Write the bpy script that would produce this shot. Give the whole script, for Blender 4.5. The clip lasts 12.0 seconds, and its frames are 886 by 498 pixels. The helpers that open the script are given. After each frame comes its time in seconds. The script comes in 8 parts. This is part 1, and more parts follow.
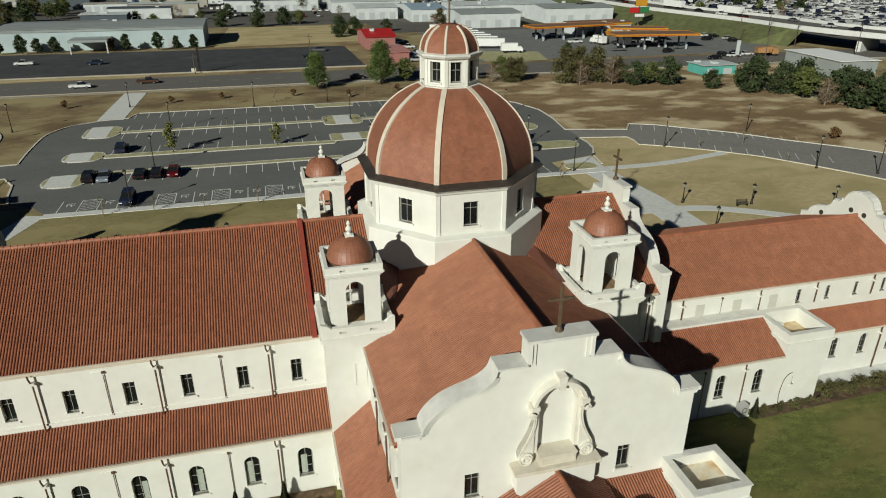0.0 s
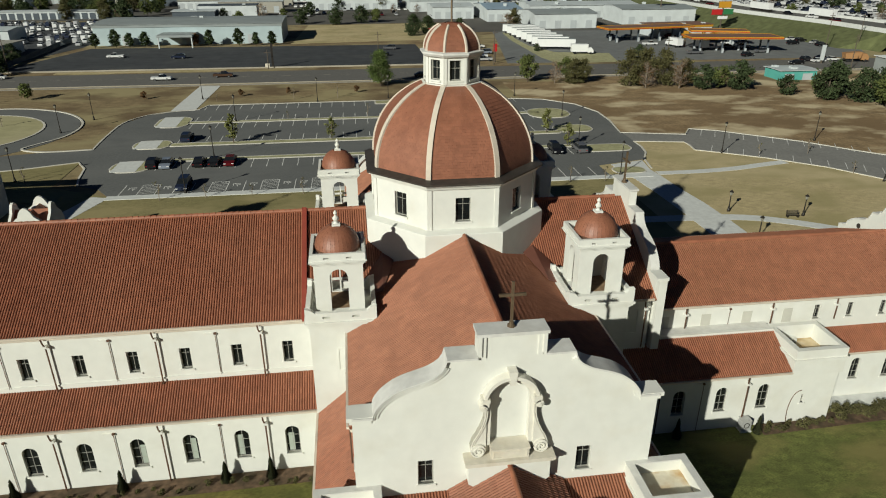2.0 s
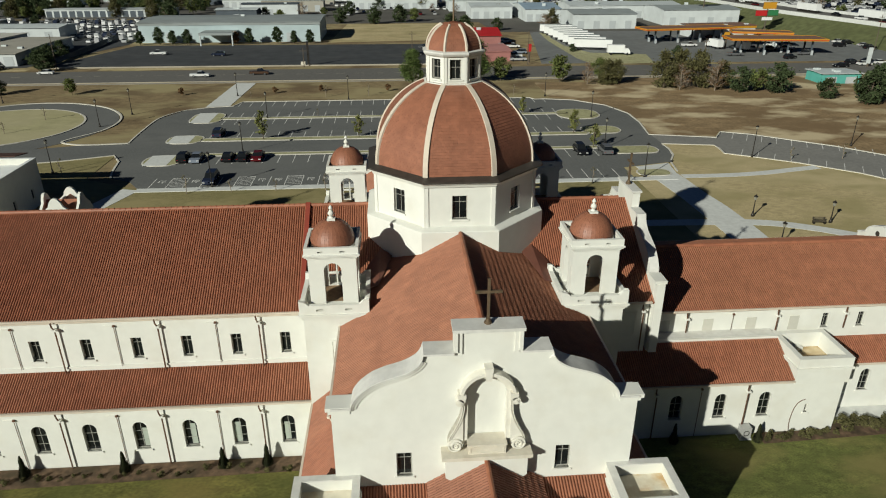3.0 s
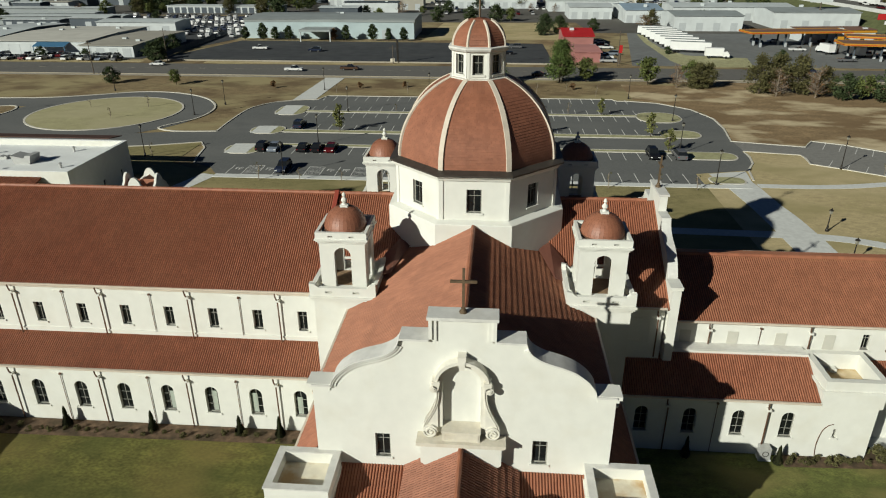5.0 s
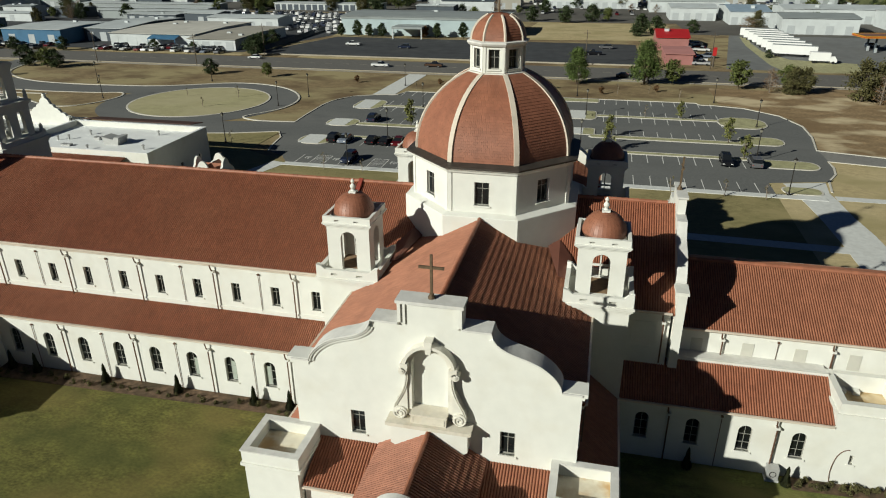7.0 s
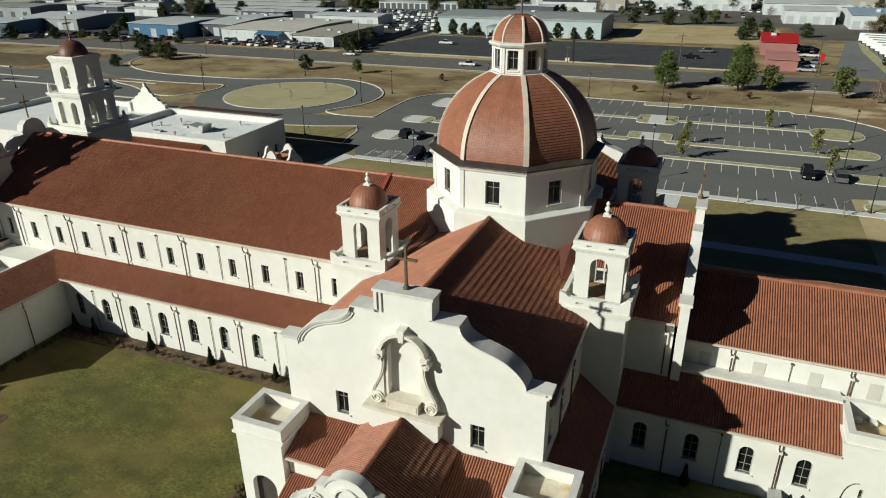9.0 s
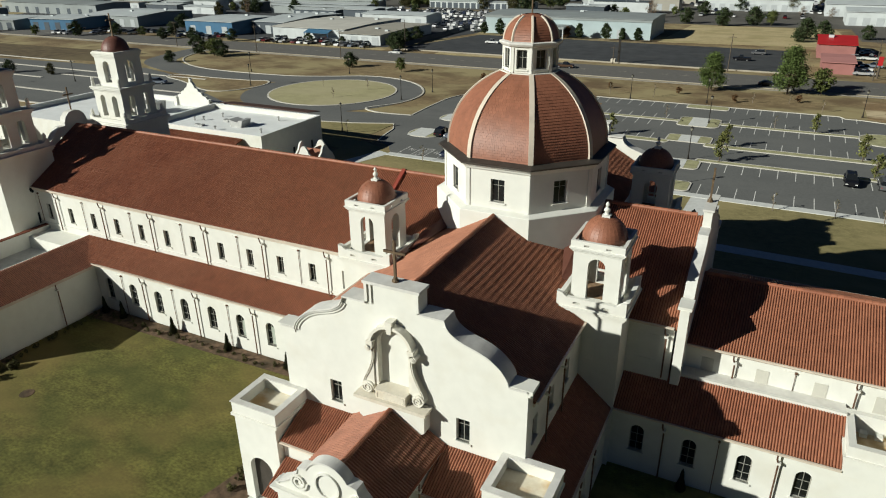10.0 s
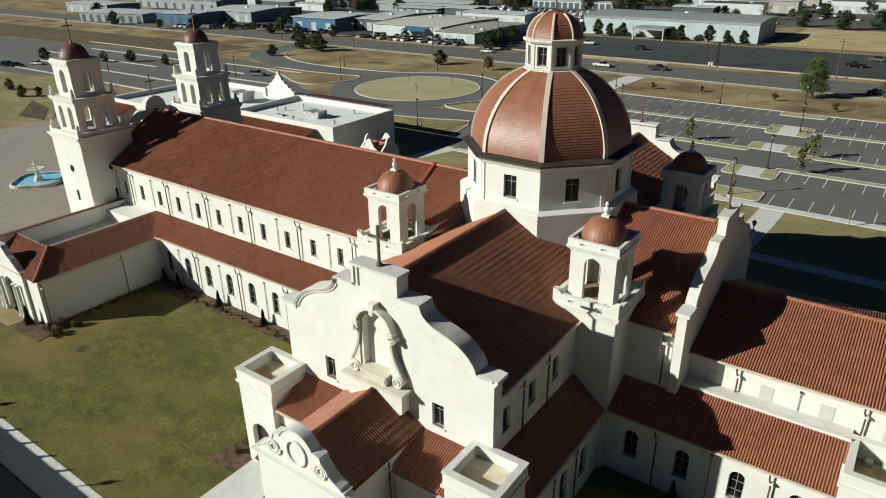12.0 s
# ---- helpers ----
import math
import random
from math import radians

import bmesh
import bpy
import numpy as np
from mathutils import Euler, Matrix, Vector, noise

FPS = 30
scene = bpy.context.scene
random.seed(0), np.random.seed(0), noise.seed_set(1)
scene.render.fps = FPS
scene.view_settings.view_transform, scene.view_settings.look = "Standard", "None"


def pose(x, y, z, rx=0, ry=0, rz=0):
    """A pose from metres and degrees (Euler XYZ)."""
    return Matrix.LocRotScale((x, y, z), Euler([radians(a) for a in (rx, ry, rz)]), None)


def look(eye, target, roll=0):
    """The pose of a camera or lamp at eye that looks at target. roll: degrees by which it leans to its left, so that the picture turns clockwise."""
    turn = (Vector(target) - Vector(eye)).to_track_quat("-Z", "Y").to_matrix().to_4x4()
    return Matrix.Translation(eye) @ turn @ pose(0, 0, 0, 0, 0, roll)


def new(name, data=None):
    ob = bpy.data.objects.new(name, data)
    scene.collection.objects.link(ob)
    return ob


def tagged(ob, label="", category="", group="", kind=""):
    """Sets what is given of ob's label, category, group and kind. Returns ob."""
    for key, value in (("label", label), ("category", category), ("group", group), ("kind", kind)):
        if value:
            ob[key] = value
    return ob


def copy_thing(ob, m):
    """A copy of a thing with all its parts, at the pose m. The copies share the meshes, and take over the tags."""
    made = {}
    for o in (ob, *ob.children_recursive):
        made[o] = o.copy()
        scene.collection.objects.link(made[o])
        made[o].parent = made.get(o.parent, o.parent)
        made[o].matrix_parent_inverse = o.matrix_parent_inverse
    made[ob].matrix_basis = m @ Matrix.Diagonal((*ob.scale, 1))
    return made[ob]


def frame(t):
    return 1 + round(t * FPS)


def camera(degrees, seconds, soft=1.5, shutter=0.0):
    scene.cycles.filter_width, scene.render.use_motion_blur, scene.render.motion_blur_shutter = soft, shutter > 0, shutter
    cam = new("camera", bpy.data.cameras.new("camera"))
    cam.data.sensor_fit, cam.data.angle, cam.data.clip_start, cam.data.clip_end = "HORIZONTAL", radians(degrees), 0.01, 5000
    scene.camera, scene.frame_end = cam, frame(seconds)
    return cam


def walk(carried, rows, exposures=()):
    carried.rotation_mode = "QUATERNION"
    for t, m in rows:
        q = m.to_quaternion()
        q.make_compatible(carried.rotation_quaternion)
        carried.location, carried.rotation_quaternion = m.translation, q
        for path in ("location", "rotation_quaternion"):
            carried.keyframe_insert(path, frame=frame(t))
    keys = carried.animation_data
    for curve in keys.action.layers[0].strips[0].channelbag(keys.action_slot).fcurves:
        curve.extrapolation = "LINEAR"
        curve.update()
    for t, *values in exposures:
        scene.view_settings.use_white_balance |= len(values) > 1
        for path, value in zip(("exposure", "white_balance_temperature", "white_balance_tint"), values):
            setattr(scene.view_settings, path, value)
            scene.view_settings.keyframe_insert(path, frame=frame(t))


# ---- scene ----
cam = camera(66.6, 12.0, 1.1)
METRES, EYE, TILT, LEAN, TURN = 40.0, 36.3, 0.0, 0.0, -14.9
ROWS = [
    (0.0, 0.0, 0.0, 0.0, 0.06, -24.3, -0.12),
    (0.5, 0.0391, -0.0058, 0.0022, 1.82, -24.3, -0.1),
    (1.0, 0.078, -0.0103, 0.0028, 3.58, -24.3, -0.09),
    (1.5, 0.1171, -0.0144, 0.0023, 5.34, -24.31, -0.07),
    (2.0, 0.1567, -0.0178, 0.0014, 7.1, -24.33, -0.05),
    (2.5, 0.1964, -0.0192, 0.0019, 8.87, -24.35, -0.03),
    (3.0, 0.2365, -0.0194, 0.0025, 10.66, -24.36, 0.0),
    (5.0, 0.3917, -0.004, -0.0027, 19.39, -24.35, 0.15),
    (5.5, 0.4342, 0.0041, -0.0057, 21.95, -24.35, 0.21),
    (6.0, 0.4748, 0.0137, -0.0084, 24.26, -24.34, 0.25),
    (6.5, 0.5151, 0.0255, -0.0099, 25.84, -24.34, 0.27),
    (7.0, 0.5554, 0.0384, -0.0108, 28.05, -24.34, 0.31),
    (9.0, 0.7157, 0.1036, -0.0068, 37.03, -24.32, 0.48),
    (9.5, 0.7546, 0.1235, -0.0075, 39.27, -24.32, 0.52),
    (10.0, 0.793, 0.1448, -0.0071, 41.49, -24.32, 0.57),
    (10.5, 0.8304, 0.1674, -0.0076, 43.75, -24.31, 0.59),
    (11.0, 0.8671, 0.1921, -0.0092, 46.03, -24.3, 0.63),
    (11.5, 0.9025, 0.2182, -0.0109, 48.3, -24.28, 0.67),
    (12.0, 0.9369, 0.2456, -0.012, 50.58, -24.26, 0.69),
]
walk(cam, [(t, pose(-13.65, -49.7, EYE, TILT, LEAN, TURN) @ pose(METRES * x, METRES * y, METRES * z, 90 + pitch, roll, yaw)) for t, x, y, z, yaw, pitch, roll in ROWS],
     [(0.0, -0.15, 6500, 10), (3.0, -0.08, 6470, 10), (6.0, 0.01, 6440, 10.5), (9.0, 0.12, 6400, 11), (12.0, 0.24, 6360, 12)])

# ---- light ----
SUN_ELEV, SUN_FROM = 25.3, (-0.684, -0.7295)
world = bpy.data.worlds.new("sky")
scene.world = world
world.use_nodes = True
wn = world.node_tree.nodes
sky = wn.new("ShaderNodeTexSky")
sky.sky_type, sky.sun_disc, sky.ozone_density = "NISHITA", False, 10.0
sky.sun_elevation, sky.sun_rotation = radians(SUN_ELEV), math.atan2(SUN_FROM[0], SUN_FROM[1])
wn["Background"].inputs["Strength"].default_value = 0.0145
world.node_tree.links.new(sky.outputs["Color"], wn["Background"].inputs["Color"])
sun_data = bpy.data.lights.new("sun", "SUN")
sun_data.energy, sun_data.angle, sun_data.color = 5.0, radians(0.53), (0.985, 1.0, 0.885)
sun = new("sun", sun_data)
_h = math.cos(radians(SUN_ELEV))
sun.matrix_world = look((SUN_FROM[0] * 200 * _h, SUN_FROM[1] * 200 * _h, 200 * math.sin(radians(SUN_ELEV))), (0, 0, 0))


# ---- materials ----
def material(name, base, rough=0.8, metal=0.0, vary=0.12, scale=3.0, stain=0.1, stain_scale=0.25, stain_color=None,
             lo=0.52, hi=0.75, fine=0.0, bump=0.0, bump_scale=20.0, island=0.0, obj_random=0.0, spec=0.3, trans=0.0,
             patch=None, patch_scale=0.03, patch_amount=0.8, stretch=1.0):
    """Procedural surface: fine grain, larger stains, variation by piece."""
    m = bpy.data.materials.new(name)
    m.use_nodes = True
    nt = m.node_tree
    b = nt.nodes["Principled BSDF"]
    b.inputs["Roughness"].default_value = rough
    b.inputs["Metallic"].default_value = metal
    b.inputs["Specular IOR Level"].default_value = spec
    b.inputs["Transmission Weight"].default_value = trans
    geo = nt.nodes.new("ShaderNodeNewGeometry")
    pos = geo.outputs["Position"]
    if stretch != 1.0:
        mp_ = nt.nodes.new("ShaderNodeMapping")
        mp_.inputs["Scale"].default_value = (1.0, stretch, 1.0)
        mp_.inputs["Rotation"].default_value = (0.0, 0.0, 0.12)
        nt.links.new(pos, mp_.inputs["Vector"])
        pos = mp_.outputs["Vector"]

    def noise_at(s, detail=4.0):
        n = nt.nodes.new("ShaderNodeTexNoise")
        n.inputs["Scale"].default_value = s
        n.inputs["Detail"].default_value = detail
        nt.links.new(pos, n.inputs["Vector"])
        return n.outputs["Fac"]

    def mix(fac, a, c, kind="MIX"):
        n = nt.nodes.new("ShaderNodeMix")
        n.data_type, n.blend_type = "RGBA", kind
        if isinstance(fac, float):
            n.inputs["Factor"].default_value = fac
        else:
            nt.links.new(fac, n.inputs["Factor"])
        for sock, val in ((n.inputs["A"], a), (n.inputs["B"], c)):
            if isinstance(val, tuple):
                sock.default_value = (*val, 1)
            else:
                nt.links.new(val, sock)
        return n.outputs["Result"]

    def ramp(sock, lo, hi, a=0.0, c=1.0):
        n = nt.nodes.new("ShaderNodeMapRange")
        n.inputs["From Min"].default_value, n.inputs["From Max"].default_value = lo, hi
        n.inputs["To Min"].default_value, n.inputs["To Max"].default_value = a, c
        nt.links.new(sock, n.inputs["Value"])
        return n.outputs["Result"]

    dark = tuple(c * (1 - vary) for c in base)
    light = tuple(min(1.0, c * (1 + vary)) for c in base)
    col = mix(ramp(noise_at(scale), 0.3, 0.7), dark, light)
    if fine > 0:
        g = mix(ramp(noise_at(scale * 6.0, 5.0), 0.3, 0.7), (1 - fine,) * 3, (1 + fine,) * 3)
        col = mix(1.0, col, g, "MULTIPLY")
    if patch:
        col = mix(ramp(noise_at(patch_scale, 7.0), 0.44, 0.6, 0.0, patch_amount), col, patch)
    if stain > 0:
        sc = stain_color or tuple(c * 0.55 for c in base)
        col = mix(ramp(noise_at(stain_scale, 6.0), lo, hi, 0.0, stain), col, sc)
    for amount, sock in ((island, geo.outputs["Random Per Island"]), (obj_random, None)):
        if amount > 0:
            if sock is None:
                sock = nt.nodes.new("ShaderNodeObjectInfo").outputs["Random"]
            v = ramp(sock, 0.0, 1.0, 1 - amount, 1 + amount)
            h = nt.nodes.new("ShaderNodeHueSaturation")
            nt.links.new(v, h.inputs["Value"])
            nt.links.new(col, h.inputs["Color"])
            col = h.outputs["Color"]
    nt.links.new(col, b.inputs["Base Color"])
    if bump > 0:
        n = nt.nodes.new("ShaderNodeBump")
        n.inputs["Strength"].default_value = bump
        n.inputs["Distance"].default_value = 0.009
        nt.links.new(noise_at(bump_scale), n.inputs["Height"])
        nt.links.new(n.outputs["Normal"], b.inputs["Normal"])
    return m


STUCCO = material("stucco", (0.68, 0.675, 0.615), 0.9, vary=0.03, scale=1.2, stain=0.4, stain_scale=0.4, stain_color=(0.57, 0.535, 0.44), bump=0.25, bump_scale=9)
COPING = material("coping", (0.60, 0.59, 0.55), 0.8, vary=0.08, scale=2.0, stain=0.4, stain_scale=0.6, stain_color=(0.45, 0.42, 0.36))
CAST = material("cast_stone", (0.60, 0.555, 0.46), 0.85, vary=0.06, scale=3.0, stain=0.35, stain_scale=1.0, stain_color=(0.48, 0.40, 0.28))
SURROUND = material("surround_stone", (0.66, 0.635, 0.555), 0.85, vary=0.05, scale=2.5, stain=0.35, stain_scale=0.8, stain_color=(0.54, 0.49, 0.39), bump=0.2, bump_scale=14)
DECK = material("roof_deck", (0.66, 0.61, 0.49), 0.85, vary=0.1, scale=1.2, stain=0.85, stain_scale=0.55, lo=0.47, hi=0.62, stain_color=(0.46, 0.28, 0.11), patch=(0.55, 0.46, 0.31), patch_scale=0.8, patch_amount=0.5)
DECK_TAN = material("tan_roof_deck", (0.56, 0.44, 0.265), 0.85, vary=0.15, scale=1.0, stain=0.8, stain_scale=0.6, lo=0.47, hi=0.62, stain_color=(0.42, 0.28, 0.125), patch=(0.62, 0.54, 0.39), patch_scale=0.7, patch_amount=0.5)
TILE = material("clay_tile", (0.285, 0.104, 0.055), 0.6, vary=0.14, scale=0.9, stain=0.4, stain_scale=0.25, stain_color=(0.20, 0.074, 0.04), island=0.13, spec=0.45, patch=(0.335, 0.135, 0.074), patch_scale=0.12, patch_amount=0.7)
DOMETILE = material("dome_tile", (0.27, 0.108, 0.062), 0.5, vary=0.12, scale=1.0, stain=0.3, stain_scale=0.4, stain_color=(0.19, 0.068, 0.042), island=0.08, spec=0.45)
DOMETILE_PIECE = material("dome_tile_piece", (0.27, 0.108, 0.062), 0.42, vary=0.12, scale=1.0, stain=0.3, stain_scale=0.4, stain_color=(0.19, 0.068, 0.042), obj_random=0.08, spec=0.45)
RIB = material("rib_stone", (0.56, 0.49, 0.40), 0.8, vary=0.06, scale=2.0, stain=0.3, stain_scale=0.8)
BRONZE = material("dark_bronze", (0.075, 0.064, 0.054), 0.5, metal=0.4, vary=0.2, scale=2.0, stain=0.3)
REDJOINT = material("red_joint", (0.25, 0.05, 0.032), 0.6, vary=0.1, scale=1.5, stain=0.3)
PIPE = material("copper_pipe", (0.15, 0.08, 0.052), 0.5, metal=0.4, vary=0.2, scale=2.0, stain=0.3)
GUTTER = material("gutter", (0.64, 0.56, 0.46), 0.6, vary=0.1, scale=1.0, stain=0.3)
CROSSM = material("cross_metal", (0.17, 0.12, 0.075), 0.55, metal=0.5, vary=0.2, scale=4.0, stain=0.4)
FRAME = material("window_frame", (0.30, 0.29, 0.255), 0.5, vary=0.1, stain=0.0)
GLASS = material("glass", (0.010, 0.012, 0.012), 0.12, vary=0.3, scale=0.7, stain=0.0, spec=0.35)
GRASS_DRY = material("dry_grass", (0.225, 0.165, 0.085), 0.95, fine=0.28, vary=0.25, scale=0.5, stain=0.8, stain_scale=0.07, lo=0.5, hi=0.64, stain_color=(0.125, 0.082, 0.042), bump=0.4, bump_scale=4, patch=(0.33, 0.275, 0.14), patch_scale=0.045, patch_amount=0.85, stretch=1.4)
LAWN_PALE = material("pale_lawn", (0.43, 0.345, 0.185), 0.95, fine=0.18, lo=0.46, hi=0.62, vary=0.16, scale=0.8, stain=0.7, stain_scale=0.1, stain_color=(0.30, 0.255, 0.115), bump=0.4, bump_scale=6, patch=(0.50, 0.41, 0.235), patch_scale=0.05, patch_amount=0.7, stretch=1.6)
FIELD = material("bare_field", (0.25, 0.172, 0.09), 0.95, fine=0.25, vary=0.25, scale=0.25, stain=0.95, stain_scale=0.06, lo=0.5, hi=0.6, stain_color=(0.54, 0.44, 0.275), bump=0.4, bump_scale=4, patch=(0.185, 0.12, 0.06), patch_scale=0.035, patch_amount=0.85, stretch=1.5)
LAWN = material("lawn", (0.235, 0.20, 0.09), 0.95, fine=0.22, lo=0.46, hi=0.62, vary=0.18, scale=0.8, stain=0.7, stain_scale=0.1, stain_color=(0.33, 0.27, 0.13), bump=0.4, bump_scale=6, patch=(0.17, 0.155, 0.06), patch_scale=0.05, patch_amount=0.7, stretch=1.5)
LAWN_GREEN = material("green_lawn", (0.11, 0.105, 0.025), 0.95, vary=0.3, scale=0.55, fine=0.36, stain=0.8, stain_scale=0.07, lo=0.48, hi=0.66, stain_color=(0.20, 0.147, 0.047), bump=0.4, bump_scale=6, patch=(0.07, 0.076, 0.018), patch_scale=0.2, patch_amount=0.6, stretch=1.5)
LAWN_EAST = material("east_lawn", (0.118, 0.128, 0.034), 0.95, vary=0.3, scale=1.0, fine=0.34, stain=0.8, stain_scale=0.16, lo=0.48, hi=0.66, stain_color=(0.20, 0.17, 0.06), bump=0.4, bump_scale=6, patch=(0.085, 0.098, 0.025), patch_scale=0.35, patch_amount=0.6, stretch=1.8)
ISLAND_GRASS = material("island_grass", (0.34, 0.325, 0.18), 0.95, fine=0.2, vary=0.2, scale=0.8, stain=0.6, stain_scale=0.3, stain_color=(0.25, 0.225, 0.11), bump=0.4, bump_scale=6)
LOOP_GRASS = material("loop_grass", (0.36, 0.33, 0.18), 0.95, fine=0.08, vary=0.12, scale=0.3, stain=0.5, stain_scale=0.08, stain_color=(0.30, 0.265, 0.13), bump=0.4, bump_scale=6, patch=(0.41, 0.365, 0.22), patch_scale=0.06, patch_amount=0.6, stretch=1.3)
MULCH = material("mulch", (0.115, 0.074, 0.045), 0.95, vary=0.45, scale=2.2, stain=0.7, stain_scale=0.5, stain_color=(0.045, 0.036, 0.02), lo=0.46, hi=0.62, bump=0.6, bump_scale=12)
ASPHALT = material("asphalt", (0.128, 0.13, 0.124), 0.9, fine=0.12, vary=0.15, scale=2.0, stain=0.6, stain_scale=0.12, stain_color=(0.098, 0.1, 0.097), bump=0.15, bump_scale=30, patch=(0.155, 0.155, 0.146), patch_scale=0.06, patch_amount=0.6, stretch=1.7)
STREET = material("street_asphalt", (0.13, 0.124, 0.112), 0.9, vary=0.12, scale=1.0, stain=0.4, stain_scale=0.1, stain_color=(0.14, 0.13, 0.12))
CONCRETE = material("concrete", (0.585, 0.59, 0.56), 0.9, vary=0.08, scale=1.5, stain=0.35, stain_scale=0.3, stain_color=(0.42, 0.41, 0.375), bump=0.1)
PAINT = material("line_paint", (0.66, 0.65, 0.61), 0.8, vary=0.15, scale=4.0, stain=0.4, stain_scale=1.5)


# ---- mesh helpers ----
class Mesh:
    """Collects vertices and faces of one mesh."""

    def __init__(self):
        self.v, self.f, self.weld = [], [], False

    def add(self, verts, faces):
        n = len(self.v)
        self.v.extend(tuple(p) for p in verts)
        self.f.extend(tuple(i + n for i in q) for q in faces)
        return self

    def box(self, x0, x1, y0, y1, z0, z1):
        return self.add([(x0, y0, z0), (x1, y0, z0), (x1, y1, z0), (x0, y1, z0), (x0, y0, z1), (x1, y0, z1), (x1, y1, z1), (x0, y1, z1)],
                        [(0, 3, 2, 1), (4, 5, 6, 7), (0, 1, 5, 4), (1, 2, 6, 5), (2, 3, 7, 6), (3, 0, 4, 7)])

    def extrude(self, poly, off):
        """A closed polygon in space, swept by the vector off."""
        n = len(poly)
        top = [tuple(a + b for a, b in zip(p, off)) for p in poly]
        return self.add(list(poly) + top, [tuple(range(n))[::-1], tuple(range(n, 2 * n))] + [(i, (i + 1) % n, n + (i + 1) % n, n + i) for i in range(n)])

    def lathe(self, profile, n=24, cx=0.0, cy=0.0, turn=0.0):
        vs, fs = [], []
        for r, z in profile:
            for k in range(n):
                a = turn + 2 * math.pi * k / n
                vs.append((cx + r * math.cos(a), cy + r * math.sin(a), z))
        for j in range(len(profile) - 1):
            for k in range(n):
                k2 = (k + 1) % n
                fs.append((j * n + k, j * n + k2, (j + 1) * n + k2, (j + 1) * n + k))
        fs.append(tuple(range(n))[::-1])
        fs.append(tuple((len(profile) - 1) * n + k for k in range(n)))
        return self.add(vs, fs)

    def tube(self, pts, r, n=6):
        vs, fs = [], []
        pts = [Vector(p) for p in pts]
        for i, p in enumerate(pts):
            d = (pts[min(i + 1, len(pts) - 1)] - pts[max(i - 1, 0)]).normalized()
            a = d.cross(Vector((0, 0, 1)))
            if a.length < 0.05:
                a = d.cross(Vector((0, 1, 0)))
            a.normalize()
            b = d.cross(a)
            for k in range(n):
                t = 2 * math.pi * k / n
                vs.append(p + a * (r * math.cos(t)) + b * (r * math.sin(t)))
        for i in range(len(pts) - 1):
            for k in range(n):
                k2 = (k + 1) % n
                fs.append((i * n + k, i * n + k2, (i + 1) * n + k2, (i + 1) * n + k))
        fs.append(tuple(range(n))[::-1])
        fs.append(tuple((len(pts) - 1) * n + k for k in range(n)))
        return self.add(vs, fs)

    def ring(self, x0, x1, y0, y1, t, z0, z1):
        """Four walls of thickness t as one closed ring."""
        o = [(x0, y0), (x1, y0), (x1, y1), (x0, y1)]
        i = [(x0 + t, y0 + t), (x1 - t, y0 + t), (x1 - t, y1 - t), (x0 + t, y1 - t)]
        vs = [(x, y, z) for z in (z0, z1) for x, y in o + i]
        fs = []
        for k in range(4):
            j = (k + 1) % 4
            fs += [(k, j, 8 + j, 8 + k), (4 + k, 4 + j, 12 + j, 12 + k), (8 + k, 8 + j, 12 + j, 12 + k), (k, j, 4 + j, 4 + k)]
        return self.add(vs, fs)

    def moved(self, m):
        self.v = [tuple(m @ Vector(p)) for p in self.v]
        return self

    def merge(self, other):
        return self.add(other.v, other.f)

    def data(self, name, mat, smooth=False, weld=False):
        me = bpy.data.meshes.new(name)
        me.from_pydata(self.v, [], self.f)
        bm = bmesh.new()
        bm.from_mesh(me)
        if weld or self.weld:
            bmesh.ops.remove_doubles(bm, verts=bm.verts, dist=0.0005)
        bmesh.ops.recalc_face_normals(bm, faces=bm.faces)
        bm.to_mesh(me)
        bm.free()
        me.materials.append(mat)
        if smooth:
            for p in me.polygons:
                p.use_smooth = True
        return me


def thing(name, label, category, m=None, group="", kind=""):
    ob = new(name)
    ob.empty_display_size = 0.2
    if m is not None:
        ob.matrix_world = m
    return tagged(ob, label, category, group, kind)


def part(name, mesh, mat, parent=None, label="", smooth=False, m=None):
    """One mesh object under a thing or a part. mesh: a Mesh, or mesh data that is shared."""
    data = mesh.data(name, mat, smooth) if isinstance(mesh, Mesh) else mesh
    ob = new(name, data)
    if parent is not None:
        ob.parent = parent
    if m is not None:
        ob.matrix_basis = m
    return tagged(ob, label)


def solo(name, mesh, mat, label, category, kind="", group="", smooth=False, m=None):
    ob = new(name, mesh.data(name, mat, smooth) if isinstance(mesh, Mesh) else mesh)
    if m is not None:
        ob.matrix_world = m
    return tagged(ob, label, category, group, kind)


ARC = [(-math.cos(math.pi * k / 10), math.sin(math.pi * k / 10)) for k in range(11)]


def outline(cx, zb, w, h, arched):
    """Opening outline as (s, z), from bottom left over the top to bottom right."""
    r = w / 2
    if not arched:
        return [(cx - r, zb), (cx - r, zb + h), (cx + r, zb + h), (cx + r, zb)]
    return [(cx - r, zb)] + [(cx + r * c, zb + h - r + r * s) for c, s in ARC] + [(cx + r, zb)]


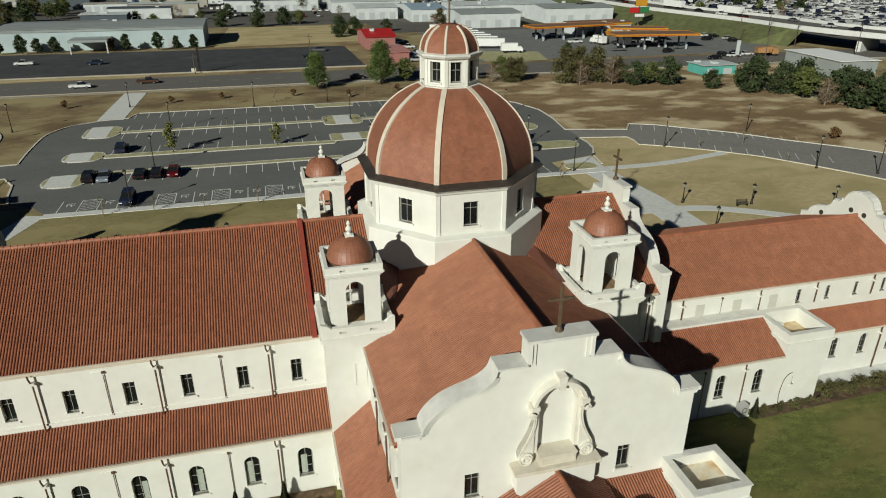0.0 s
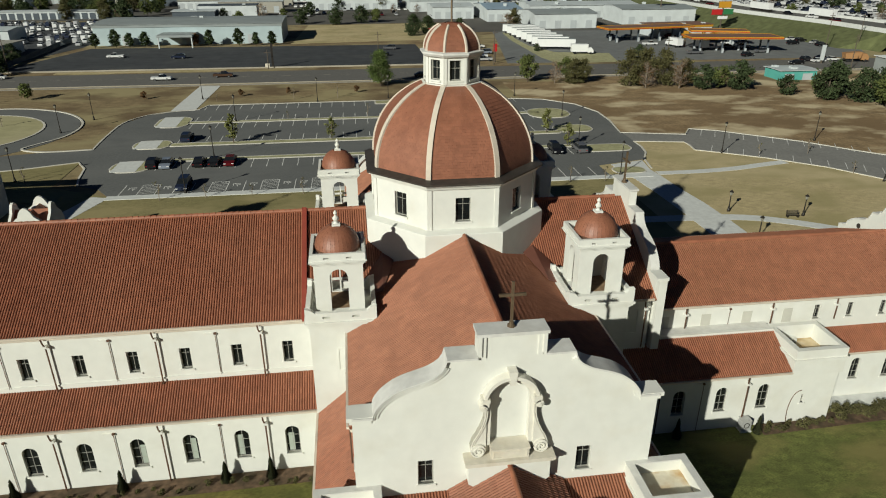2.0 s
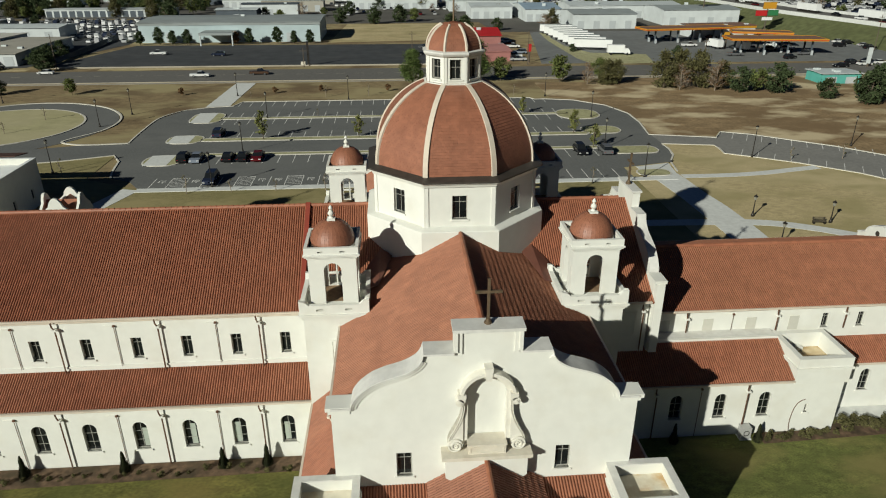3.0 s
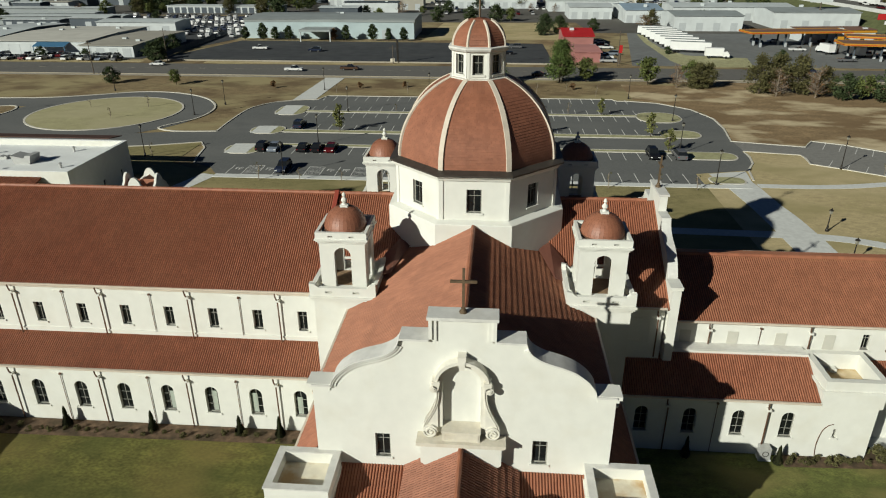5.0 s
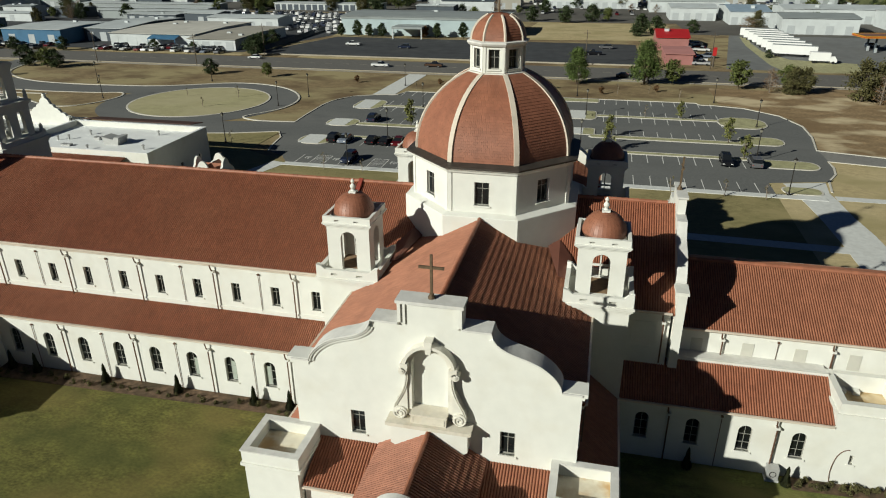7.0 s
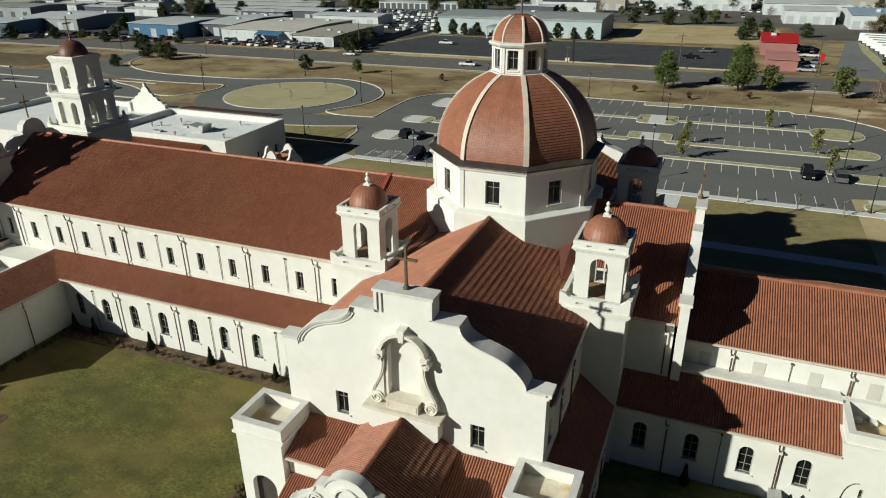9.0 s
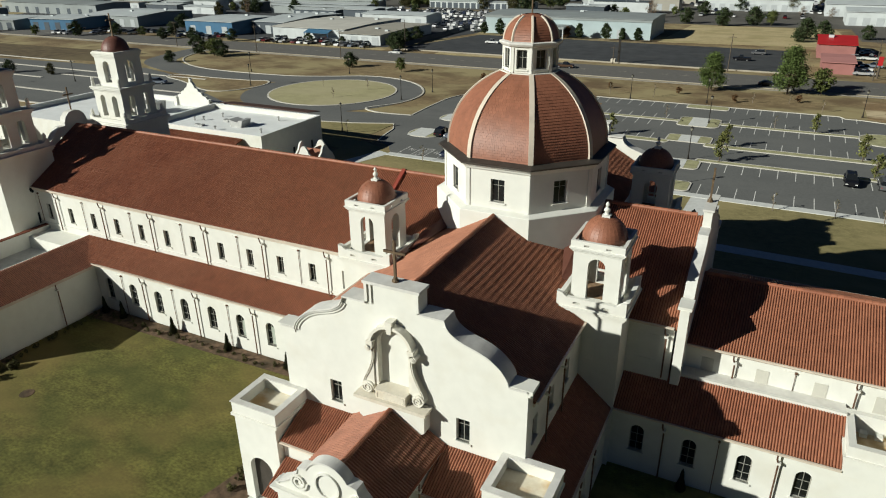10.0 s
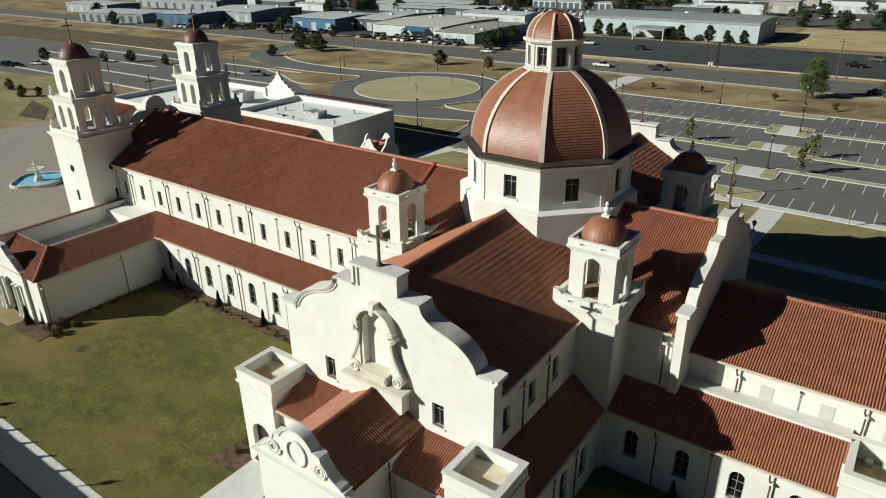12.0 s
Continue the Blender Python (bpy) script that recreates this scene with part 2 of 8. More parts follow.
def wall(s0, s1, z0, top, openings=(), thick=0.4):
    """Upright wall along x from s0 to s1, outer face at y = 0 facing -y. top: a height, or the profile [(s, z)].
    openings: (centre, sill height, width, height, arched)."""
    if not isinstance(top, (list, tuple)):
        top = [(s0, top), (s1, top)]

    def height(s, side):
        for (a, za), (b, zb) in zip(top, top[1:]):
            if b - a > 1e-6 and a - 1e-6 <= s + side * 1e-4 <= b + 1e-6:
                return za + (zb - za) * min(1, max(0, (s - a) / (b - a)))
        return top[-1][1]

    cuts = {round(s0, 4), round(s1, 4)} | {round(p[0], 4) for p in top if s0 < p[0] < s1}
    rims = [outline(*o) for o in openings]
    for rim in rims:
        cuts |= {round(p[0], 4) for p in rim}
    cuts = sorted(cuts)
    m = Mesh()
    for y in (0.0, thick):
        for a, b in zip(cuts, cuts[1:]):
            if b - a < 1e-5:
                continue
            mid = (a + b) / 2
            inside = None
            for o, rim in zip(openings, rims):
                if abs(mid - o[0]) < o[2] / 2:
                    inside = (o, rim)
            ha, hb = height(a, 1), height(b, -1)
            if inside is None:
                quads = [[(a, z0), (b, z0), (b, hb), (a, ha)]]
            else:
                o, rim = inside
                up = rim[1:-1]

                def edge(s):
                    for (p, zp), (q, zq) in zip(up, up[1:]):
                        if p - 1e-3 <= s <= q + 1e-3 and q - p > 1e-6:
                            return zp + (zq - zp) * (s - p) / (q - p)
                    return up[0][1]
                quads = [[(a, edge(a)), (b, edge(b)), (b, hb), (a, ha)]]
                if o[1] > z0 + 1e-3:
                    quads.append([(a, z0), (b, z0), (b, o[1]), (a, o[1])])
            for q in quads:
                pts = [(s, y, z) for s, z in q]
                m.add(pts, [(0, 1, 2, 3)] if y == 0 else [(3, 2, 1, 0)])
    for rim in rims:
        n = len(rim)
        m.add([(s, 0, z) for s, z in rim] + [(s, thick, z) for s, z in rim], [(i, (i + 1) % n, n + (i + 1) % n, n + i) for i in range(n)])
    ends = []
    for (a, za), (b, zb) in zip(top, top[1:]):
        ends.append(((a, za), (b, zb)))
    ends += [((s0, z0), (s0, top[0][1])), ((s1, z0), (s1, top[-1][1]))]
    for (a, za), (b, zb) in ends:
        if b - a > 1e-6:
            inner = [c for c in cuts if a + 1e-4 < c < b - 1e-4]
            ss = [a] + inner + [b]
            for p, q in zip(ss, ss[1:]):
                zp, zq = za + (zb - za) * (p - a) / (b - a), za + (zb - za) * (q - a) / (b - a)
                m.add([(p, 0, zp), (q, 0, zq), (q, thick, zq), (p, thick, zp)], [(0, 1, 2, 3)])
        else:
            m.add([(a, 0, za), (b, 0, zb), (b, thick, zb), (a, thick, za)], [(0, 1, 2, 3)])
    m.weld = True
    return m


_kits = {}


def window(parent, m, w, h, arched=False, cols=2, rows=(0.72,), sill=0.12, depth=0.2, mat=None):
    """A window that fills an opening of w by h; m is the pose of its sill's middle, -y outward."""
    key = (w, h, arched, cols, rows, sill)
    if key not in _kits:
        t = 0.07
        rim = outline(0, 0, w, h, arched)
        inner = outline(0, t, w - 2 * t, h - 2 * t, arched)
        fr = Mesh()
        n = len(rim)
        for y in (depth, depth + 0.08):
            fr.add([(s, y, z) for s, z in rim] + [(s, y, z) for s, z in inner], [(i, (i + 1) % n, n + (i + 1) % n, n + i) for i in range(n)])
        fr.add([(s, depth, z) for s, z in inner] + [(s, depth + 0.08, z) for s, z in inner], [(i, (i + 1) % n, n + (i + 1) % n, n + i) for i in range(n)])
        for c in range(1, cols):
            x = -w / 2 + w * c / cols
            fr.box(x - 0.018, x + 0.018, depth + 0.01, depth + 0.07, t, h - t)
        for r in rows:
            fr.box(-w / 2 + t, w / 2 - t, depth + 0.01, depth + 0.07, h * r - 0.018, h * r + 0.018)
        pane = Mesh()
        pane.extrude([(s, depth + 0.03, z) for s, z in inner], (0, 0.015, 0))
        si = Mesh()
        si.box(-w / 2 - 0.12, w / 2 + 0.12, -0.09, depth, -0.13, 0.0)
        _kits[key] = (fr.data("window", FRAME), pane.data("pane", GLASS), si.data("sill", STUCCO) if sill else None)
    fr, pane, si = _kits[key]
    ob = part("window", fr, None, parent, m=m)
    part("pane", pane, None, ob)
    if si:
        part("sill", si, None, ob)
    return ob


def fair(pts, n=4):
    """More points on a smooth curve through pts."""
    out = []
    p = [Vector(q) for q in pts]
    for i in range(len(p) - 1):
        a, b, c, d = p[max(i - 1, 0)], p[i], p[i + 1], p[min(i + 2, len(p) - 1)]
        for k in range(n):
            t = k / n
            out.append(tuple(0.5 * ((2 * b) + (c - a) * t + (2 * a - 5 * b + 4 * c - d) * t * t + (3 * b - a - 3 * c + d) * t ** 3)))
    return out + [tuple(p[-1])]


def tile_field(mesh, corner, along, down, n_u, n_d, pitch, course, lift=0.013, skip=None, r_k=0.5):
    """Barrel tiles: n_u columns along the eave by n_d courses down the slope, from the upper corner."""
    u, d = Vector(along).normalized(), Vector(down).normalized()
    nrm = u.cross(d)
    if nrm.z < 0:
        nrm = -nrm
    base = Vector(corner)
    sect = [(-0.5, 0.0), (-0.32, 0.36), (0.0, 0.5), (0.32, 0.36), (0.5, 0.0)]
    for i in range(n_u):
        for j in range(n_d):
            if skip and skip(i * pitch / 0.27, j):
                continue
            o = base + u * ((i + 0.5) * pitch)
            a, b = o + d * (j * course), o + d * ((j + 1) * course + 0.03)
            up = lift * (0.9 + 0.2 * random.random())
            sh = (random.random() - 0.5) * 0.008
            vs = [a + u * (s * pitch * 0.68) + nrm * (h * pitch * r_k * 2 * 0.64) for s, h in sect]
            vs += [b + u * (s * pitch * 0.76 + sh) + nrm * (h * pitch * r_k * 2 * 0.72 + up) for s, h in sect]
            mesh.add(vs, [(0, 1, 6, 5), (1, 2, 7, 6), (2, 3, 8, 7), (3, 4, 9, 8), (5, 6, 7, 8, 9)])


def tiled_slope(parent, p, along, n_u, down, length, pitch=0.18, course=0.45, skip=None, label="", name="roof_tiles", mat=None):
    """A sheet of roof deck with its clay tiles, from the upper corner p."""
    n_u = round(n_u * 0.27 / pitch)
    n_d = max(1, round(length / course))
    course = length / n_d
    u, d = Vector(along).normalized(), Vector(down).normalized()
    deck = Mesh()
    q = [Vector(p), Vector(p) + u * (n_u * pitch), Vector(p) + u * (n_u * pitch) + d * (length - 0.05), Vector(p) + d * (length - 0.05)]
    nrm = u.cross(d)
    if nrm.z < 0:
        nrm = -nrm
    deck.extrude([tuple(k) for k in q], tuple(-nrm * 0.18))
    roof = part("roof", deck, TILE_UNDER_SHADE, parent)
    m = Mesh()
    tile_field(m, p, along, down, n_u, n_d, pitch, course, skip=skip)
    me = bpy.data.meshes.new(name)
    me.from_pydata(m.v, [], m.f)
    me.materials.append(mat or TILE)
    ob = part(name, me, None, roof, label)
    tagged(ob, kind="stuff")
    return roof


# Clay darker than TILE: the shade between barrel tiles is put into it.
TILE_UNDER_SHADE = material("shade_dark_pan", (0.15, 0.048, 0.025), 0.9, vary=0.15, scale=2.0, stain=0.2)
# Both paler than TILE: sheen of glancing light is put into the colour.
TILE_SHEEN = material("sheen_pale_tile", (0.32, 0.13, 0.072), 0.65, vary=0.12, scale=0.9, stain=0.4, stain_scale=0.25, stain_color=(0.245, 0.094, 0.05), island=0.1, spec=0.4)
TILE_PIECE = material("clay_tile_piece", (0.305, 0.128, 0.078), 0.65, vary=0.12, scale=0.9, stain=0.35, stain_scale=0.3, stain_color=(0.22, 0.092, 0.055), obj_random=0.11, spec=0.4)

# ---- church ----
PANEL = material("blind_panel", (0.51, 0.495, 0.43), 0.9, vary=0.04, scale=1.5, stain=0.2)
church = thing("church", "white stucco mission church, red tile roofs, octagonal tiled dome", "church")
ROT = {"S": 0, "E": 90, "N": 180, "W": 270}


def side(x, y, facing, z=0.0):
    """The pose of a wall whose outer face looks S, E, N or W; its own x runs to the right as seen from outside."""
    return pose(x, y, z, 0, 0, ROT[facing])


def church_wall(m, s0, s1, z0, top, openings=(), thick=0.4, parent=None, label=""):
    return part("wall", wall(s0, s1, z0, top, openings, thick), STUCCO, parent or church, label, m=m)


BLIND = material("window_blind", (0.36, 0.40, 0.34), 0.8, vary=0.06, scale=2.0, stain=0.2)
# windows of the south aisle with a blind part drawn: its edges across the width, and its top
BLINDS = {-24.3: (0.06, 0.4, 0.72), -20.7: (-0.05, 0.34, 0.8), -17.0: (-0.4, 0.06, 0.78), -13.4: (-0.3, 0.1, 0.7)}


def glaze(m, openings, rows=(0.72,), parent=None):
    for cx, zb, w, h, arched in openings:
        ob = window(parent or church, m @ pose(cx, 0, zb), w, h, arched, 2, rows)
        if arched and round(cx, 1) in BLINDS:
            lo, hi, top = BLINDS[round(cx, 1)]
            part("blind", Mesh().box(lo * w, hi * w, 0.215, 0.226, 0.12, h * top), BLIND, ob, "pale green window blind")


def downpipe(m, x, z_top, z_bot, head=True):
    """A round downpipe on a wall face, with a rain-water head for the main ones. The thin ones trace a shadow line."""
    g = Mesh()
    if head:
        g.tube([(x - 0.14, -0.34, z_top), (x - 0.12, -0.3, z_top - 0.35), (x, -0.26, z_top - 0.7), (x, -0.24, z_top - 0.9), (x, -0.22, z_bot)], 0.06)
        part("rain_head", Mesh().box(x - 0.14, x + 0.14, -0.38, -0.02, z_top - 0.72, z_top - 0.56), STUCCO, church, m=m)
    else:
        # Thin dark tube laid along the shadow line of a pale overflow pipe.
        g.tube([(x, -0.02, z_top + 0.02), (x, -0.09, z_top), (x, -0.08, z_top - 0.15), (x, -0.06, z_bot), (x + 0.04, -0.16, z_bot - 0.1)], 0.028)
        g.box(x - 0.08, x + 0.08, -0.15, 0.0, z_top - 0.03, z_top + 0.1)
        part("overflow_lip", Mesh().box(x - 0.75, x - 0.1, -0.07, 0, z_top + 0.02, z_top + 0.08), STUCCO, church, m=m)
    part("downpipe", g, PIPE, church, "brown copper downpipe, the thin ones in place of a shadow line", m=m)


def gutter(m, s0, s1, z, out=0.45):
    g = Mesh()
    g.extrude([(s0, -out, z), (s0, -out - 0.14, z), (s0, -out - 0.16, z + 0.14), (s0, -out, z + 0.14)], (s1 - s0, 0, 0))
    g.extrude([(s0, 0, z - 0.25), (s0, -0.12, z - 0.25), (s0, -out, z - 0.02), (s0, 0, z - 0.02)], (s1 - s0, 0, 0))
    part("gutter", g, GUTTER, church, m=m)


BAY = 3.645
# nave: clerestory and aisle on the two long sides
NAVE_W, NAVE_EAVE, NAVE_RIDGE = -56.0, 11.7, 16.7
for facing in "SN":
    k = 1 if facing == "S" else -1
    cl = [(k * (-13.35 - BAY * i), 8.05, 0.76, 1.75, False) for i in range(12)]
    ms = side(0, -8.5 * k, facing)
    lo, hi = sorted((k * NAVE_W, k * -7.0))
    church_wall(ms, lo, hi, 0, NAVE_EAVE - 0.05, cl)
    glaze(ms, cl)
    gutter(ms, lo, hi - (3.6 if k > 0 else 0), NAVE_EAVE - 0.2, 0.17)
    ai = [(k * (-13.4 - BAY * i), 1.45, 1.05, 2.5, True) for i in range(9)]
    ma = side(0, -10.9 * k, facing)
    la, ha = sorted((k * -44.3, k * -10.9))
    church_wall(ma, la, ha, -0.2, 5.4, ai)
    glaze(ma, ai, (0.3, 0.62))
    gutter(ma, la, ha, 5.3, 0.3)
    sill_band = Mesh().box(lo, hi, -0.07, 0, 7.35, 7.5)
    part("string_course", sill_band, STUCCO, church, m=ms)
    if facing == "S":
        for i in range(12):
            xm = -15.15 - BAY * i
            downpipe(ms, xm if i % 2 == 0 else xm + 0.46, 11.45 if i % 2 == 0 else 10.85, 7.0 if i % 2 == 0 else 7.6, i % 2 == 0)
            if i < 8:
                downpipe(ma, xm - 0.05 if i % 2 == 0 else xm + 0.32, 5.2 if i % 2 == 0 else 4.6, 0.1, i % 2 == 0)

PITCH = 0.27


def nave_roof(sx, x0, x1, half, eave, ridge, over=0.5, mat=None):
    """Two slopes along x from x0 to x1."""
    slope = (ridge - eave) / half
    run = half + over
    length = run * math.sqrt(1 + slope * slope)
    n = round((x1 - x0) / PITCH)
    for k in (1, -1):
        tiled_slope(church, (x0, 0, ridge), (1, 0, 0), n, (0, -k, -slope), length, mat=mat)
    cap = Mesh()
    m = int((x1 - x0) / 0.45)
    for i in range(m):
        xa = x0 + i * 0.45
        cap.tube([(xa, 0, ridge + 0.02), (xa + 0.47, 0, ridge + 0.06)], 0.17, 8)
    part("ridge_tiles", cap, TILE, church)


nave_roof(church, NAVE_W + 0.2, -2.0, 8.5, NAVE_EAVE, NAVE_RIDGE, 0.17)
# aisle lean-to roofs of the nave
for k in (1, -1):
    tiled_slope(church, (-47.55 if k > 0 else -44.4, -8.5 * k, 7.08), (1, 0, 0), 134 if k > 0 else 122, (0, -k, -0.55), 3.14)

# transepts
ARM, ARM_EAVE, ARM_RIDGE, FACE = 8.65, 11.95, 16.75, 22.4


def mission_profile(half, foot, side_z, curve, shoulder, top, block=1.9, shoulder_x=3.5):
    """The curved gable outline from left to right: [(s, z)]."""
    right = [(block, top), (block, shoulder), (shoulder_x, shoulder)] + curve + [(half - 1.12, side_z), (half, side_z)]
    return [(-a, b) for a, b in right[::-1]] + right


CURVE = [(3.6, 16.05), (3.85, 15.68), (4.4, 15.32), (5.0, 15.1), (5.64, 14.9), (6.2, 14.66), (6.6, 14.4), (7.0, 14.06), (7.29, 13.7), (7.46, 13.4), (7.53, 13.12)]
CURVE = fair(CURVE, 3)
GABLE = mission_profile(ARM, 0, 13.1, CURVE, 16.4, 17.75, 1.85)


def coping(m, profile, thick, inset=0.06, h=0.12):
    """Cap stones that follow the top of a gable wall, proud of it on both sides."""
    runs, run = [], [profile[0]]
    for p, q in zip(profile, profile[1:]):
        if abs(q[0] - p[0]) < 1e-4:
            runs.append(run)
            run = []
        run.append(q)
    runs.append(run)
    for run in runs:
        if len(run) < 2:
            continue
        g = Mesh()
        n = len(run)
        for y in (-inset, thick + inset):
            for dz in (0.004, h):
                g.v.extend((a, y, z + dz) for a, z in run)
        for i in range(n - 1):
            g.f += [(i, i + 1, n + i + 1, n + i), (2 * n + i, 2 * n + i + 1, 3 * n + i + 1, 3 * n + i), (n + i, n + i + 1, 3 * n + i + 1, 3 * n + i), (i, i + 1, 2 * n + i + 1, 2 * n + i)]
        for i in (0, n - 1):
            g.f.append((i, n + i, 3 * n + i, 2 * n + i))
        part("coping", g, COPING, church, m=m)


def border(m, pts, inset, w, out):
    """A flat border on a gable face along the points pts: from inset to inset + w inside them, proud of the wall."""
    g = Mesh()
    p = [Vector((a, b)) for a, b in pts]
    off = []
    for i, q in enumerate(p):
        d = (p[min(i + 1, len(p) - 1)] - p[max(i - 1, 0)]).normalized()
        nrm = Vector((-d.y, d.x))
        if nrm.y > 0:
            nrm = -nrm
        off.append((q + nrm * inset, q + nrm * (inset + w)))
    for (a, b), (c, d) in zip(off, off[1:]):
        g.extrude([(a.x, -out, a.y), (c.x, -out, c.y), (d.x, -out, d.y), (b.x, -out, b.y)], (0, out, 0))
    g.weld = True
    part("moulding", g, STUCCO, church, m=m)


THICK = 0.9
for facing in "SN":
    k = 1 if facing == "S" else -1
    mg = side(0, -FACE * k, facing)
    holes = [(-4.68, 8.1, 0.9, 1.7, False), (4.6, 8.1, 0.9, 1.7, False)]
    niche = [(0.0, 10.75, 2.16, 4.15, True)] if facing == "S" else []
    church_wall(mg, -ARM, ARM, -0.2, GABLE, holes + niche, THICK)
    glaze(mg, holes)
    coping(mg, GABLE, THICK, 0.22)
    for sgn in (-1, 1):
        cv = [(sgn * a, b) for a, b in CURVE]
        border(mg, cv, 0.0, 0.1, 0.17)
        border(mg, cv, 0.1, 0.18, 0.085)
        pier = Mesh().box(min(sgn * 7.5, sgn * 8.95), max(sgn * 7.5, sgn * 8.95), -0.14, THICK + 0.14, 13.0, 13.25)
        pier.box(min(sgn * 7.6, sgn * 8.8), max(sgn * 7.6, sgn * 8.8), -0.07, THICK + 0.07, 12.78, 13.0)
        part("pier_cap", pier, STUCCO, church, m=mg)
    for sgn in (-1, 1):
        for a, c, out, z0 in ((1.66, 1.85, 0.2, 16.55), (1.42, 1.66, 0.1, 16.4)):
            part("moulding", Mesh().box(min(sgn * a, sgn * c), max(sgn * a, sgn * c), -out, 0, z0, 17.74), STUCCO, church, m=mg)
    part("block_cap", Mesh().box(-1.95, 1.95, -0.24, THICK + 0.1, 17.76, 17.95), COPING, church, m=mg)
    # cross on its foot
    cr = Mesh().box(-0.07, 0.07, 0.38, 0.52, 18.1, 20.6)
    cr.box(-0.72, 0.72, 0.39, 0.51, 19.75, 19.9)
    cross = part("cross", cr, CROSSM, church, "weathered bronze cross on a small foot", m=mg)
    part("foot", Mesh().lathe([(0.22, 17.9), (0.22, 18.05), (0.14, 18.12), (0.12, 18.25)], 10, 0, 0.45), CROSSM, cross)

    # side walls with three windows, and the lean-to aisles along them
    for sx in (1, -1):
        f = "E" if sx > 0 else "W"
        my = side(sx * ARM, 0, f)
        q = -k * sx
        lo, hi = sorted((q * (FACE - THICK), q * 7.0))
        ops = [(q * y, 8.75, 0.85, 1.7, False) for y in (14.4, 17.7, 20.9)]
        church_wall(my, lo, hi, -0.2, ARM_EAVE - 0.05, ops)
        glaze(my, ops)
        gutter(my, lo, hi, ARM_EAVE - 0.2, 0.2)
        md = side(sx * 11.1, 0, f)
        ops = [(q * y, 1.6, 1.05, 2.4, True) for y in (14.2, 17.3, 20.4)]
        lo, hi = sorted((q * 22.2, q * 10.9))
        church_wall(md, lo, hi, -0.2, 5.3, ops)
        glaze(md, ops, (0.3, 0.62))
        gutter(md, lo, hi, 5.15, 0.2)
        if facing == "S":
            for y in (15.9, 19.2):
                downpipe(my, q * y, 11.6, 7.2)
                downpipe(md, q * y, 5.1, 0.1)
        tiled_slope(church, (sx * 8.6, -k * 22.3 if k > 0 else 10.0, 7.5), (0, 1, 0), 45, (sx, 0, -(7.5 - 5.3) / 2.6), 3.5)
        end = Mesh()
        end.extrude([(sx * 8.6, -k * 22.35, -0.2), (sx * 11.1, -k * 22.35, -0.2), (sx * 11.1, -k * 22.35, 5.2), (sx * 8.6, -k * 22.35, 7.3)], (0, k * 0.4, 0))
        part("wall", end, STUCCO, church)
    slope = (ARM_RIDGE - ARM_EAVE) / ARM
    n = round((FACE - THICK - 2.0) / PITCH)
    for sx in (1, -1):
        y0 = -(FACE - THICK) if k > 0 else 2.0
        tiled_slope(church, (0, y0, ARM_RIDGE), (0, 1, 0), n, (sx, 0, -slope), (ARM + 0.25) * math.sqrt(1 + slope * slope), mat=TILE_SHEEN)
    cap = Mesh()
    for i in range(int((FACE - THICK - 7.0) / 0.45)):
        ya = -k * (7.0 + i * 0.45)
        cap.tube([(0, ya, ARM_RIDGE + 0.06), (0, ya - k * 0.47, ARM_RIDGE + 0.02)], 0.17, 8)
    part("ridge_tiles", cap, TILE, church)

# choir arm between the crossing and its curved parapet, then the lower east wing
EX, E_THICK = 15.36, 0.62
for k in (1, -1):
    f = "S" if k > 0 else "N"
    ms = side(0, -8.5 * k, f)
    lo, hi = sorted((k * 7.0, k * (EX - 0.8)))
    church_wall(ms, lo, hi, 0, 11.5)
    gutter(ms, lo, hi, 11.4)
    if k > 0:
        downpipe(ms, 14.1, 11.2, 7.1)
    part("panel_frame", Mesh().ring(-0.9, 0.9, 8.2, 10.4, 0.14, 0.0, 0.05).moved(ms @ pose(k * 12.8, 0, 0, 90)), STUCCO, church, "raised frame of a blind wall panel")
nave_roof(church, 2.0, EX - 0.8, 8.5, NAVE_EAVE, NAVE_RIDGE)
me_ = side(EX, 0, "E")
E_PROF = [(s * 0.985, z) for s, z in GABLE]
E_PROF = [(s, z if abs(s) < 7.4 else min(z, 13.1)) for s, z in E_PROF]
church_wall(me_, E_PROF[0][0], E_PROF[-1][0], 6.6, E_PROF, (), E_THICK)
coping(me_, E_PROF, E_THICK)
part("block_cap", Mesh().box(-1.93, 1.93, -0.1, E_THICK + 0.1, 17.76, 17.92), COPING, church, m=me_)
for sgn in (-1, 1):
    pier = Mesh().box(min(sgn * 7.5, sgn * 9.0), max(sgn * 7.5, sgn * 9.0), -0.16, E_THICK + 0.16, 13.0, 13.25)
    part("pier_cap", pier, STUCCO, church, m=me_)
    part("buttress", Mesh().box(EX - 0.6, EX + 0.03, min(sgn * 8.2, sgn * 9.05), max(sgn * 8.2, sgn * 9.05), 7.0, 13.0), STUCCO, church)
cr = Mesh().box(-0.07, 0.07, 0.38, 0.52, 18.1, 20.6)
cr.box(-0.72, 0.72, 0.39, 0.51, 19.75, 19.9)
cross = part("cross", cr, CROSSM, church, "weathered bronze cross on a small foot", m=me_)
part("foot", Mesh().lathe([(0.22, 17.9), (0.22, 18.05), (0.14, 18.12), (0.12, 18.25)], 10, 0, 0.45), CROSSM, cross)

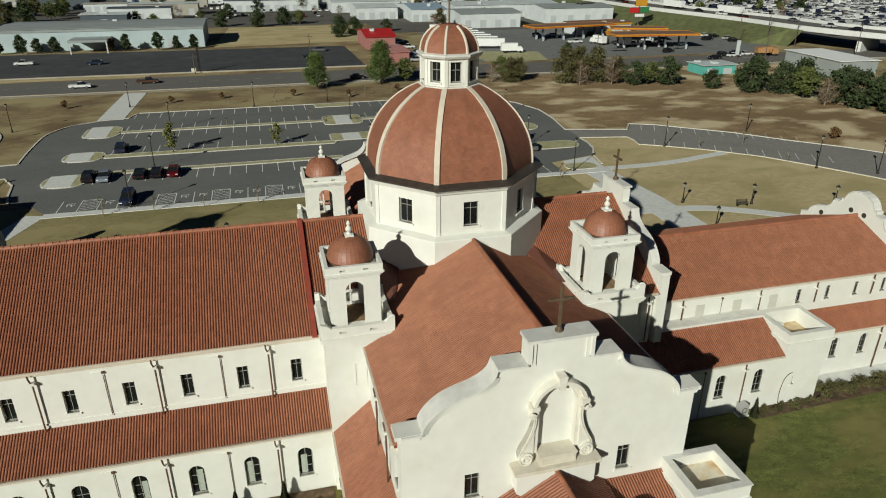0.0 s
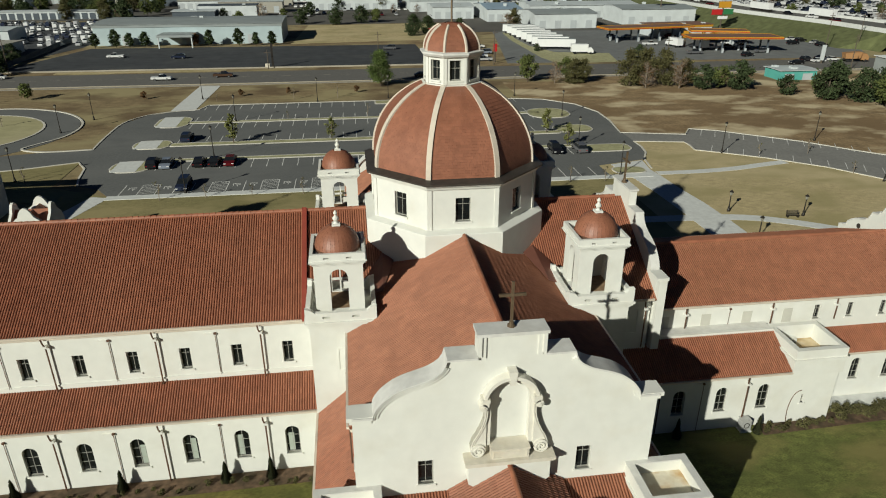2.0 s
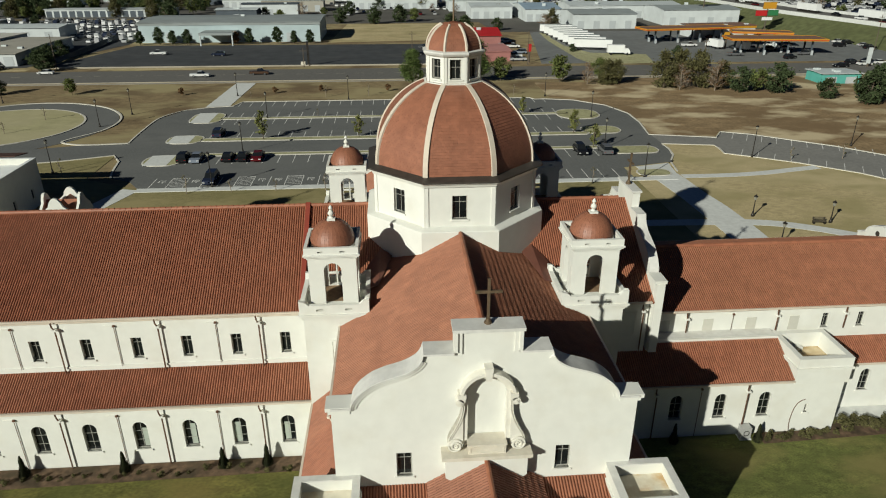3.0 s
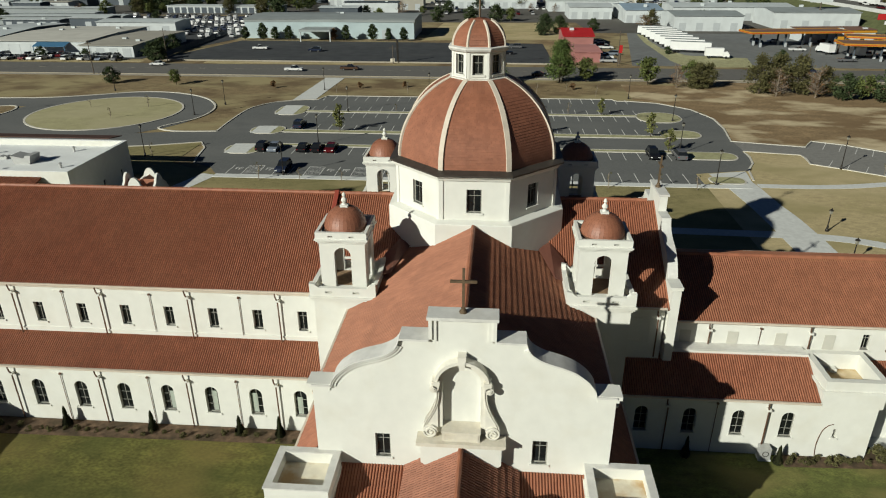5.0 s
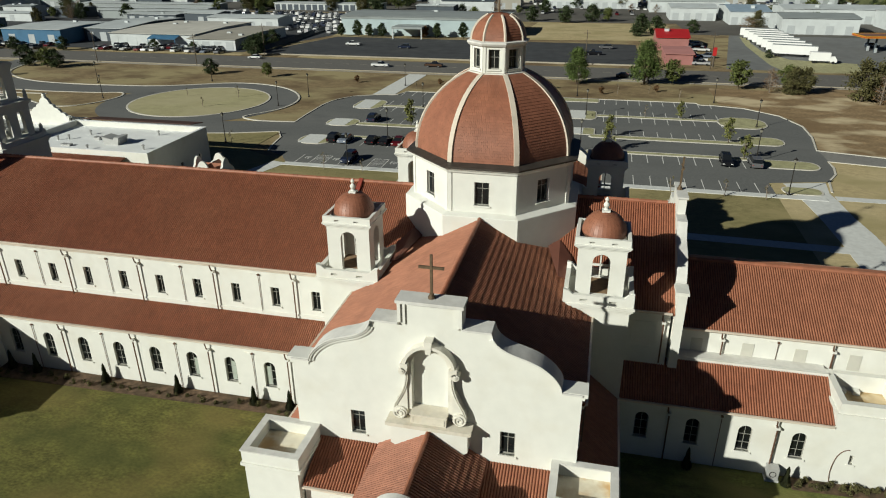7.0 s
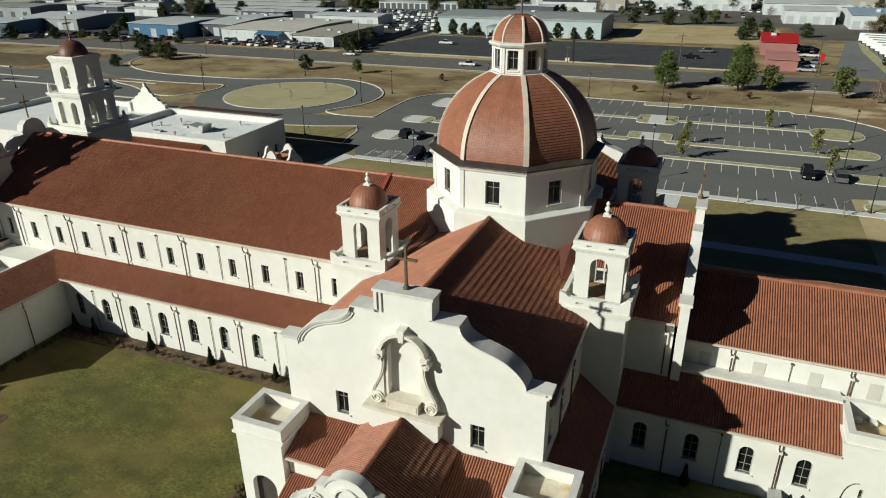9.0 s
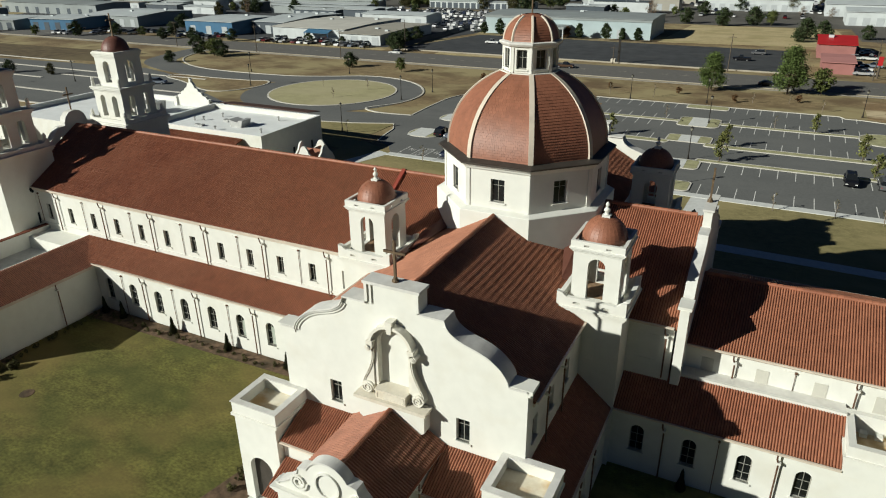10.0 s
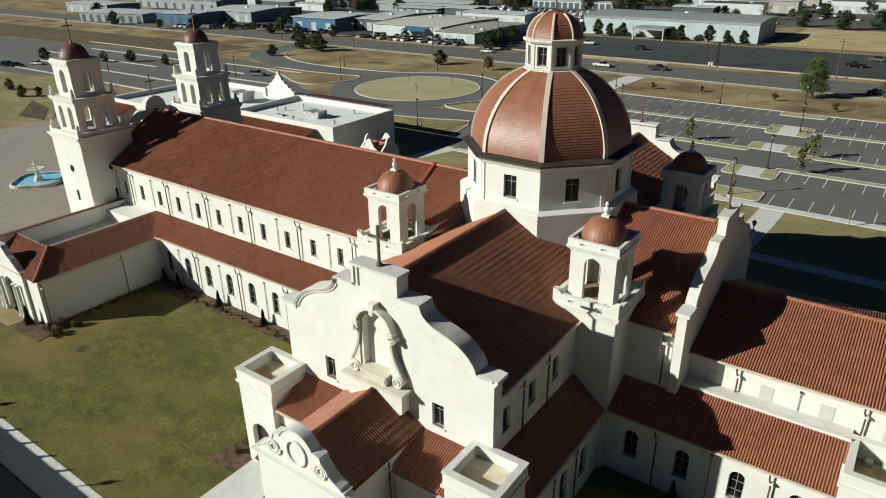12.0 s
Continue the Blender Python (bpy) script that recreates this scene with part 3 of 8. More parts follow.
WX1 = 42.7
for k in (1, -1):
    f = "S" if k > 0 else "N"
    ms = side(0, -6.5 * k, f)
    ops = [(k * (30.75 + 3.1 * i), 7.1, 0.62, 1.35, False) for i in range(4)]
    lo, hi = sorted((k * (EX - 0.5), k * WX1))
    church_wall(ms, lo, hi, 0, 9.42, ops)
    glaze(ms, ops)
    gutter(ms, lo, hi, 9.22, 0.35)
    if k > 0:
        for i in range(4):
            pn = Mesh().box(16.95 + 3.68 * i - 0.42, 16.95 + 3.68 * i + 0.42, -0.03, 0, 7.0, 8.3)
            part("blind_panel", pn, PANEL, church, m=ms)
        for x, hd in ((18.75, True), (22.66, False), (26.42, True), (32.3, True), (38.5, True)):
            downpipe(ms, x, 9.15 if hd else 8.65, 7.1, hd)
    # ledge above the aisle roof
    led = Mesh().box(EX, 26.0, min(-6.5 * k, -7.95 * k), max(-6.5 * k, -7.95 * k), 6.8, 7.2)
    part("ledge", led, COPING, church)
    part("ledge_curb", Mesh().box(EX, 26.0, min(-7.75 * k, -7.98 * k), max(-7.75 * k, -7.98 * k), 7.2, 7.34), STUCCO, church)
    ma = side(0, -10.9 * k, f)
    ops = [(k * (13.25 + 3.63 * i), 1.75, 1.0, 2.3, True) for i in range(4)]
    lo, hi = sorted((k * 10.9, k * 30.4))
    church_wall(ma, lo, hi, -0.2, 5.25, ops + [(k * 27.75, 1.9, 0.3, 0.8, False)])
    glaze(ma, ops, (0.3, 0.62))
    glaze(ma, [(k * 27.75, 1.9, 0.3, 0.8, False)])
    gutter(ma, lo if k > 0 else -26.0, 26.0 if k > 0 else hi, 5.1, 0.3)
    if k > 0:
        for x, hd in ((15.1, True), (18.75, False), (22.5, True)):
            downpipe(ma, x, 5.0 if hd else 4.6, 0.1, hd)
    tiled_slope(church, (10.9, -7.9 * k, 7.12), (1, 0, 0), 56, (0, -k, -(7.12 - 5.3) / 3.3), 3.78)
    # parapet box with a sunken roof
    bx = Mesh()
    y0, y1 = sorted((-11.25 * k, -7.0 * k))
    bx.ring(26.0, 30.43, y0, y1, 0.45, 4.9, 7.2)
    pb = part("parapet", bx, STUCCO, church)
    part("moulding", Mesh().ring(25.86, 30.55, y0 - 0.13, y1 + 0.1, 0.2, 6.2, 6.4), STUCCO, pb)
    part("roof_deck", Mesh().box(26.4, 30.0, y0 + 0.4, y1 - 0.4, 5.6, 5.85), DECK_TAN, pb)
    for x in (27.2, 28.1):
        part("roof_vent", Mesh().box(x - 0.22, x + 0.22, -7.75 * k - 0.25, -7.75 * k + 0.25, 5.85, 6.15), STUCCO, pb)
    if k > 0:
        part("conduit", Mesh().tube(fair([(26.7, -10.94, 0.1), (26.6, -10.94, 1.2), (26.75, -10.94, 2.4), (27.1, -10.94, 3.0), (27.5, -10.92, 3.15)]), 0.03, 6), PIPE, church, "thin brown conduit on the wall")
    part("wall", Mesh().box(30.0, 30.38, min(-10.48 * k, -6.5 * k), max(-10.48 * k, -6.5 * k), -0.2, 5.2), STUCCO, church)
    # narrower aisle beyond
    mb = side(0, -8.35 * k, f)
    ops = [(k * (34.2 + 3.15 * i), 1.9, 0.9, 2.1, True) for i in range(3)]
    lo, hi = sorted((k * 30.42, k * WX1))
    church_wall(mb, lo, hi, -0.2, 4.85, ops)
    gutter(mb, lo, hi, 4.7, 0.22)
    if k > 0:
        downpipe(mb, 31.2, 4.6, 0.2)
        downpipe(mb, 38.9, 4.6, 0.2)
    glaze(mb, ops, (0.3, 0.62))
    tiled_slope(church, (30.4, -6.5 * k, 6.15), (1, 0, 0), 45, (0, -k, -(6.15 - 4.85) / 2.15), 2.55)
nave_roof(church, EX - 0.2, WX1 - 0.5, 6.5, 9.48, 11.95, 0.35, TILE_SHEEN)
mw = side(WX1, 0, "E")
ecurve = [(3.15, 12.2), (3.35, 11.8), (3.7, 11.55), (4.4, 11.35), (5.0, 11.15), (5.5, 10.85), (5.9, 10.5)]
east_prof = [(0, 14.25), (0.6, 14.15), (1.1, 13.95), (1.5, 13.65), (1.75, 13.25), (1.85, 13.0), (2.1, 12.95), (2.15, 12.65), (3.0, 12.55)] + ecurve + [(6.0, 10.15), (6.4, 10.0), (6.7, 9.95), (7.0, 9.8)]
east_prof = [(-a, b) for a, b in east_prof[:0:-1]] + east_prof
church_wall(mw, -7.0, 7.0, -0.2, east_prof, (), 0.7)
coping(mw, east_prof, 0.7)
for s, z in ((-4.3, 10.65), (-0.8, 12.2), (0.8, 12.2), (4.3, 10.65), (-2.75, 10.65), (2.75, 10.65)):
    part("oculus", Mesh().lathe([(0.26, -0.03), (0.26, 0.03)], 14), BRONZE, church, "small round roof vent", m=mw @ pose(s, 0.71, z, 90))
    part("oculus", Mesh().lathe([(0.26, -0.03), (0.26, 0.03)], 14), BRONZE, church, "small round roof vent", m=mw @ pose(s, -0.01, z, 90))

# crossing: skirt, drum, dome, lantern
EIGHT = [math.pi / 8 + math.pi / 4 * i for i in range(8)]


def ring8(apothem, z):
    r = apothem / math.cos(math.pi / 8)
    return [(r * math.cos(a), r * math.sin(a), z) for a in EIGHT]


def tiers8(levels):
    m = Mesh()
    for ap, z in levels:
        m.v.extend(ring8(ap, z))
    for j in range(len(levels) - 1):
        for i in range(8):
            i2 = (i + 1) % 8
            m.f.append((j * 8 + i, j * 8 + i2, (j + 1) * 8 + i2, (j + 1) * 8 + i))
    m.f.append(tuple(range(8))[::-1])
    m.f.append(tuple((len(levels) - 1) * 8 + i for i in range(8)))
    return m


part("drum_base", tiers8([(7.0, 10.0), (7.0, 16.88), (6.96, 16.93), (6.2, 17.1)]), STUCCO, church)
DR = 6.3
half8 = DR * math.tan(math.pi / 8)
for i in range(8):
    a = -90 + 45 * i
    m8 = pose(0, 0, 0, 0, 0, 45 * i) @ pose(0, -DR, 0)
    op = [(0.0, 17.65, 1.14, 1.85, False)]
    church_wall(m8, -half8, half8, 16.6, 20.5, op, 0.4)
    glaze(m8, op)
    part("corner_strip", Mesh().box(-half8 - 0.02, -half8 + 0.28, -0.07, 0, 16.95, 20.15), STUCCO, church, m=m8)
    part("corner_strip", Mesh().box(half8 - 0.28, half8 + 0.02, -0.07, 0, 16.95, 20.15), STUCCO, church, m=m8)
part("drum_cornice", tiers8([(6.3, 20.15), (6.42, 20.2), (6.52, 20.42), (6.68, 20.5), (6.7, 20.6)]), STUCCO, church)
part("drum_eave", tiers8([(6.7, 20.6), (6.84, 20.62), (6.84, 20.74), (5.9, 20.96)]), BRONZE, church, "dark bronze eave round the dome")

DOME_A, DOME_Z = 6.05, 20.9
LAN_A, LAN_Z = 2.05, 26.85


def dome_r(h, a0=DOME_A, a1=LAN_A, top=LAN_Z - DOME_Z):
    """Apothem of the dome at the height h above its foot."""
    k = (a0 * a0 - a1 * a1 - top * top) / (2 * (a1 - a0))
    return math.sqrt(max(0.0, (a0 + k) ** 2 - h * h)) - k


def dome_tiles(name, parent, foot, height, radius, courses, width, sides, loose=(), mat=None):
    """Flat tiles in stepped courses on a domed surface of so many sides."""
    m = Mesh()
    for s in range(sides):
        if s in loose:
            continue
        rot = Matrix.Rotation(2 * math.pi * s / sides, 3, "Z")
        for j in range(courses):
            h0, h1 = height * j / courses, height * (j + 1) / courses
            r0, r1 = radius(h0), radius(h1)
            w0, w1 = r0 * math.tan(math.pi / sides), r1 * math.tan(math.pi / sides)
            n = max(1, round(2 * w0 / width))
            sh = 0.5 * (j % 2)
            for i in range(-1, n + 1):
                t0, t1 = max(0.0, (i + sh) / n), min(1.0, (i + 1 + sh) / n)
                if t1 - t0 < 1e-3:
                    continue
                g = 0.003 / max(0.3, 2 * w0)
                t0, t1 = t0 + g, t1 - g
                p = (0.045 if sides == 8 else 0.03) + 0.008 * random.random()
                q = [(-w0 + 2 * w0 * t0, -r0 - p, foot + h0), (-w0 + 2 * w0 * t1, -r0 - p, foot + h0),
                     (-w1 + 2 * w1 * t1, -r1 - 0.004, foot + h1 + 0.01), (-w1 + 2 * w1 * t0, -r1 - 0.004, foot + h1 + 0.01),
                     (-w0 + 2 * w0 * t0, -r0 + 0.03, foot + h0), (-w0 + 2 * w0 * t1, -r0 + 0.03, foot + h0)]
                m.add([tuple(rot @ Vector(v)) for v in q], [(0, 1, 2, 3), (4, 5, 1, 0)])
    me = bpy.data.meshes.new(name)
    me.from_pydata(m.v, [], m.f)
    me.materials.append(mat or DOMETILE)
    return me


LEVELS = [(dome_r((LAN_Z - DOME_Z) * j / 20), DOME_Z + (LAN_Z - DOME_Z) * j / 20) for j in range(21)]
dome = part("dome", tiers8([(a - 0.02, z) for a, z in LEVELS]), TILE_UNDER_SHADE, church, "octagonal dome clad in brown-red tiles")
tagged(part("dome_tiles", dome_tiles("dome_tiles", dome, DOME_Z, LAN_Z - DOME_Z, dome_r, 30, 0.3, 8, (0,)), None, dome), kind="stuff")
for j in range(30):
    # the south face: each tile a piece of its own
    top = LAN_Z - DOME_Z
    h0, h1 = top * j / 30, top * (j + 1) / 30
    r0, r1 = dome_r(h0), dome_r(h1)
    w0, w1 = r0 * math.tan(math.pi / 8), r1 * math.tan(math.pi / 8)
    n = max(1, round(2 * w0 / 0.3))
    for i in range(-1, n + 1):
        t0, t1 = max(0.0, (i + 0.5 * (j % 2)) / n), min(1.0, (i + 1 + 0.5 * (j % 2)) / n)
        if t1 - t0 < 1e-3:
            continue
        t0, t1 = t0 + 0.003 / (2 * w0), t1 - 0.003 / (2 * w0)
        p = 0.045 + 0.008 * random.random()
        lo, hi = [(-w0 + 2 * w0 * t) for t in (t0, t1)], [(-w1 + 2 * w1 * t) for t in (t0, t1)]
        one = Mesh().add([(lo[0], -r0 - p, DOME_Z + h0), (lo[1], -r0 - p, DOME_Z + h0), (hi[1], -r1 - 0.004, DOME_Z + h1 + 0.01), (hi[0], -r1 - 0.004, DOME_Z + h1 + 0.01), (lo[0], -r0 + 0.03, DOME_Z + h0), (lo[1], -r0 + 0.03, DOME_Z + h0)], [(0, 1, 2, 3), (4, 5, 1, 0), (0, 3, 4), (1, 5, 2)])
        part("tile", one, DOMETILE_PIECE, dome)
for a in EIGHT:
    g = Mesh()
    c, s = math.cos(a), math.sin(a)
    pr = []
    for ap, z in LEVELS:
        r = ap / math.cos(math.pi / 8)
        pr.append((r, z))
    for (r0, z0), (r1, z1) in zip(pr, pr[1:]):
        w = 0.19
        quad = [(r0 + 0.1, -w, z0), (r0 + 0.1, w, z0), (r1 + 0.1, w, z1), (r1 + 0.1, -w, z1), (r0 - 0.25, -w, z0), (r0 - 0.25, w, z0), (r1 - 0.25, w, z1), (r1 - 0.25, -w, z1)]
        g.add([(c * x - s * y, s * x + c * y, z) for x, y, z in quad], [(0, 1, 2, 3), (0, 3, 7, 4), (1, 5, 6, 2)])
    part("rib", g, RIB, dome, "pale stone rib")

lantern = part("lantern", tiers8([(2.25, LAN_Z - 0.25), (2.25, LAN_Z - 0.02), (2.1, LAN_Z)]), STUCCO, church, "small octagonal lantern with windows on the dome")
hl = 2.0 * math.tan(math.pi / 8)
for i in range(8):
    m8 = pose(0, 0, 0, 0, 0, 45 * i) @ pose(0, -2.0, 0)
    op = [(0.0, LAN_Z + 0.3, 0.85, 1.45, False)]
    part("lantern_wall", wall(-hl, hl, LAN_Z - 0.05, 29.0, op, 0.2), STUCCO, lantern, m=m8)
    part("corner_strip", Mesh().box(-hl, -hl + 0.2, -0.06, 0, LAN_Z, 28.8), STUCCO, lantern, m=m8)
    part("corner_strip", Mesh().box(hl - 0.2, hl, -0.06, 0, LAN_Z, 28.8), STUCCO, lantern, m=m8)
    glaze(m8, op, (0.6,))
part("lantern_cornice", tiers8([(2.05, 28.75), (2.2, 28.85), (2.3, 29.0), (2.3, 29.12), (1.9, 29.2)]), COPING, lantern)
cup_r = lambda h: 1.95 * math.sqrt(max(0.0, 1 - (h / 1.98) ** 2)) + 0.02
cupola = part("cupola", tiers8([(cup_r(1.98 * j / 10) - 0.02, 29.15 + 1.98 * j / 10) for j in range(11)]), TILE_UNDER_SHADE, church, "small tiled cupola on the lantern")
tagged(part("cupola_tiles", dome_tiles("cupola_tiles", cupola, 29.15, 1.9, cup_r, 11, 0.34, 8), None, cupola), kind="stuff")
for a in EIGHT:
    g = Mesh()
    pts = []
    for j in range(10):
        h = 1.98 * j / 10
        r = cup_r(h) / math.cos(math.pi / 8)
        pts.append((r * math.cos(a), r * math.sin(a), 29.15 + h))
    g.tube(pts, 0.11, 6)
    part("rib", g, RIB, cupola, "pale stone rib")
pole = part("cross_pole", Mesh().tube([(0, 0, 31.0), (0, 0, 34.2)], 0.07, 8).box(-0.75, 0.75, -0.06, 0.06, 33.2, 33.34), CROSSM, cupola, "thin bronze cross")

# four corner towers round the crossing
WOODBEAM = material("beam_wood", (0.26, 0.17, 0.10), 0.8, vary=0.2, scale=3.0, stain=0.3)


def steps(levels):
    """A square stepped cornice as one piece: (half width, z0, z1) from below."""
    q = math.sqrt(2)
    prof = [(0.1, levels[0][1])]
    for w, z0, z1 in levels:
        prof += [(w * q, z0), (w * q, z1)]
    return Mesh().lathe(prof + [(0.1, levels[-1][2])], 4, turn=math.pi / 4)


def corner_tower():
    t = part("bell_tower", Mesh().box(-2.2, 2.2, -2.2, 2.2, -0.2, 12.6), STUCCO, church, "white corner tower with an open belfry and small tiled dome")
    part("cornice", steps(((2.3, 12.45, 12.62), (2.42, 12.62, 12.8), (2.52, 12.8, 12.95))), STUCCO, t)
    for f in "SENW":
        cut = 0.0 if f in "SN" else 1.0
        m = pose(0, 0, 0, 0, 0, ROT[f]) @ pose(0, -2.42, 0)
        slots = [(-1.0, 13.2, 0.5, 0.16, False), (1.0, 13.2, 0.5, 0.16, False)]
        part("parapet", wall(-2.42 + 0.32 * cut, 2.42 - 0.32 * cut, 12.9, [(-2.42 + 0.32 * cut, 14.0), (-2.0, 13.88), (-1.75, 13.65), (1.75, 13.65), (2.0, 13.88), (2.42 - 0.32 * cut, 14.0)], slots, 0.32), STUCCO, t, m=m)
        mb = pose(0, 0, 0, 0, 0, ROT[f]) @ pose(0, -1.65, 0)
        part("belfry_wall", wall(-1.65 + 0.38 * cut, 1.65 - 0.38 * cut, 12.9, 17.0, [(0, 13.35, 1.2, 3.15, True)], 0.38), STUCCO, t, m=mb)
        mc = pose(0, 0, 0, 0, 0, ROT[f]) @ pose(0, -1.84, 0)
        part("roof_parapet", wall(-1.84 + 0.22 * cut, 1.84 - 0.22 * cut, 17.15, 17.72, [(-0.75, 17.35, 0.35, 0.12, False), (0.75, 17.35, 0.35, 0.12, False)], 0.22), STUCCO, t, m=mc)
    part("cornice", steps(((1.72, 16.85, 17.0), (1.84, 17.0, 17.12), (1.92, 17.12, 17.22))), STUCCO, t)
    part("panel_frame", Mesh().ring(-0.42, 0.42, 8.9, 10.7, 0.09, 0.0, 0.045).moved(pose(0, -2.2, 0, 90)), STUCCO, t)
    part("belfry_floor", Mesh().box(-1.3, 1.3, -1.3, 1.3, 12.92, 13.3), WOODBEAM, t, "brown stained belfry floor")
    part("belfry_ceiling", Mesh().box(-1.3, 1.3, -1.3, 1.3, 16.5, 16.8), WOODBEAM, t)
    part("screen_post", Mesh().box(-0.05, 0.05, 1.3, 1.38, 13.35, 16.5), STUCCO, t)
    part("screen_rail", Mesh().box(-0.6, 0.6, 1.3, 1.38, 14.25, 14.42), STUCCO, t)
    part("dome_curb", Mesh().lathe([(1.62, 17.2), (1.62, 17.42), (1.54, 17.46)], 32), COPING, t)
    part("dome_flashing", Mesh().lathe([(1.57, 17.42), (1.57, 17.58), (1.48, 17.62)], 32), PIPE, t, "rusty metal flashing round the small dome")
    tr = lambda h: 1.5 * math.sqrt(max(0.0, 1 - (h / 1.62) ** 2)) + 0.01
    d = part("small_dome", Mesh().lathe([(tr(1.62 * j / 12), 17.5 + 1.62 * j / 12) for j in range(13)], 32), TILE_UNDER_SHADE, t, "small brown-red tiled dome", smooth=True)
    tagged(part("dome_tiles", dome_tiles("tower_dome_tiles", d, 17.5, 1.56, tr, 9, 0.28, 32), None, d), kind="stuff")
    fin = Mesh().box(-0.28, 0.28, -0.28, 0.28, 19.0, 19.2)
    fin.lathe([(0.2, 19.2), (0.12, 19.28), (0.14, 19.36), (0.22, 19.5), (0.2, 19.62), (0.1, 19.72), (0.09, 19.8), (0.15, 19.9), (0.1, 20.02), (0.02, 20.12)], 12)
    part("finial", fin, STUCCO, t, "white urn finial", smooth=False)
    return t


tower = corner_tower()
tower.matrix_basis = pose(-9.2, -9.2, 0)
for x, y in ((9.2, -9.2), (-9.2, 9.2), (9.2, 9.2)):
    copy_thing(tower, pose(x, y, 0))

# niche surround on the south gable
mg = side(0, -FACE, "S")
box_back = Mesh()
rim = outline(0, 10.75, 2.16, 4.15, True)
back = [(q * 0.995, 0.22, z) for q, z in rim]
box_back.extrude(back, (0, 0.04, 0))
niche = part("niche", box_back, STUCCO, church, "arched wall niche with scroll surround", m=mg)


def strip(points_in, points_out, out):
    """A raised flat moulding between two lines of (s, z)."""
    g = Mesh()
    for (a, b), (c, d) in zip(zip(points_in, points_out), zip(points_in[1:], points_out[1:])):
        g.extrude([(a[0], -out, a[1]), (c[0], -out, c[1]), (d[0], -out, d[1]), (b[0], -out, b[1])], (0, out, 0))
    g.weld = True
    return g


arc = [(math.cos(math.pi * k / 20), math.sin(math.pi * k / 20)) for k in range(21)]
NZ = 13.82
part("archivolt", strip([(1.09 * c, NZ + 1.09 * q) for c, q in arc], [(1.4 * c, NZ + 1.4 * q) for c, q in arc], 0.3), SURROUND, niche)
part("archivolt", strip([(1.38 * c, NZ + 1.38 * q) for c, q in arc], [(1.56 * c, NZ + 1.58 * q) for c, q in arc], 0.6), SURROUND, niche)
for sx in (-1, 1):
    part("jamb", Mesh().box(min(sx * 1.09, sx * 1.36), max(sx * 1.09, sx * 1.36), -0.3, 0, 10.75, NZ), SURROUND, niche)
    cap = Mesh().box(min(sx * 1.22, sx * 1.66), max(sx * 1.22, sx * 1.66), -0.66, 0, 13.84, 14.08)
    cap.box(min(sx * 1.26, sx * 1.6), max(sx * 1.26, sx * 1.6), -0.62, 0, 13.6, 13.84)
    part("scroll_capital", cap, SURROUND, niche)
    knob = Mesh().lathe([(0.0, 0.0), (0.23, 0.0), (0.23, 0.62), (0.15, 0.62), (0.15, 0.66), (0.08, 0.66), (0.08, 0.7), (0.0, 0.7)], 18)
    part("scroll_knob", knob, SURROUND, niche, m=pose(sx * 1.56, 0, 13.56, 90))
    # long side scroll that swings out to a volute at the foot
    line = fair([(1.42, 13.45), (1.45, 12.8), (1.6, 12.2), (1.86, 11.6), (2.1, 11.15), (2.21, 10.75)], 4)
    part("side_scroll", strip([(sx * 1.34, z) for x, z in line], [(sx * x, z) for x, z in line], 0.4), SURROUND, niche)
    for inset, w in ((0.0, 0.05), (0.11, 0.045)):
        part("side_scroll_rim", strip([(sx * (x - inset - w), z) for x, z in line], [(sx * (x - inset), z) for x, z in line], 0.46), SURROUND, niche)
    part("volute", Mesh().lathe([(0.0, 0.0), (0.42, 0.0), (0.42, 0.52), (0.0, 0.52)], 24), SURROUND, niche, m=pose(sx * 1.79, 0, 10.57, 90))
    ins, outs = [], []
    for i in range(34):
        t = i / 33
        a = -sx * (t * 4.0 * math.pi) + (0 if sx > 0 else math.pi)
        r = 0.42 - 0.36 * t
        ins.append((sx * 1.79 + (r - 0.075) * math.cos(a), 10.57 + (r - 0.075) * math.sin(a)))
        outs.append((sx * 1.79 + r * math.cos(a), 10.57 + r * math.sin(a)))
    part("volute_spiral", strip(ins, outs, 0.6), SURROUND, niche)
part("keystone", Mesh().extrude([(-0.24, -0.64, 15.72), (0.24, -0.64, 15.72), (0.15, -0.64, 14.9), (-0.15, -0.64, 14.9)], (0, 0.64, 0)), SURROUND, niche)
part("pedestal", Mesh().box(-1.07, 1.07, -0.8, 0.2, 10.13, 10.72).box(-1.12, 1.12, -0.85, 0.2, 10.72, 10.82), CAST, niche)
part("pedestal_panel", Mesh().ring(-0.98, 0.98, 10.2, 10.64, 0.06, 0.0, 0.03).moved(pose(0, -0.8, 0, 90)), CAST, niche)
part("shelf", Mesh().box(-2.58, 2.58, -1.05, 0, 9.92, 10.12).box(-2.48, 2.48, -0.95, 0, 9.8, 9.92), CAST, niche)
cs = Mesh()
cs.extrude([(-2.35, -0.8, 9.8), (2.35, -0.8, 9.8), (2.35, -0.8, 8.5), (2.0, -0.8, 8.25), (-2.0, -0.8, 8.25), (-2.35, -0.8, 8.5)], (0, 0.8, 0))
part("corbel", cs, STUCCO, niche)

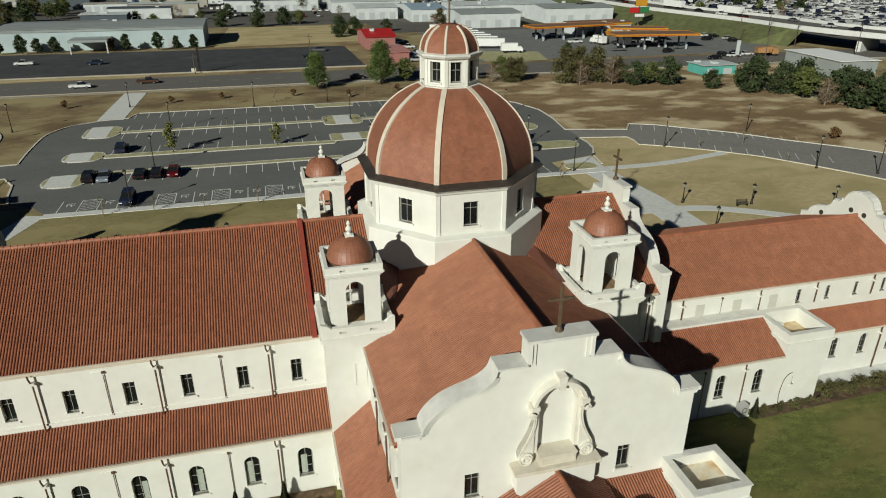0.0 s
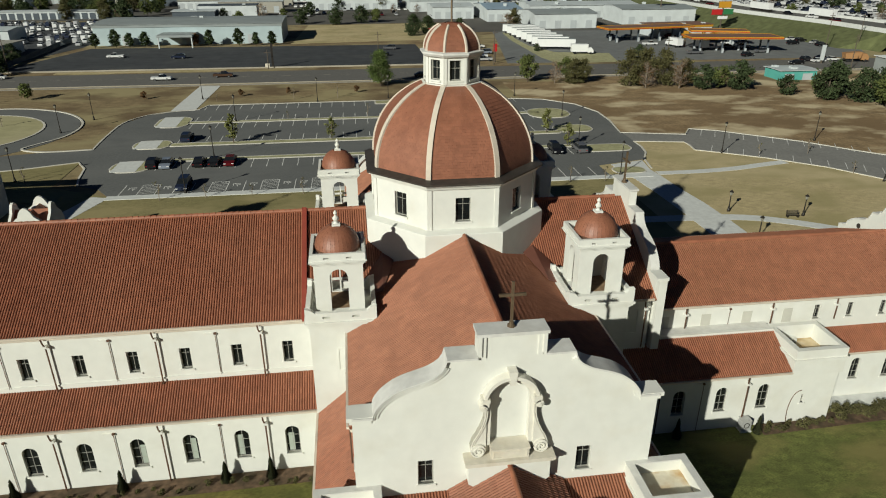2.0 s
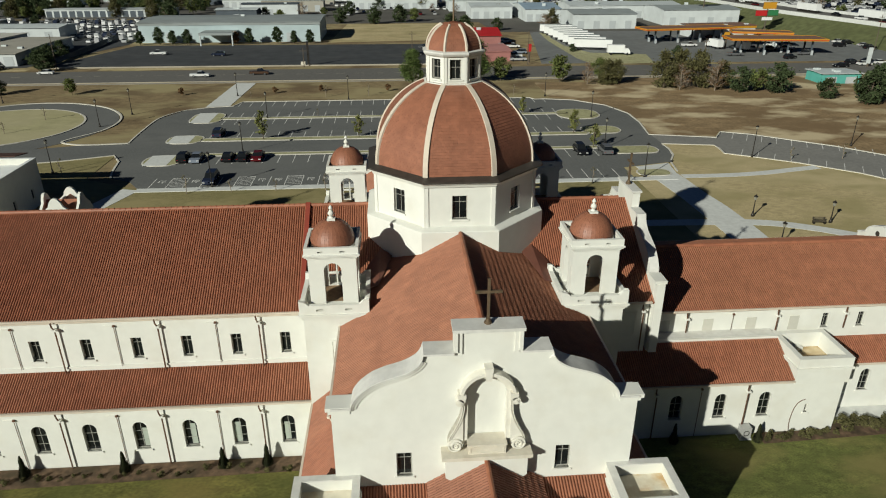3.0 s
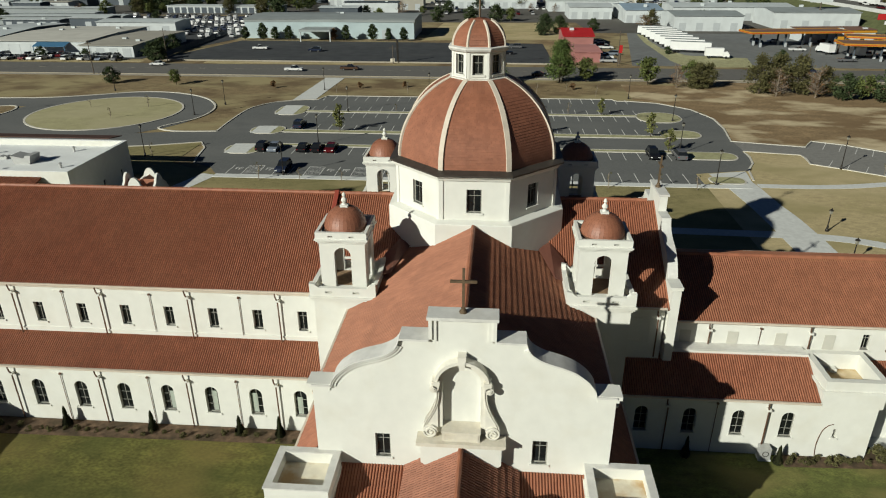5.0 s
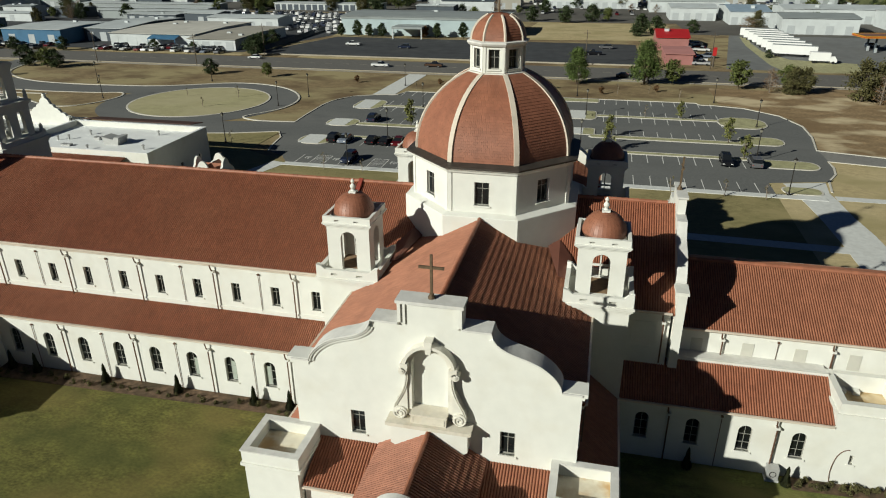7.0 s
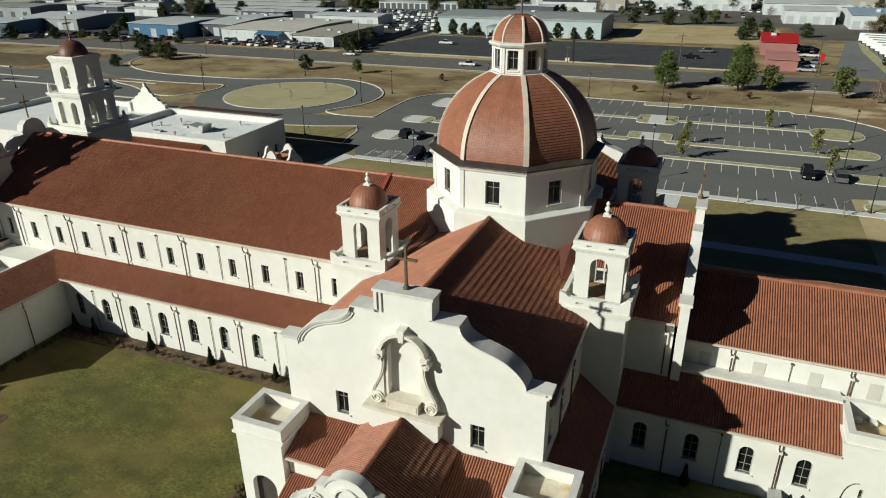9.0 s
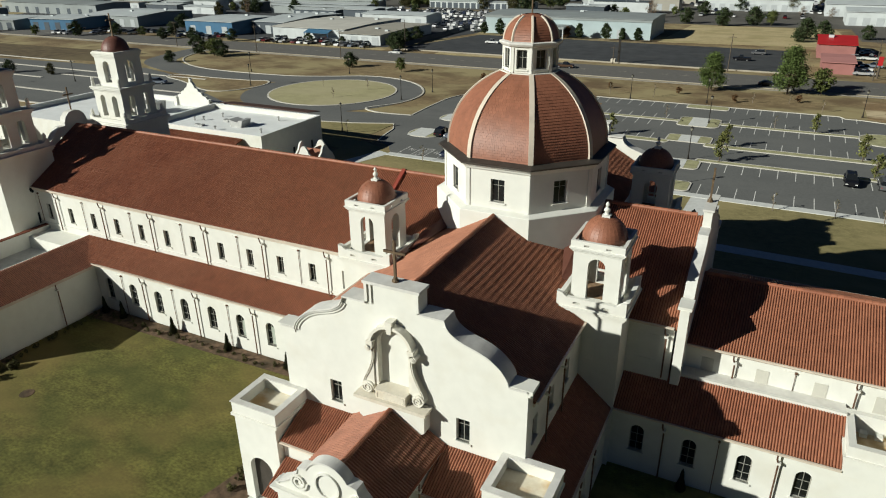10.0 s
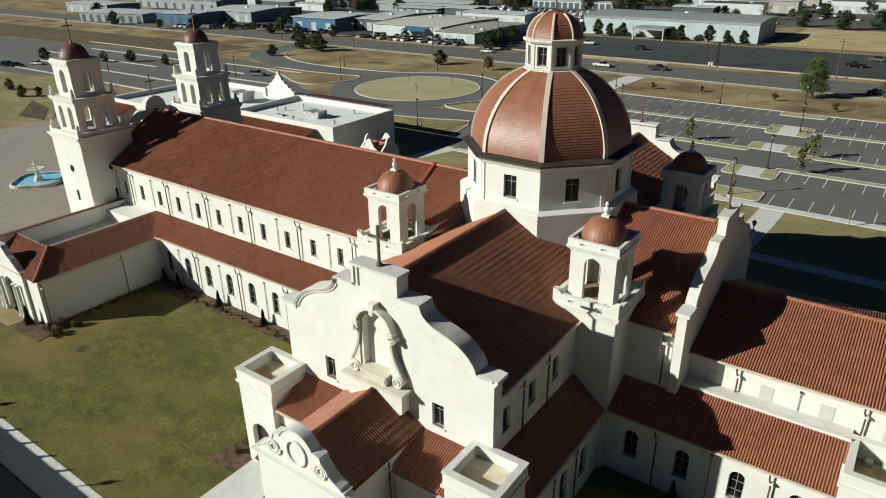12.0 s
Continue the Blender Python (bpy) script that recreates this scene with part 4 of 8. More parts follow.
# entrance porch in front of the south gable
PF, PH, P_EAVE, P_RIDGE = -30.0, 3.35, 7.55, 9.55
porch_prof = [(1.5 * math.sin(radians(6.6 * i)), 9.1 + 1.5 * math.cos(radians(6.6 * i))) for i in range(11)] + [(1.6, 9.7), (1.95, 9.6)] + fair([(2.0, 9.35), (2.25, 8.98), (2.6, 8.6), (3.0, 8.3), (3.4, 8.12)], 3) + [(3.5, 7.95), (3.7, 7.95)]
porch_prof = [(-a, b) for a, b in porch_prof[:0:-1]] + porch_prof
mp = side(0, PF, "S")
church_wall(mp, -3.7, 3.7, -0.2, porch_prof, [(0.0, 0.0, 2.6, 4.6, True)], 0.6)
coping(mp, porch_prof, 0.6)
corn = Mesh()
for w, o, z0, z1 in ((3.8, 0.12, 7.3, 7.5), (3.88, 0.22, 7.5, 7.68), (3.95, 0.3, 7.68, 7.82)):
    corn.box(-w, w, -o, 0.6 + 0.05, z0, z1)
part("cornice", corn, STUCCO, church, m=mp)
for sx in (-1, 1):
    ins, outs = [], []
    for i in range(26):
        t = i / 25
        a = sx * t * 4.2 * math.pi
        r = 0.52 - 0.42 * t
        ins.append((sx * 1.95 + r * math.cos(a), 8.72 + r * math.sin(a)))
        outs.append((sx * 1.95 + (r + 0.12) * math.cos(a), 8.72 + (r + 0.12) * math.sin(a)))
    part("gable_scroll", strip(ins, outs, 0.12), STUCCO, church, m=mp)
full = [(math.cos(2 * math.pi * k / 28), math.sin(2 * math.pi * k / 28)) for k in range(29)]
part("gable_roundel", strip([(0.7 * c, 9.15 + 0.78 * s) for c, s in full], [(0.84 * c, 9.15 + 0.93 * s) for c, s in full], 0.12), STUCCO, church, m=mp)
for sx in (-1, 1):
    f = "E" if sx > 0 else "W"
    my = side(sx * 3.1, 0, f)
    lo, hi = sorted((-sx * 29.4, -sx * 22.4)) if sx < 0 else (-29.4, -22.4)
    church_wall(my, lo, hi, -0.2, P_EAVE - 0.1)
    eave = Mesh().box(lo, hi, -0.3, 0, P_EAVE - 0.35, P_EAVE - 0.15)
    part("eave_moulding", eave, STUCCO, church, m=my)
    if sx > 0:
        downpipe(my, -25.8, 7.2, 0.1)
    slope = (P_RIDGE - P_EAVE) / PH
    roof = part("roof", Mesh().extrude([(0, -29.45, P_RIDGE - 0.02), (0, -22.4, P_RIDGE - 0.02), (sx * (PH + 0.1), -22.4, P_EAVE - 0.08), (sx * (PH + 0.1), -29.45, P_EAVE - 0.08)], (0, 0, -0.15)), TILE_UNDER_SHADE, church)
    one = Mesh()
    course, pitch = 0.487, 0.2
    d = Vector((sx, 0, -slope)).normalized()
    tile_field(one, (0, 0, 0), (0, 1, 0), d, 1, 1, pitch, course, lift=0.03)
    data = one.data("tile", TILE_PIECE)
    for i in range(35):
        for j in range(8):
            part("tile", data, None, roof, m=Matrix.Translation(Vector((0, -29.42 + i * pitch, P_RIDGE)) + d * (j * course)))
cap = Mesh()
for i in range(16):
    ya = -22.5 - i * 0.43
    cap.tube([(0, ya, P_RIDGE + 0.08), (0, ya - 0.45, P_RIDGE + 0.05)], 0.15, 8)
part("ridge_tiles", cap, TILE, church)

# corner boxes beside the porch, and the lean-to roofs between
for sx in (-1, 1):
    x0, x1 = sorted((sx * 7.3, sx * 11.0))
    y0, y1 = -25.7, -22.3
    for a, f, m in ((x0, "S", side(0, y0, "S")),):
        church_wall(m, x0 + 0.12, x1 - 0.12, -0.2, 7.3, [((x0 + x1) / 2, 0.0, 1.9, 4.1, True)], 0.4)
    church_wall(side(x1 - 0.12, 0, "E"), y0 + 0.4, y1, -0.2, 7.3, [((y0 + y1) / 2, 0.0, 1.9, 4.1, True)] if sx > 0 else (), 0.4)
    church_wall(side(x0 + 0.12, 0, "W"), -y1, -y0 - 0.4, -0.2, 7.3, [(-(y0 + y1) / 2, 0.0, 1.9, 4.1, True)] if sx < 0 else (), 0.4)
    pb = Mesh()
    t = 0.34
    pb.ring(x0, x1, y0, y1, t, 7.3, 8.25)
    par = part("parapet", pb, STUCCO, church)
    part("moulding", Mesh().ring(x0 - 0.1, x1 + 0.1, y0 - 0.1, y1 + 0.05, 0.2, 7.2, 7.4), STUCCO, par)
    part("coping", Mesh().ring(x0 - 0.06, x1 + 0.06, y0 - 0.06, y1 + 0.06, t + 0.12, 8.254, 8.34), COPING, par)
    part("roof_deck", Mesh().box(x0 + 0.3, x1 - 0.3, y0 + 0.3, y1 - 0.3, 7.05, 7.5), DECK, par)
    # Dark panels behind the arches stand in for the shade inside the box.
    part("door", Mesh().box((x0 + x1) / 2 - 1.1, (x0 + x1) / 2 + 1.1, y0 + 0.42, y0 + 0.5, 0, 4.2), BRONZE, church, "dark panel closing the arch, for the shade inside")
    xd = x0 + 0.54 if sx < 0 else x1 - 0.6
    part("door", Mesh().box(xd, xd + 0.06, (y0 + y1) / 2 - 1.1, (y0 + y1) / 2 + 1.1, 0, 4.2), BRONZE, church, "dark panel closing the arch, for the shade inside")
    u0, u1 = sorted((sx * 3.2, sx * 7.3))
    tiled_slope(church, (u0, -22.4, 7.45), (1, 0, 0), round((u1 - u0) / 0.27), (0, -1, -1.25 / 3.0), 3.35)
    church_wall(side(0, -25.2, "S"), u0, u1, -0.2, 6.1)
    gutter(side(0, -25.2, "S"), u0, u1, 5.95, 0.25)

# sheet-metal saddles in the valleys behind the south towers
for sx in (-1, 1):
    sad = Mesh().extrude([(sx * 5.1, -4.6, 14.1), (sx * 6.2, -8.6, 13.45), (sx * 7.05, -8.6, 13.2), (sx * 7.05, -5.6, 13.65), (sx * 6.0, -4.1, 14.4)], (0, 0, 0.05))
    part("valley_saddle", sad, material("brown_sheet_metal", (0.16, 0.065, 0.045), 0.5, metal=0.2, vary=0.1, scale=1.0, stain=0.2), church, "flat brown sheet-metal saddle in the roof valley")

part("wall_lantern", Mesh().lathe([(0.05, 3.6), (0.16, 3.75), (0.2, 4.2), (0.12, 4.3), (0.03, 4.5)], 8, -11.2, -24.0).box(-11.2, -10.85, -24.04, -23.96, 4.3, 4.38), BRONZE, church, "dark bronze wall lantern")
for sx in (-1, 1):
    part("slit_recess", Mesh().box(sx * 9.15 - 0.06, sx * 9.15 + 0.06, -25.6, -25.573, 5.3, 6.2), BRONZE, church, "narrow dark slit in the wall")

# expansion joint on the nave roof
sl = (NAVE_RIDGE - NAVE_EAVE) / 8.5
for k in (1, -1):
    j = Mesh()
    j.extrude([(-12.1, 0, NAVE_RIDGE + 0.1), (-11.75, 0, NAVE_RIDGE + 0.1), (-11.75, -k * 8.9, NAVE_RIDGE + 0.1 - 8.9 * sl), (-12.1, -k * 8.9, NAVE_RIDGE + 0.1 - 8.9 * sl)], (0, 0, 0.2))
    part("roof_joint", j, REDJOINT, church, "dull red roof joint strip")

# west front: gable between two bell towers
wprof = [(0, 18.2), (0.7, 18.05), (1.2, 17.6), (1.45, 17.0), (1.5, 16.6), (2.3, 16.55), (3.0, 16.0), (3.6, 15.3), (4.4, 15.0), (5.4, 14.6)]
wprof = [(-a, b) for a, b in wprof[:0:-1]] + wprof
church_wall(pose(-57.6, 0, 0) @ pose(0, 0, 0, 0, 0, 90), -5.4, 5.4, 0, wprof, [(0, 15.9, 0.6, 0.6, True), (-2.2, 15.1, 0.5, 0.5, True), (2.2, 15.1, 0.5, 0.5, True)], 0.8)
coping(pose(-57.6, 0, 0, 0, 0, 90), wprof, 0.8)
cr = Mesh().box(-58.05, -57.93, -0.06, 0.06, 18.2, 21.0).box(-58.04, -57.94, -0.65, 0.65, 20.05, 20.2)
part("cross", cr, CROSSM, church, "dark bronze cross")
tiled_slope(church, (-57.6, 0, NAVE_RIDGE), (1, 0, 0), 7, (0, -1, -sl), 8.6)
tiled_slope(church, (-57.6, 0, NAVE_RIDGE), (1, 0, 0), 7, (0, 1, -sl), 8.6)


DARKDOME = material("dark_dome_tile", (0.15, 0.062, 0.045), 0.5, vary=0.15, scale=1.0, stain=0.3, stain_scale=0.5, island=0.1, spec=0.4)


def west_tower():
    t = part("bell_tower", Mesh().box(-3.3, 3.3, -3.3, 3.3, -0.2, 15.2), STUCCO, church, "tall white bell tower with two arcaded storeys and dome")
    for lv in (((3.4, 14.9, 15.1), (3.52, 15.1, 15.3), (3.62, 15.3, 15.5)), ((2.6, 19.3, 19.5), (2.75, 19.5, 19.7), (2.82, 19.7, 19.85)), ((1.97, 23.4, 23.6), (2.05, 23.6, 23.8), (2.12, 23.8, 24.0))):
        part("cornice", steps(lv), STUCCO, t)
    for f in "SENW":
        cut = 0.0 if f in "SN" else 1.0
        r = pose(0, 0, 0, 0, 0, ROT[f])
        part("arcade_wall", wall(-2.5 + 0.5 * cut, 2.5 - 0.5 * cut, 15.4, 19.4, [(-1.05, 16.1, 0.95, 2.7, True), (1.05, 16.1, 0.95, 2.7, True)], 0.5), STUCCO, t, m=r @ pose(0, -2.5, 0))
        part("parapet", wall(-3.3 + 0.3 * cut, 3.3 - 0.3 * cut, 15.4, [(-3.3 + 0.3 * cut, 16.25), (-2.8, 16.15), (-2.5, 15.95), (2.5, 15.95), (2.8, 16.15), (3.3 - 0.3 * cut, 16.25)], (), 0.3), STUCCO, t, m=r @ pose(0, -3.3, 0))
        part("belfry_wall", wall(-1.9 + 0.45 * cut, 1.9 - 0.45 * cut, 19.8, 23.5, [(0, 20.3, 1.15, 2.7, True)], 0.45), STUCCO, t, m=r @ pose(0, -1.9, 0))
        part("roof_parapet", wall(-2.0 + 0.25 * cut, 2.0 - 0.25 * cut, 23.95, 24.15, (), 0.25), STUCCO, t, m=r @ pose(0, -2.0, 0))
        part("round_window", Mesh().lathe([(0.45, -0.05), (0.45, 0.03)], 16), GLASS, t, m=r @ pose(0, -3.3, 11.3, 90))
        part("slot_window", Mesh().box(-0.25, 0.25, -3.33, -3.25, 7.2, 8.5), GLASS, t, m=r)
    for a, b in ((-1, -1), (1, -1), (1, 1), (-1, 1)):
        fin = Mesh().lathe([(0.26, 15.5), (0.26, 16.3), (0.18, 16.38), (0.23, 16.6), (0.14, 16.85), (0.02, 17.0)], 10, a * 3.0, b * 3.0)
        part("finial", fin, STUCCO, t)
        fin = Mesh().lathe([(0.22, 19.8), (0.22, 20.4), (0.15, 20.48), (0.2, 20.7), (0.12, 20.92), (0.02, 21.05)], 10, a * 2.45, b * 2.45)
        part("finial", fin, STUCCO, t)
    tr = lambda h: 1.62 * math.sqrt(max(0.0, 1 - (h / 1.75) ** 2)) + 0.01
    d = part("small_dome", Mesh().lathe([(tr(1.75 * j / 12), 24.1 + 1.75 * j / 12) for j in range(13)], 32), TILE_UNDER_SHADE, t, "dark red tiled dome")
    tagged(part("dome_tiles", dome_tiles("west_dome_tiles", d, 24.1, 1.68, tr, 9, 0.28, 32, (), DARKDOME), None, d), kind="stuff")
    c = Mesh().box(-0.06, 0.06, -0.06, 0.06, 25.8, 28.6).box(-0.05, 0.05, -0.6, 0.6, 27.7, 27.84)
    c.lathe([(0.2, 25.75), (0.12, 26.0), (0.05, 26.2)], 8)
    part("cross", c, CROSSM, t)
    return t


wt = west_tower()
wt.matrix_basis = pose(-58.8, -8.5, 0)
copy_thing(wt, pose(-58.8, 8.5, 0))
part("wall", Mesh().box(-61.5, -61.0, -5.4, 5.4, 0, 14.0), STUCCO, church)

# south-west cloister wing: ring of shed roofs round a sunken flat roof
WX0, WXa, WY0 = -54.6, -44.3, -24.6
church_wall(side(WXa, 0, "E"), WY0 + 0.4, -10.9, -0.2, 5.25)
church_wall(side(0, WY0, "S"), WX0, WXa - 0.0, -0.2, 5.25, [(-50.4, 0.0, 2.2, 4.2, True)])
church_wall(side(WX0, 0, "W"), 8.0, 24.2, -0.2, 7.2)
tiled_slope(church, (-47.5, -21.3, 7.1), (0, 1, 0), 48, (1, 0, -1.75 / 3.3), 3.95)
tiled_slope(church, (-54.6, -21.4, 7.1), (1, 0, 0), 26, (0, -1, -1.75 / 3.3), 3.95)
tri = Mesh()
tri.add([(-47.6, -21.35, 7.14), (-43.95, -21.2, 5.27), (-43.95, -24.95, 5.27), (-47.6, -24.95, 5.27)], [(0, 1, 2), (0, 2, 3)])
part("roof_hip", tri, TILE_UNDER_SHADE, church)
for p, al, dn, keep in (((-47.5, -24.95, 7.12), (0, 1, 0), (1, 0, -1.75 / 3.3), lambda i, j: -24.95 + i * 0.27 < -21.2 - 0.386 * (j + 0.6)), ((-47.6, -21.4, 7.12), (1, 0, 0), (0, -1, -1.75 / 3.3), lambda i, j: i * 0.27 > 0.1 + 0.386 * (j + 0.6))):
    hipm = Mesh()
    tile_field(hipm, p, al, dn, 18, 9, 0.2, 0.439, skip=keep)
    me = bpy.data.meshes.new("hip_field")
    me.from_pydata(hipm.v, [], hipm.f)
    me.materials.append(TILE)
    tagged(part("roof_tiles", me, None, church), kind="stuff")
capm = Mesh().tube([(-47.55, -21.3, 7.2), (-43.95, -24.95, 5.36)], 0.15, 8)
part("hip_tiles", capm, TILE, church)
inner = Mesh().box(-47.65, -47.5, -21.4, -8.6, 5.2, 7.1).box(-54.6, -47.65, -21.5, -21.35, 5.2, 7.1)
part("inner_parapet", inner, STUCCO, church)
part("flat_roof", Mesh().box(-54.4, -47.6, -21.4, -8.6, 5.0, 5.4), COPING, church)
part("flat_roof", Mesh().box(-55.4, -47.6, -11.2, -8.5, 5.4, 6.7), STUCCO, church)
part("parapet_cap", Mesh().box(-54.75, -54.2, -24.6, -8.6, 7.2, 7.3), TILE_UNDER_SHADE, church)
mwg = side(-50.4, WY0 - 0.3, "S")
gp = [(0, 7.9), (0.6, 7.8), (1.1, 7.4), (1.4, 6.9), (2.0, 6.6), (2.6, 6.1), (3.2, 5.6), (3.6, 5.4)]
gp = [(-a, b) for a, b in gp[:0:-1]] + gp
church_wall(mwg, -3.6, 3.6, -0.2, gp, [(0.0, 0.0, 2.2, 4.2, True)], 0.5)
coping(mwg, gp, 0.5)
for s in (-1.6, -2.4, 1.6, 2.4):
    part("column", Mesh().lathe([(0.24, 0), (0.24, 0.3), (0.18, 0.35), (0.16, 3.6), (0.22, 3.7), (0.24, 3.9)], 12, s, -0.25), STUCCO, church, m=mwg)
downpipe(side(WXa, 0, "E"), -15.6, 5.0, 0.1, True)
downpipe(side(WXa, 0, "E"), -24.3, 5.0, 0.1, True)
gutter(side(WXa, 0, "E"), WY0, -10.9, 5.1, 0.2)

# low cloister range north of the nave
tiled_slope(church, (-62.0, 14.5, 7.3), (1, 0, 0), 55, (0, 1, -0.35), 4.4)
tiled_slope(church, (-62.0, 14.5, 7.3), (1, 0, 0), 55, (0, -1, -0.35), 4.0)
part("wall", Mesh().box(-62, -47.2, 11.0, 18.4, -0.2, 5.8), STUCCO, church)

# small lower roof at the foot of the western lean-to
tiled_slope(church, (-7.2, -25.25, 4.7), (1, 0, 0), 12, (0, -1, -0.42), 2.9)
part("wall", Mesh().box(-7.2, -3.9, -27.6, -25.3, -0.1, 3.6), STUCCO, church)

# ---- ground, roads, parking ----
def sheet(name, poly, z, mat, label, category="", kind="structure"):
    m = Mesh()
    m.extrude([(x, y, z - 0.03) for x, y in poly], (0, 0, 0.03))
    return solo(name, m, mat, label, category or name.replace("_", " "), kind)


def disc(cx, cy, rx, ry=None, n=48, a0=0.0, a1=360.0):
    ry = ry or rx
    return [(cx + rx * math.cos(radians(a0 + (a1 - a0) * k / n)), cy + ry * math.sin(radians(a0 + (a1 - a0) * k / n))) for k in range(n + (a1 - a0 < 360))]


def rounded(x0, x1, y0, y1, r, n=6):
    pts = []
    for cx, cy, a in ((x1 - r, y1 - r, 0), (x0 + r, y1 - r, 90), (x0 + r, y0 + r, 180), (x1 - r, y0 + r, 270)):
        pts += [(cx + r * math.cos(radians(a + 90 * k / n)), cy + r * math.sin(radians(a + 90 * k / n))) for k in range(n + 1)]
    return pts


def smooth_line(pts, n=8):
    """A curve through the points (Catmull-Rom)."""
    out = []
    p = [Vector(q) for q in pts]
    for i in range(len(p) - 1):
        a, b, c, d = p[max(i - 1, 0)], p[i], p[i + 1], p[min(i + 2, len(p) - 1)]
        for k in range(n):
            t = k / n
            out.append(tuple(0.5 * ((2 * b) + (c - a) * t + (2 * a - 5 * b + 4 * c - d) * t * t + (3 * b - a - 3 * c + d) * t ** 3)))
    out.append(tuple(p[-1]))
    return out


def ribbon(pts, w, closed=False):
    """Left and right edge of a strip of width w along the points."""
    n = len(pts)
    left, right = [], []
    for i, p in enumerate(pts):
        a = Vector(pts[(i - 1) % n] if closed else pts[max(i - 1, 0)])
        b = Vector(pts[(i + 1) % n] if closed else pts[min(i + 1, n - 1)])
        d = (b - a).normalized()
        nrm = Vector((-d.y, d.x)) * (w / 2)
        left.append((p[0] + nrm.x, p[1] + nrm.y))
        right.append((p[0] - nrm.x, p[1] - nrm.y))
    return left, right


def path_strip(name, pts, w, z, mat, label, category, h=0.03, closed=False, kind="structure"):
    l, r = ribbon(pts, w, closed)
    n = len(pts)
    m = Mesh()
    for ring, zz in ((l, z), (r, z), (l, z - h), (r, z - h)):
        m.v.extend((x, y, zz) for x, y in ring)
    for i in range(n if closed else n - 1):
        j = (i + 1) % n
        m.f += [(i, j, n + j, n + i), (i, j, 2 * n + j, 2 * n + i), (n + i, n + j, 3 * n + j, 3 * n + i)]
    if not closed:
        for i in (0, n - 1):
            m.f.append((i, n + i, 3 * n + i, 2 * n + i))
    return solo(name, m, mat, label, category, kind)


def kerb(pts, closed=False, w=0.32):
    return path_strip("kerb", pts, w, 0.17, KERBM, "pale concrete kerb along the asphalt", "kerb", 0.17, closed)


KERBM = material("kerb_concrete", (0.56, 0.53, 0.46), 0.9, vary=0.08, scale=1.0, stain=0.3, stain_scale=0.3)
g = Mesh()
g.add([(-2500, -600, 0), (2500, -600, 0), (2500, 3000, 0), (-2500, 3000, 0)], [(0, 1, 2, 3)])
solo("ground", g, GRASS_DRY, "flat land with dry brown winter grass", "ground", "structure")
sheet("lawn", [(-57, 11), (36, 11), (36, 54), (-46, 54), (-57, 60)], 0.06, LAWN, "dormant olive lawn behind the church", "lawn")
sheet("lawn", [(36, 11), (48, 11), (49.5, 20), (70, 25), (94, 20), (90, 31), (86.4, 38), (81.6, 45.6), (76, 53.6), (68.5, 60.3), (61.5, 65), (57.8, 67.2), (58.4, 72.9), (48.5, 74.6), (48.5, 70.9), (47.7, 66.8), (45.6, 62.6), (36, 60)], 0.061, LAWN_PALE, "pale dormant lawn crossed by walks", "lawn")
sheet("field", [(50.4, 92), (48.9, 82.1), (61.2, 79.0), (64.2, 83.3), (69.7, 80.8), (82.2, 70.5), (89.4, 62.2), (96.8, 55), (101, 50), (107, 33), (112, -10), (190, 0), (190, 60), (150, 97), (96, 124), (70, 128), (60, 140), (36, 141), (36, 121), (42, 118), (50, 108)], 0.03, FIELD, "bare tan field with pale worn patches", "field")
sheet("lawn", [(-57.0, 60), (-57.0, 74.0), (-78, 68), (-78, 53), (-56, 53)], 0.062, LAWN, "pale dormant lawn beside the drive", "lawn")
sheet("lawn", [(-56, -34.5), (-10.7, -34.5), (-10.7, -11), (-44.2, -11), (-44.2, -27), (-56, -27.6)], 0.06, LAWN_GREEN, "mown green lawn in the courtyard", "lawn")
sheet("lawn", [(11, -60), (110, -60), (92, 20), (70, 25), (48, 11), (31, 0), (31, -11), (11, -11)], 0.06, LAWN_EAST, "mown green lawn beside the east wing", "lawn")

# main parking lot with its drives
lot = [(-46.5, 54.3), (43, 54.3), (44.6, 57), (45.6, 62.6), (47.7, 66.8), (48.5, 70.9), (48.3, 74.7), (58.4, 72.9), (58.4, 70.6), (57.8, 67.2), (61.5, 65), (68.5, 60.3), (76, 53.6), (81.6, 45.6), (86.4, 38), (90, 31), (106, 33), (100.5, 49.6), (96.5, 54.7), (89.2, 61.8), (82, 70.1), (69.5, 80.4), (64.3, 82.8), (61.4, 78.4), (48.4, 81.7), (50.0, 92), (50.3, 101), (47.5, 110), (41, 116.5), (34.5, 118.3), (31.5, 118.3), (30.5, 120.3), (-42.3, 120.3),
       (-43.8, 115.6), (-49.0, 114.5), (-54.5, 111.0), (-57.8, 104), (-58, 92), (-57.5, 82.6), (-66, 82.0), (-74, 80), (-104, 74), (-122, 83), (-122, 68), (-100, 66.5), (-78, 68.5), (-66, 71), (-57.3, 74.2), (-55, 70), (-54, 64), (-53, 60.5), (-49, 58)]
sheet("parking_lot", lot, 0.05, ASPHALT, "dark asphalt parking lot with painted stalls", "parking lot")
sheet("drive_loop", disc(-90.4, 98.2, 24.2), 0.045, ASPHALT, "dark asphalt turning loop", "drive")
path_strip("drive", smooth_line([(-104, 112), (-122, 107.2), (-142, 106.5), (-164, 111.5), (-180, 122), (-186, 148)]), 10.5, 0.047, ASPHALT, "asphalt drive that leads off the loop", "drive")
sheet("verge", smooth_line([(-122, 102.3), (-117, 103.4), (-114.2, 99), (-115, 92), (-119, 86.4), (-126, 86.2), (-140, 93), (-151, 97), (-150, 101.2), (-136, 101.2)], 4), 0.07, GRASS_DRY, "dry grass verge inside the drive", "verge")
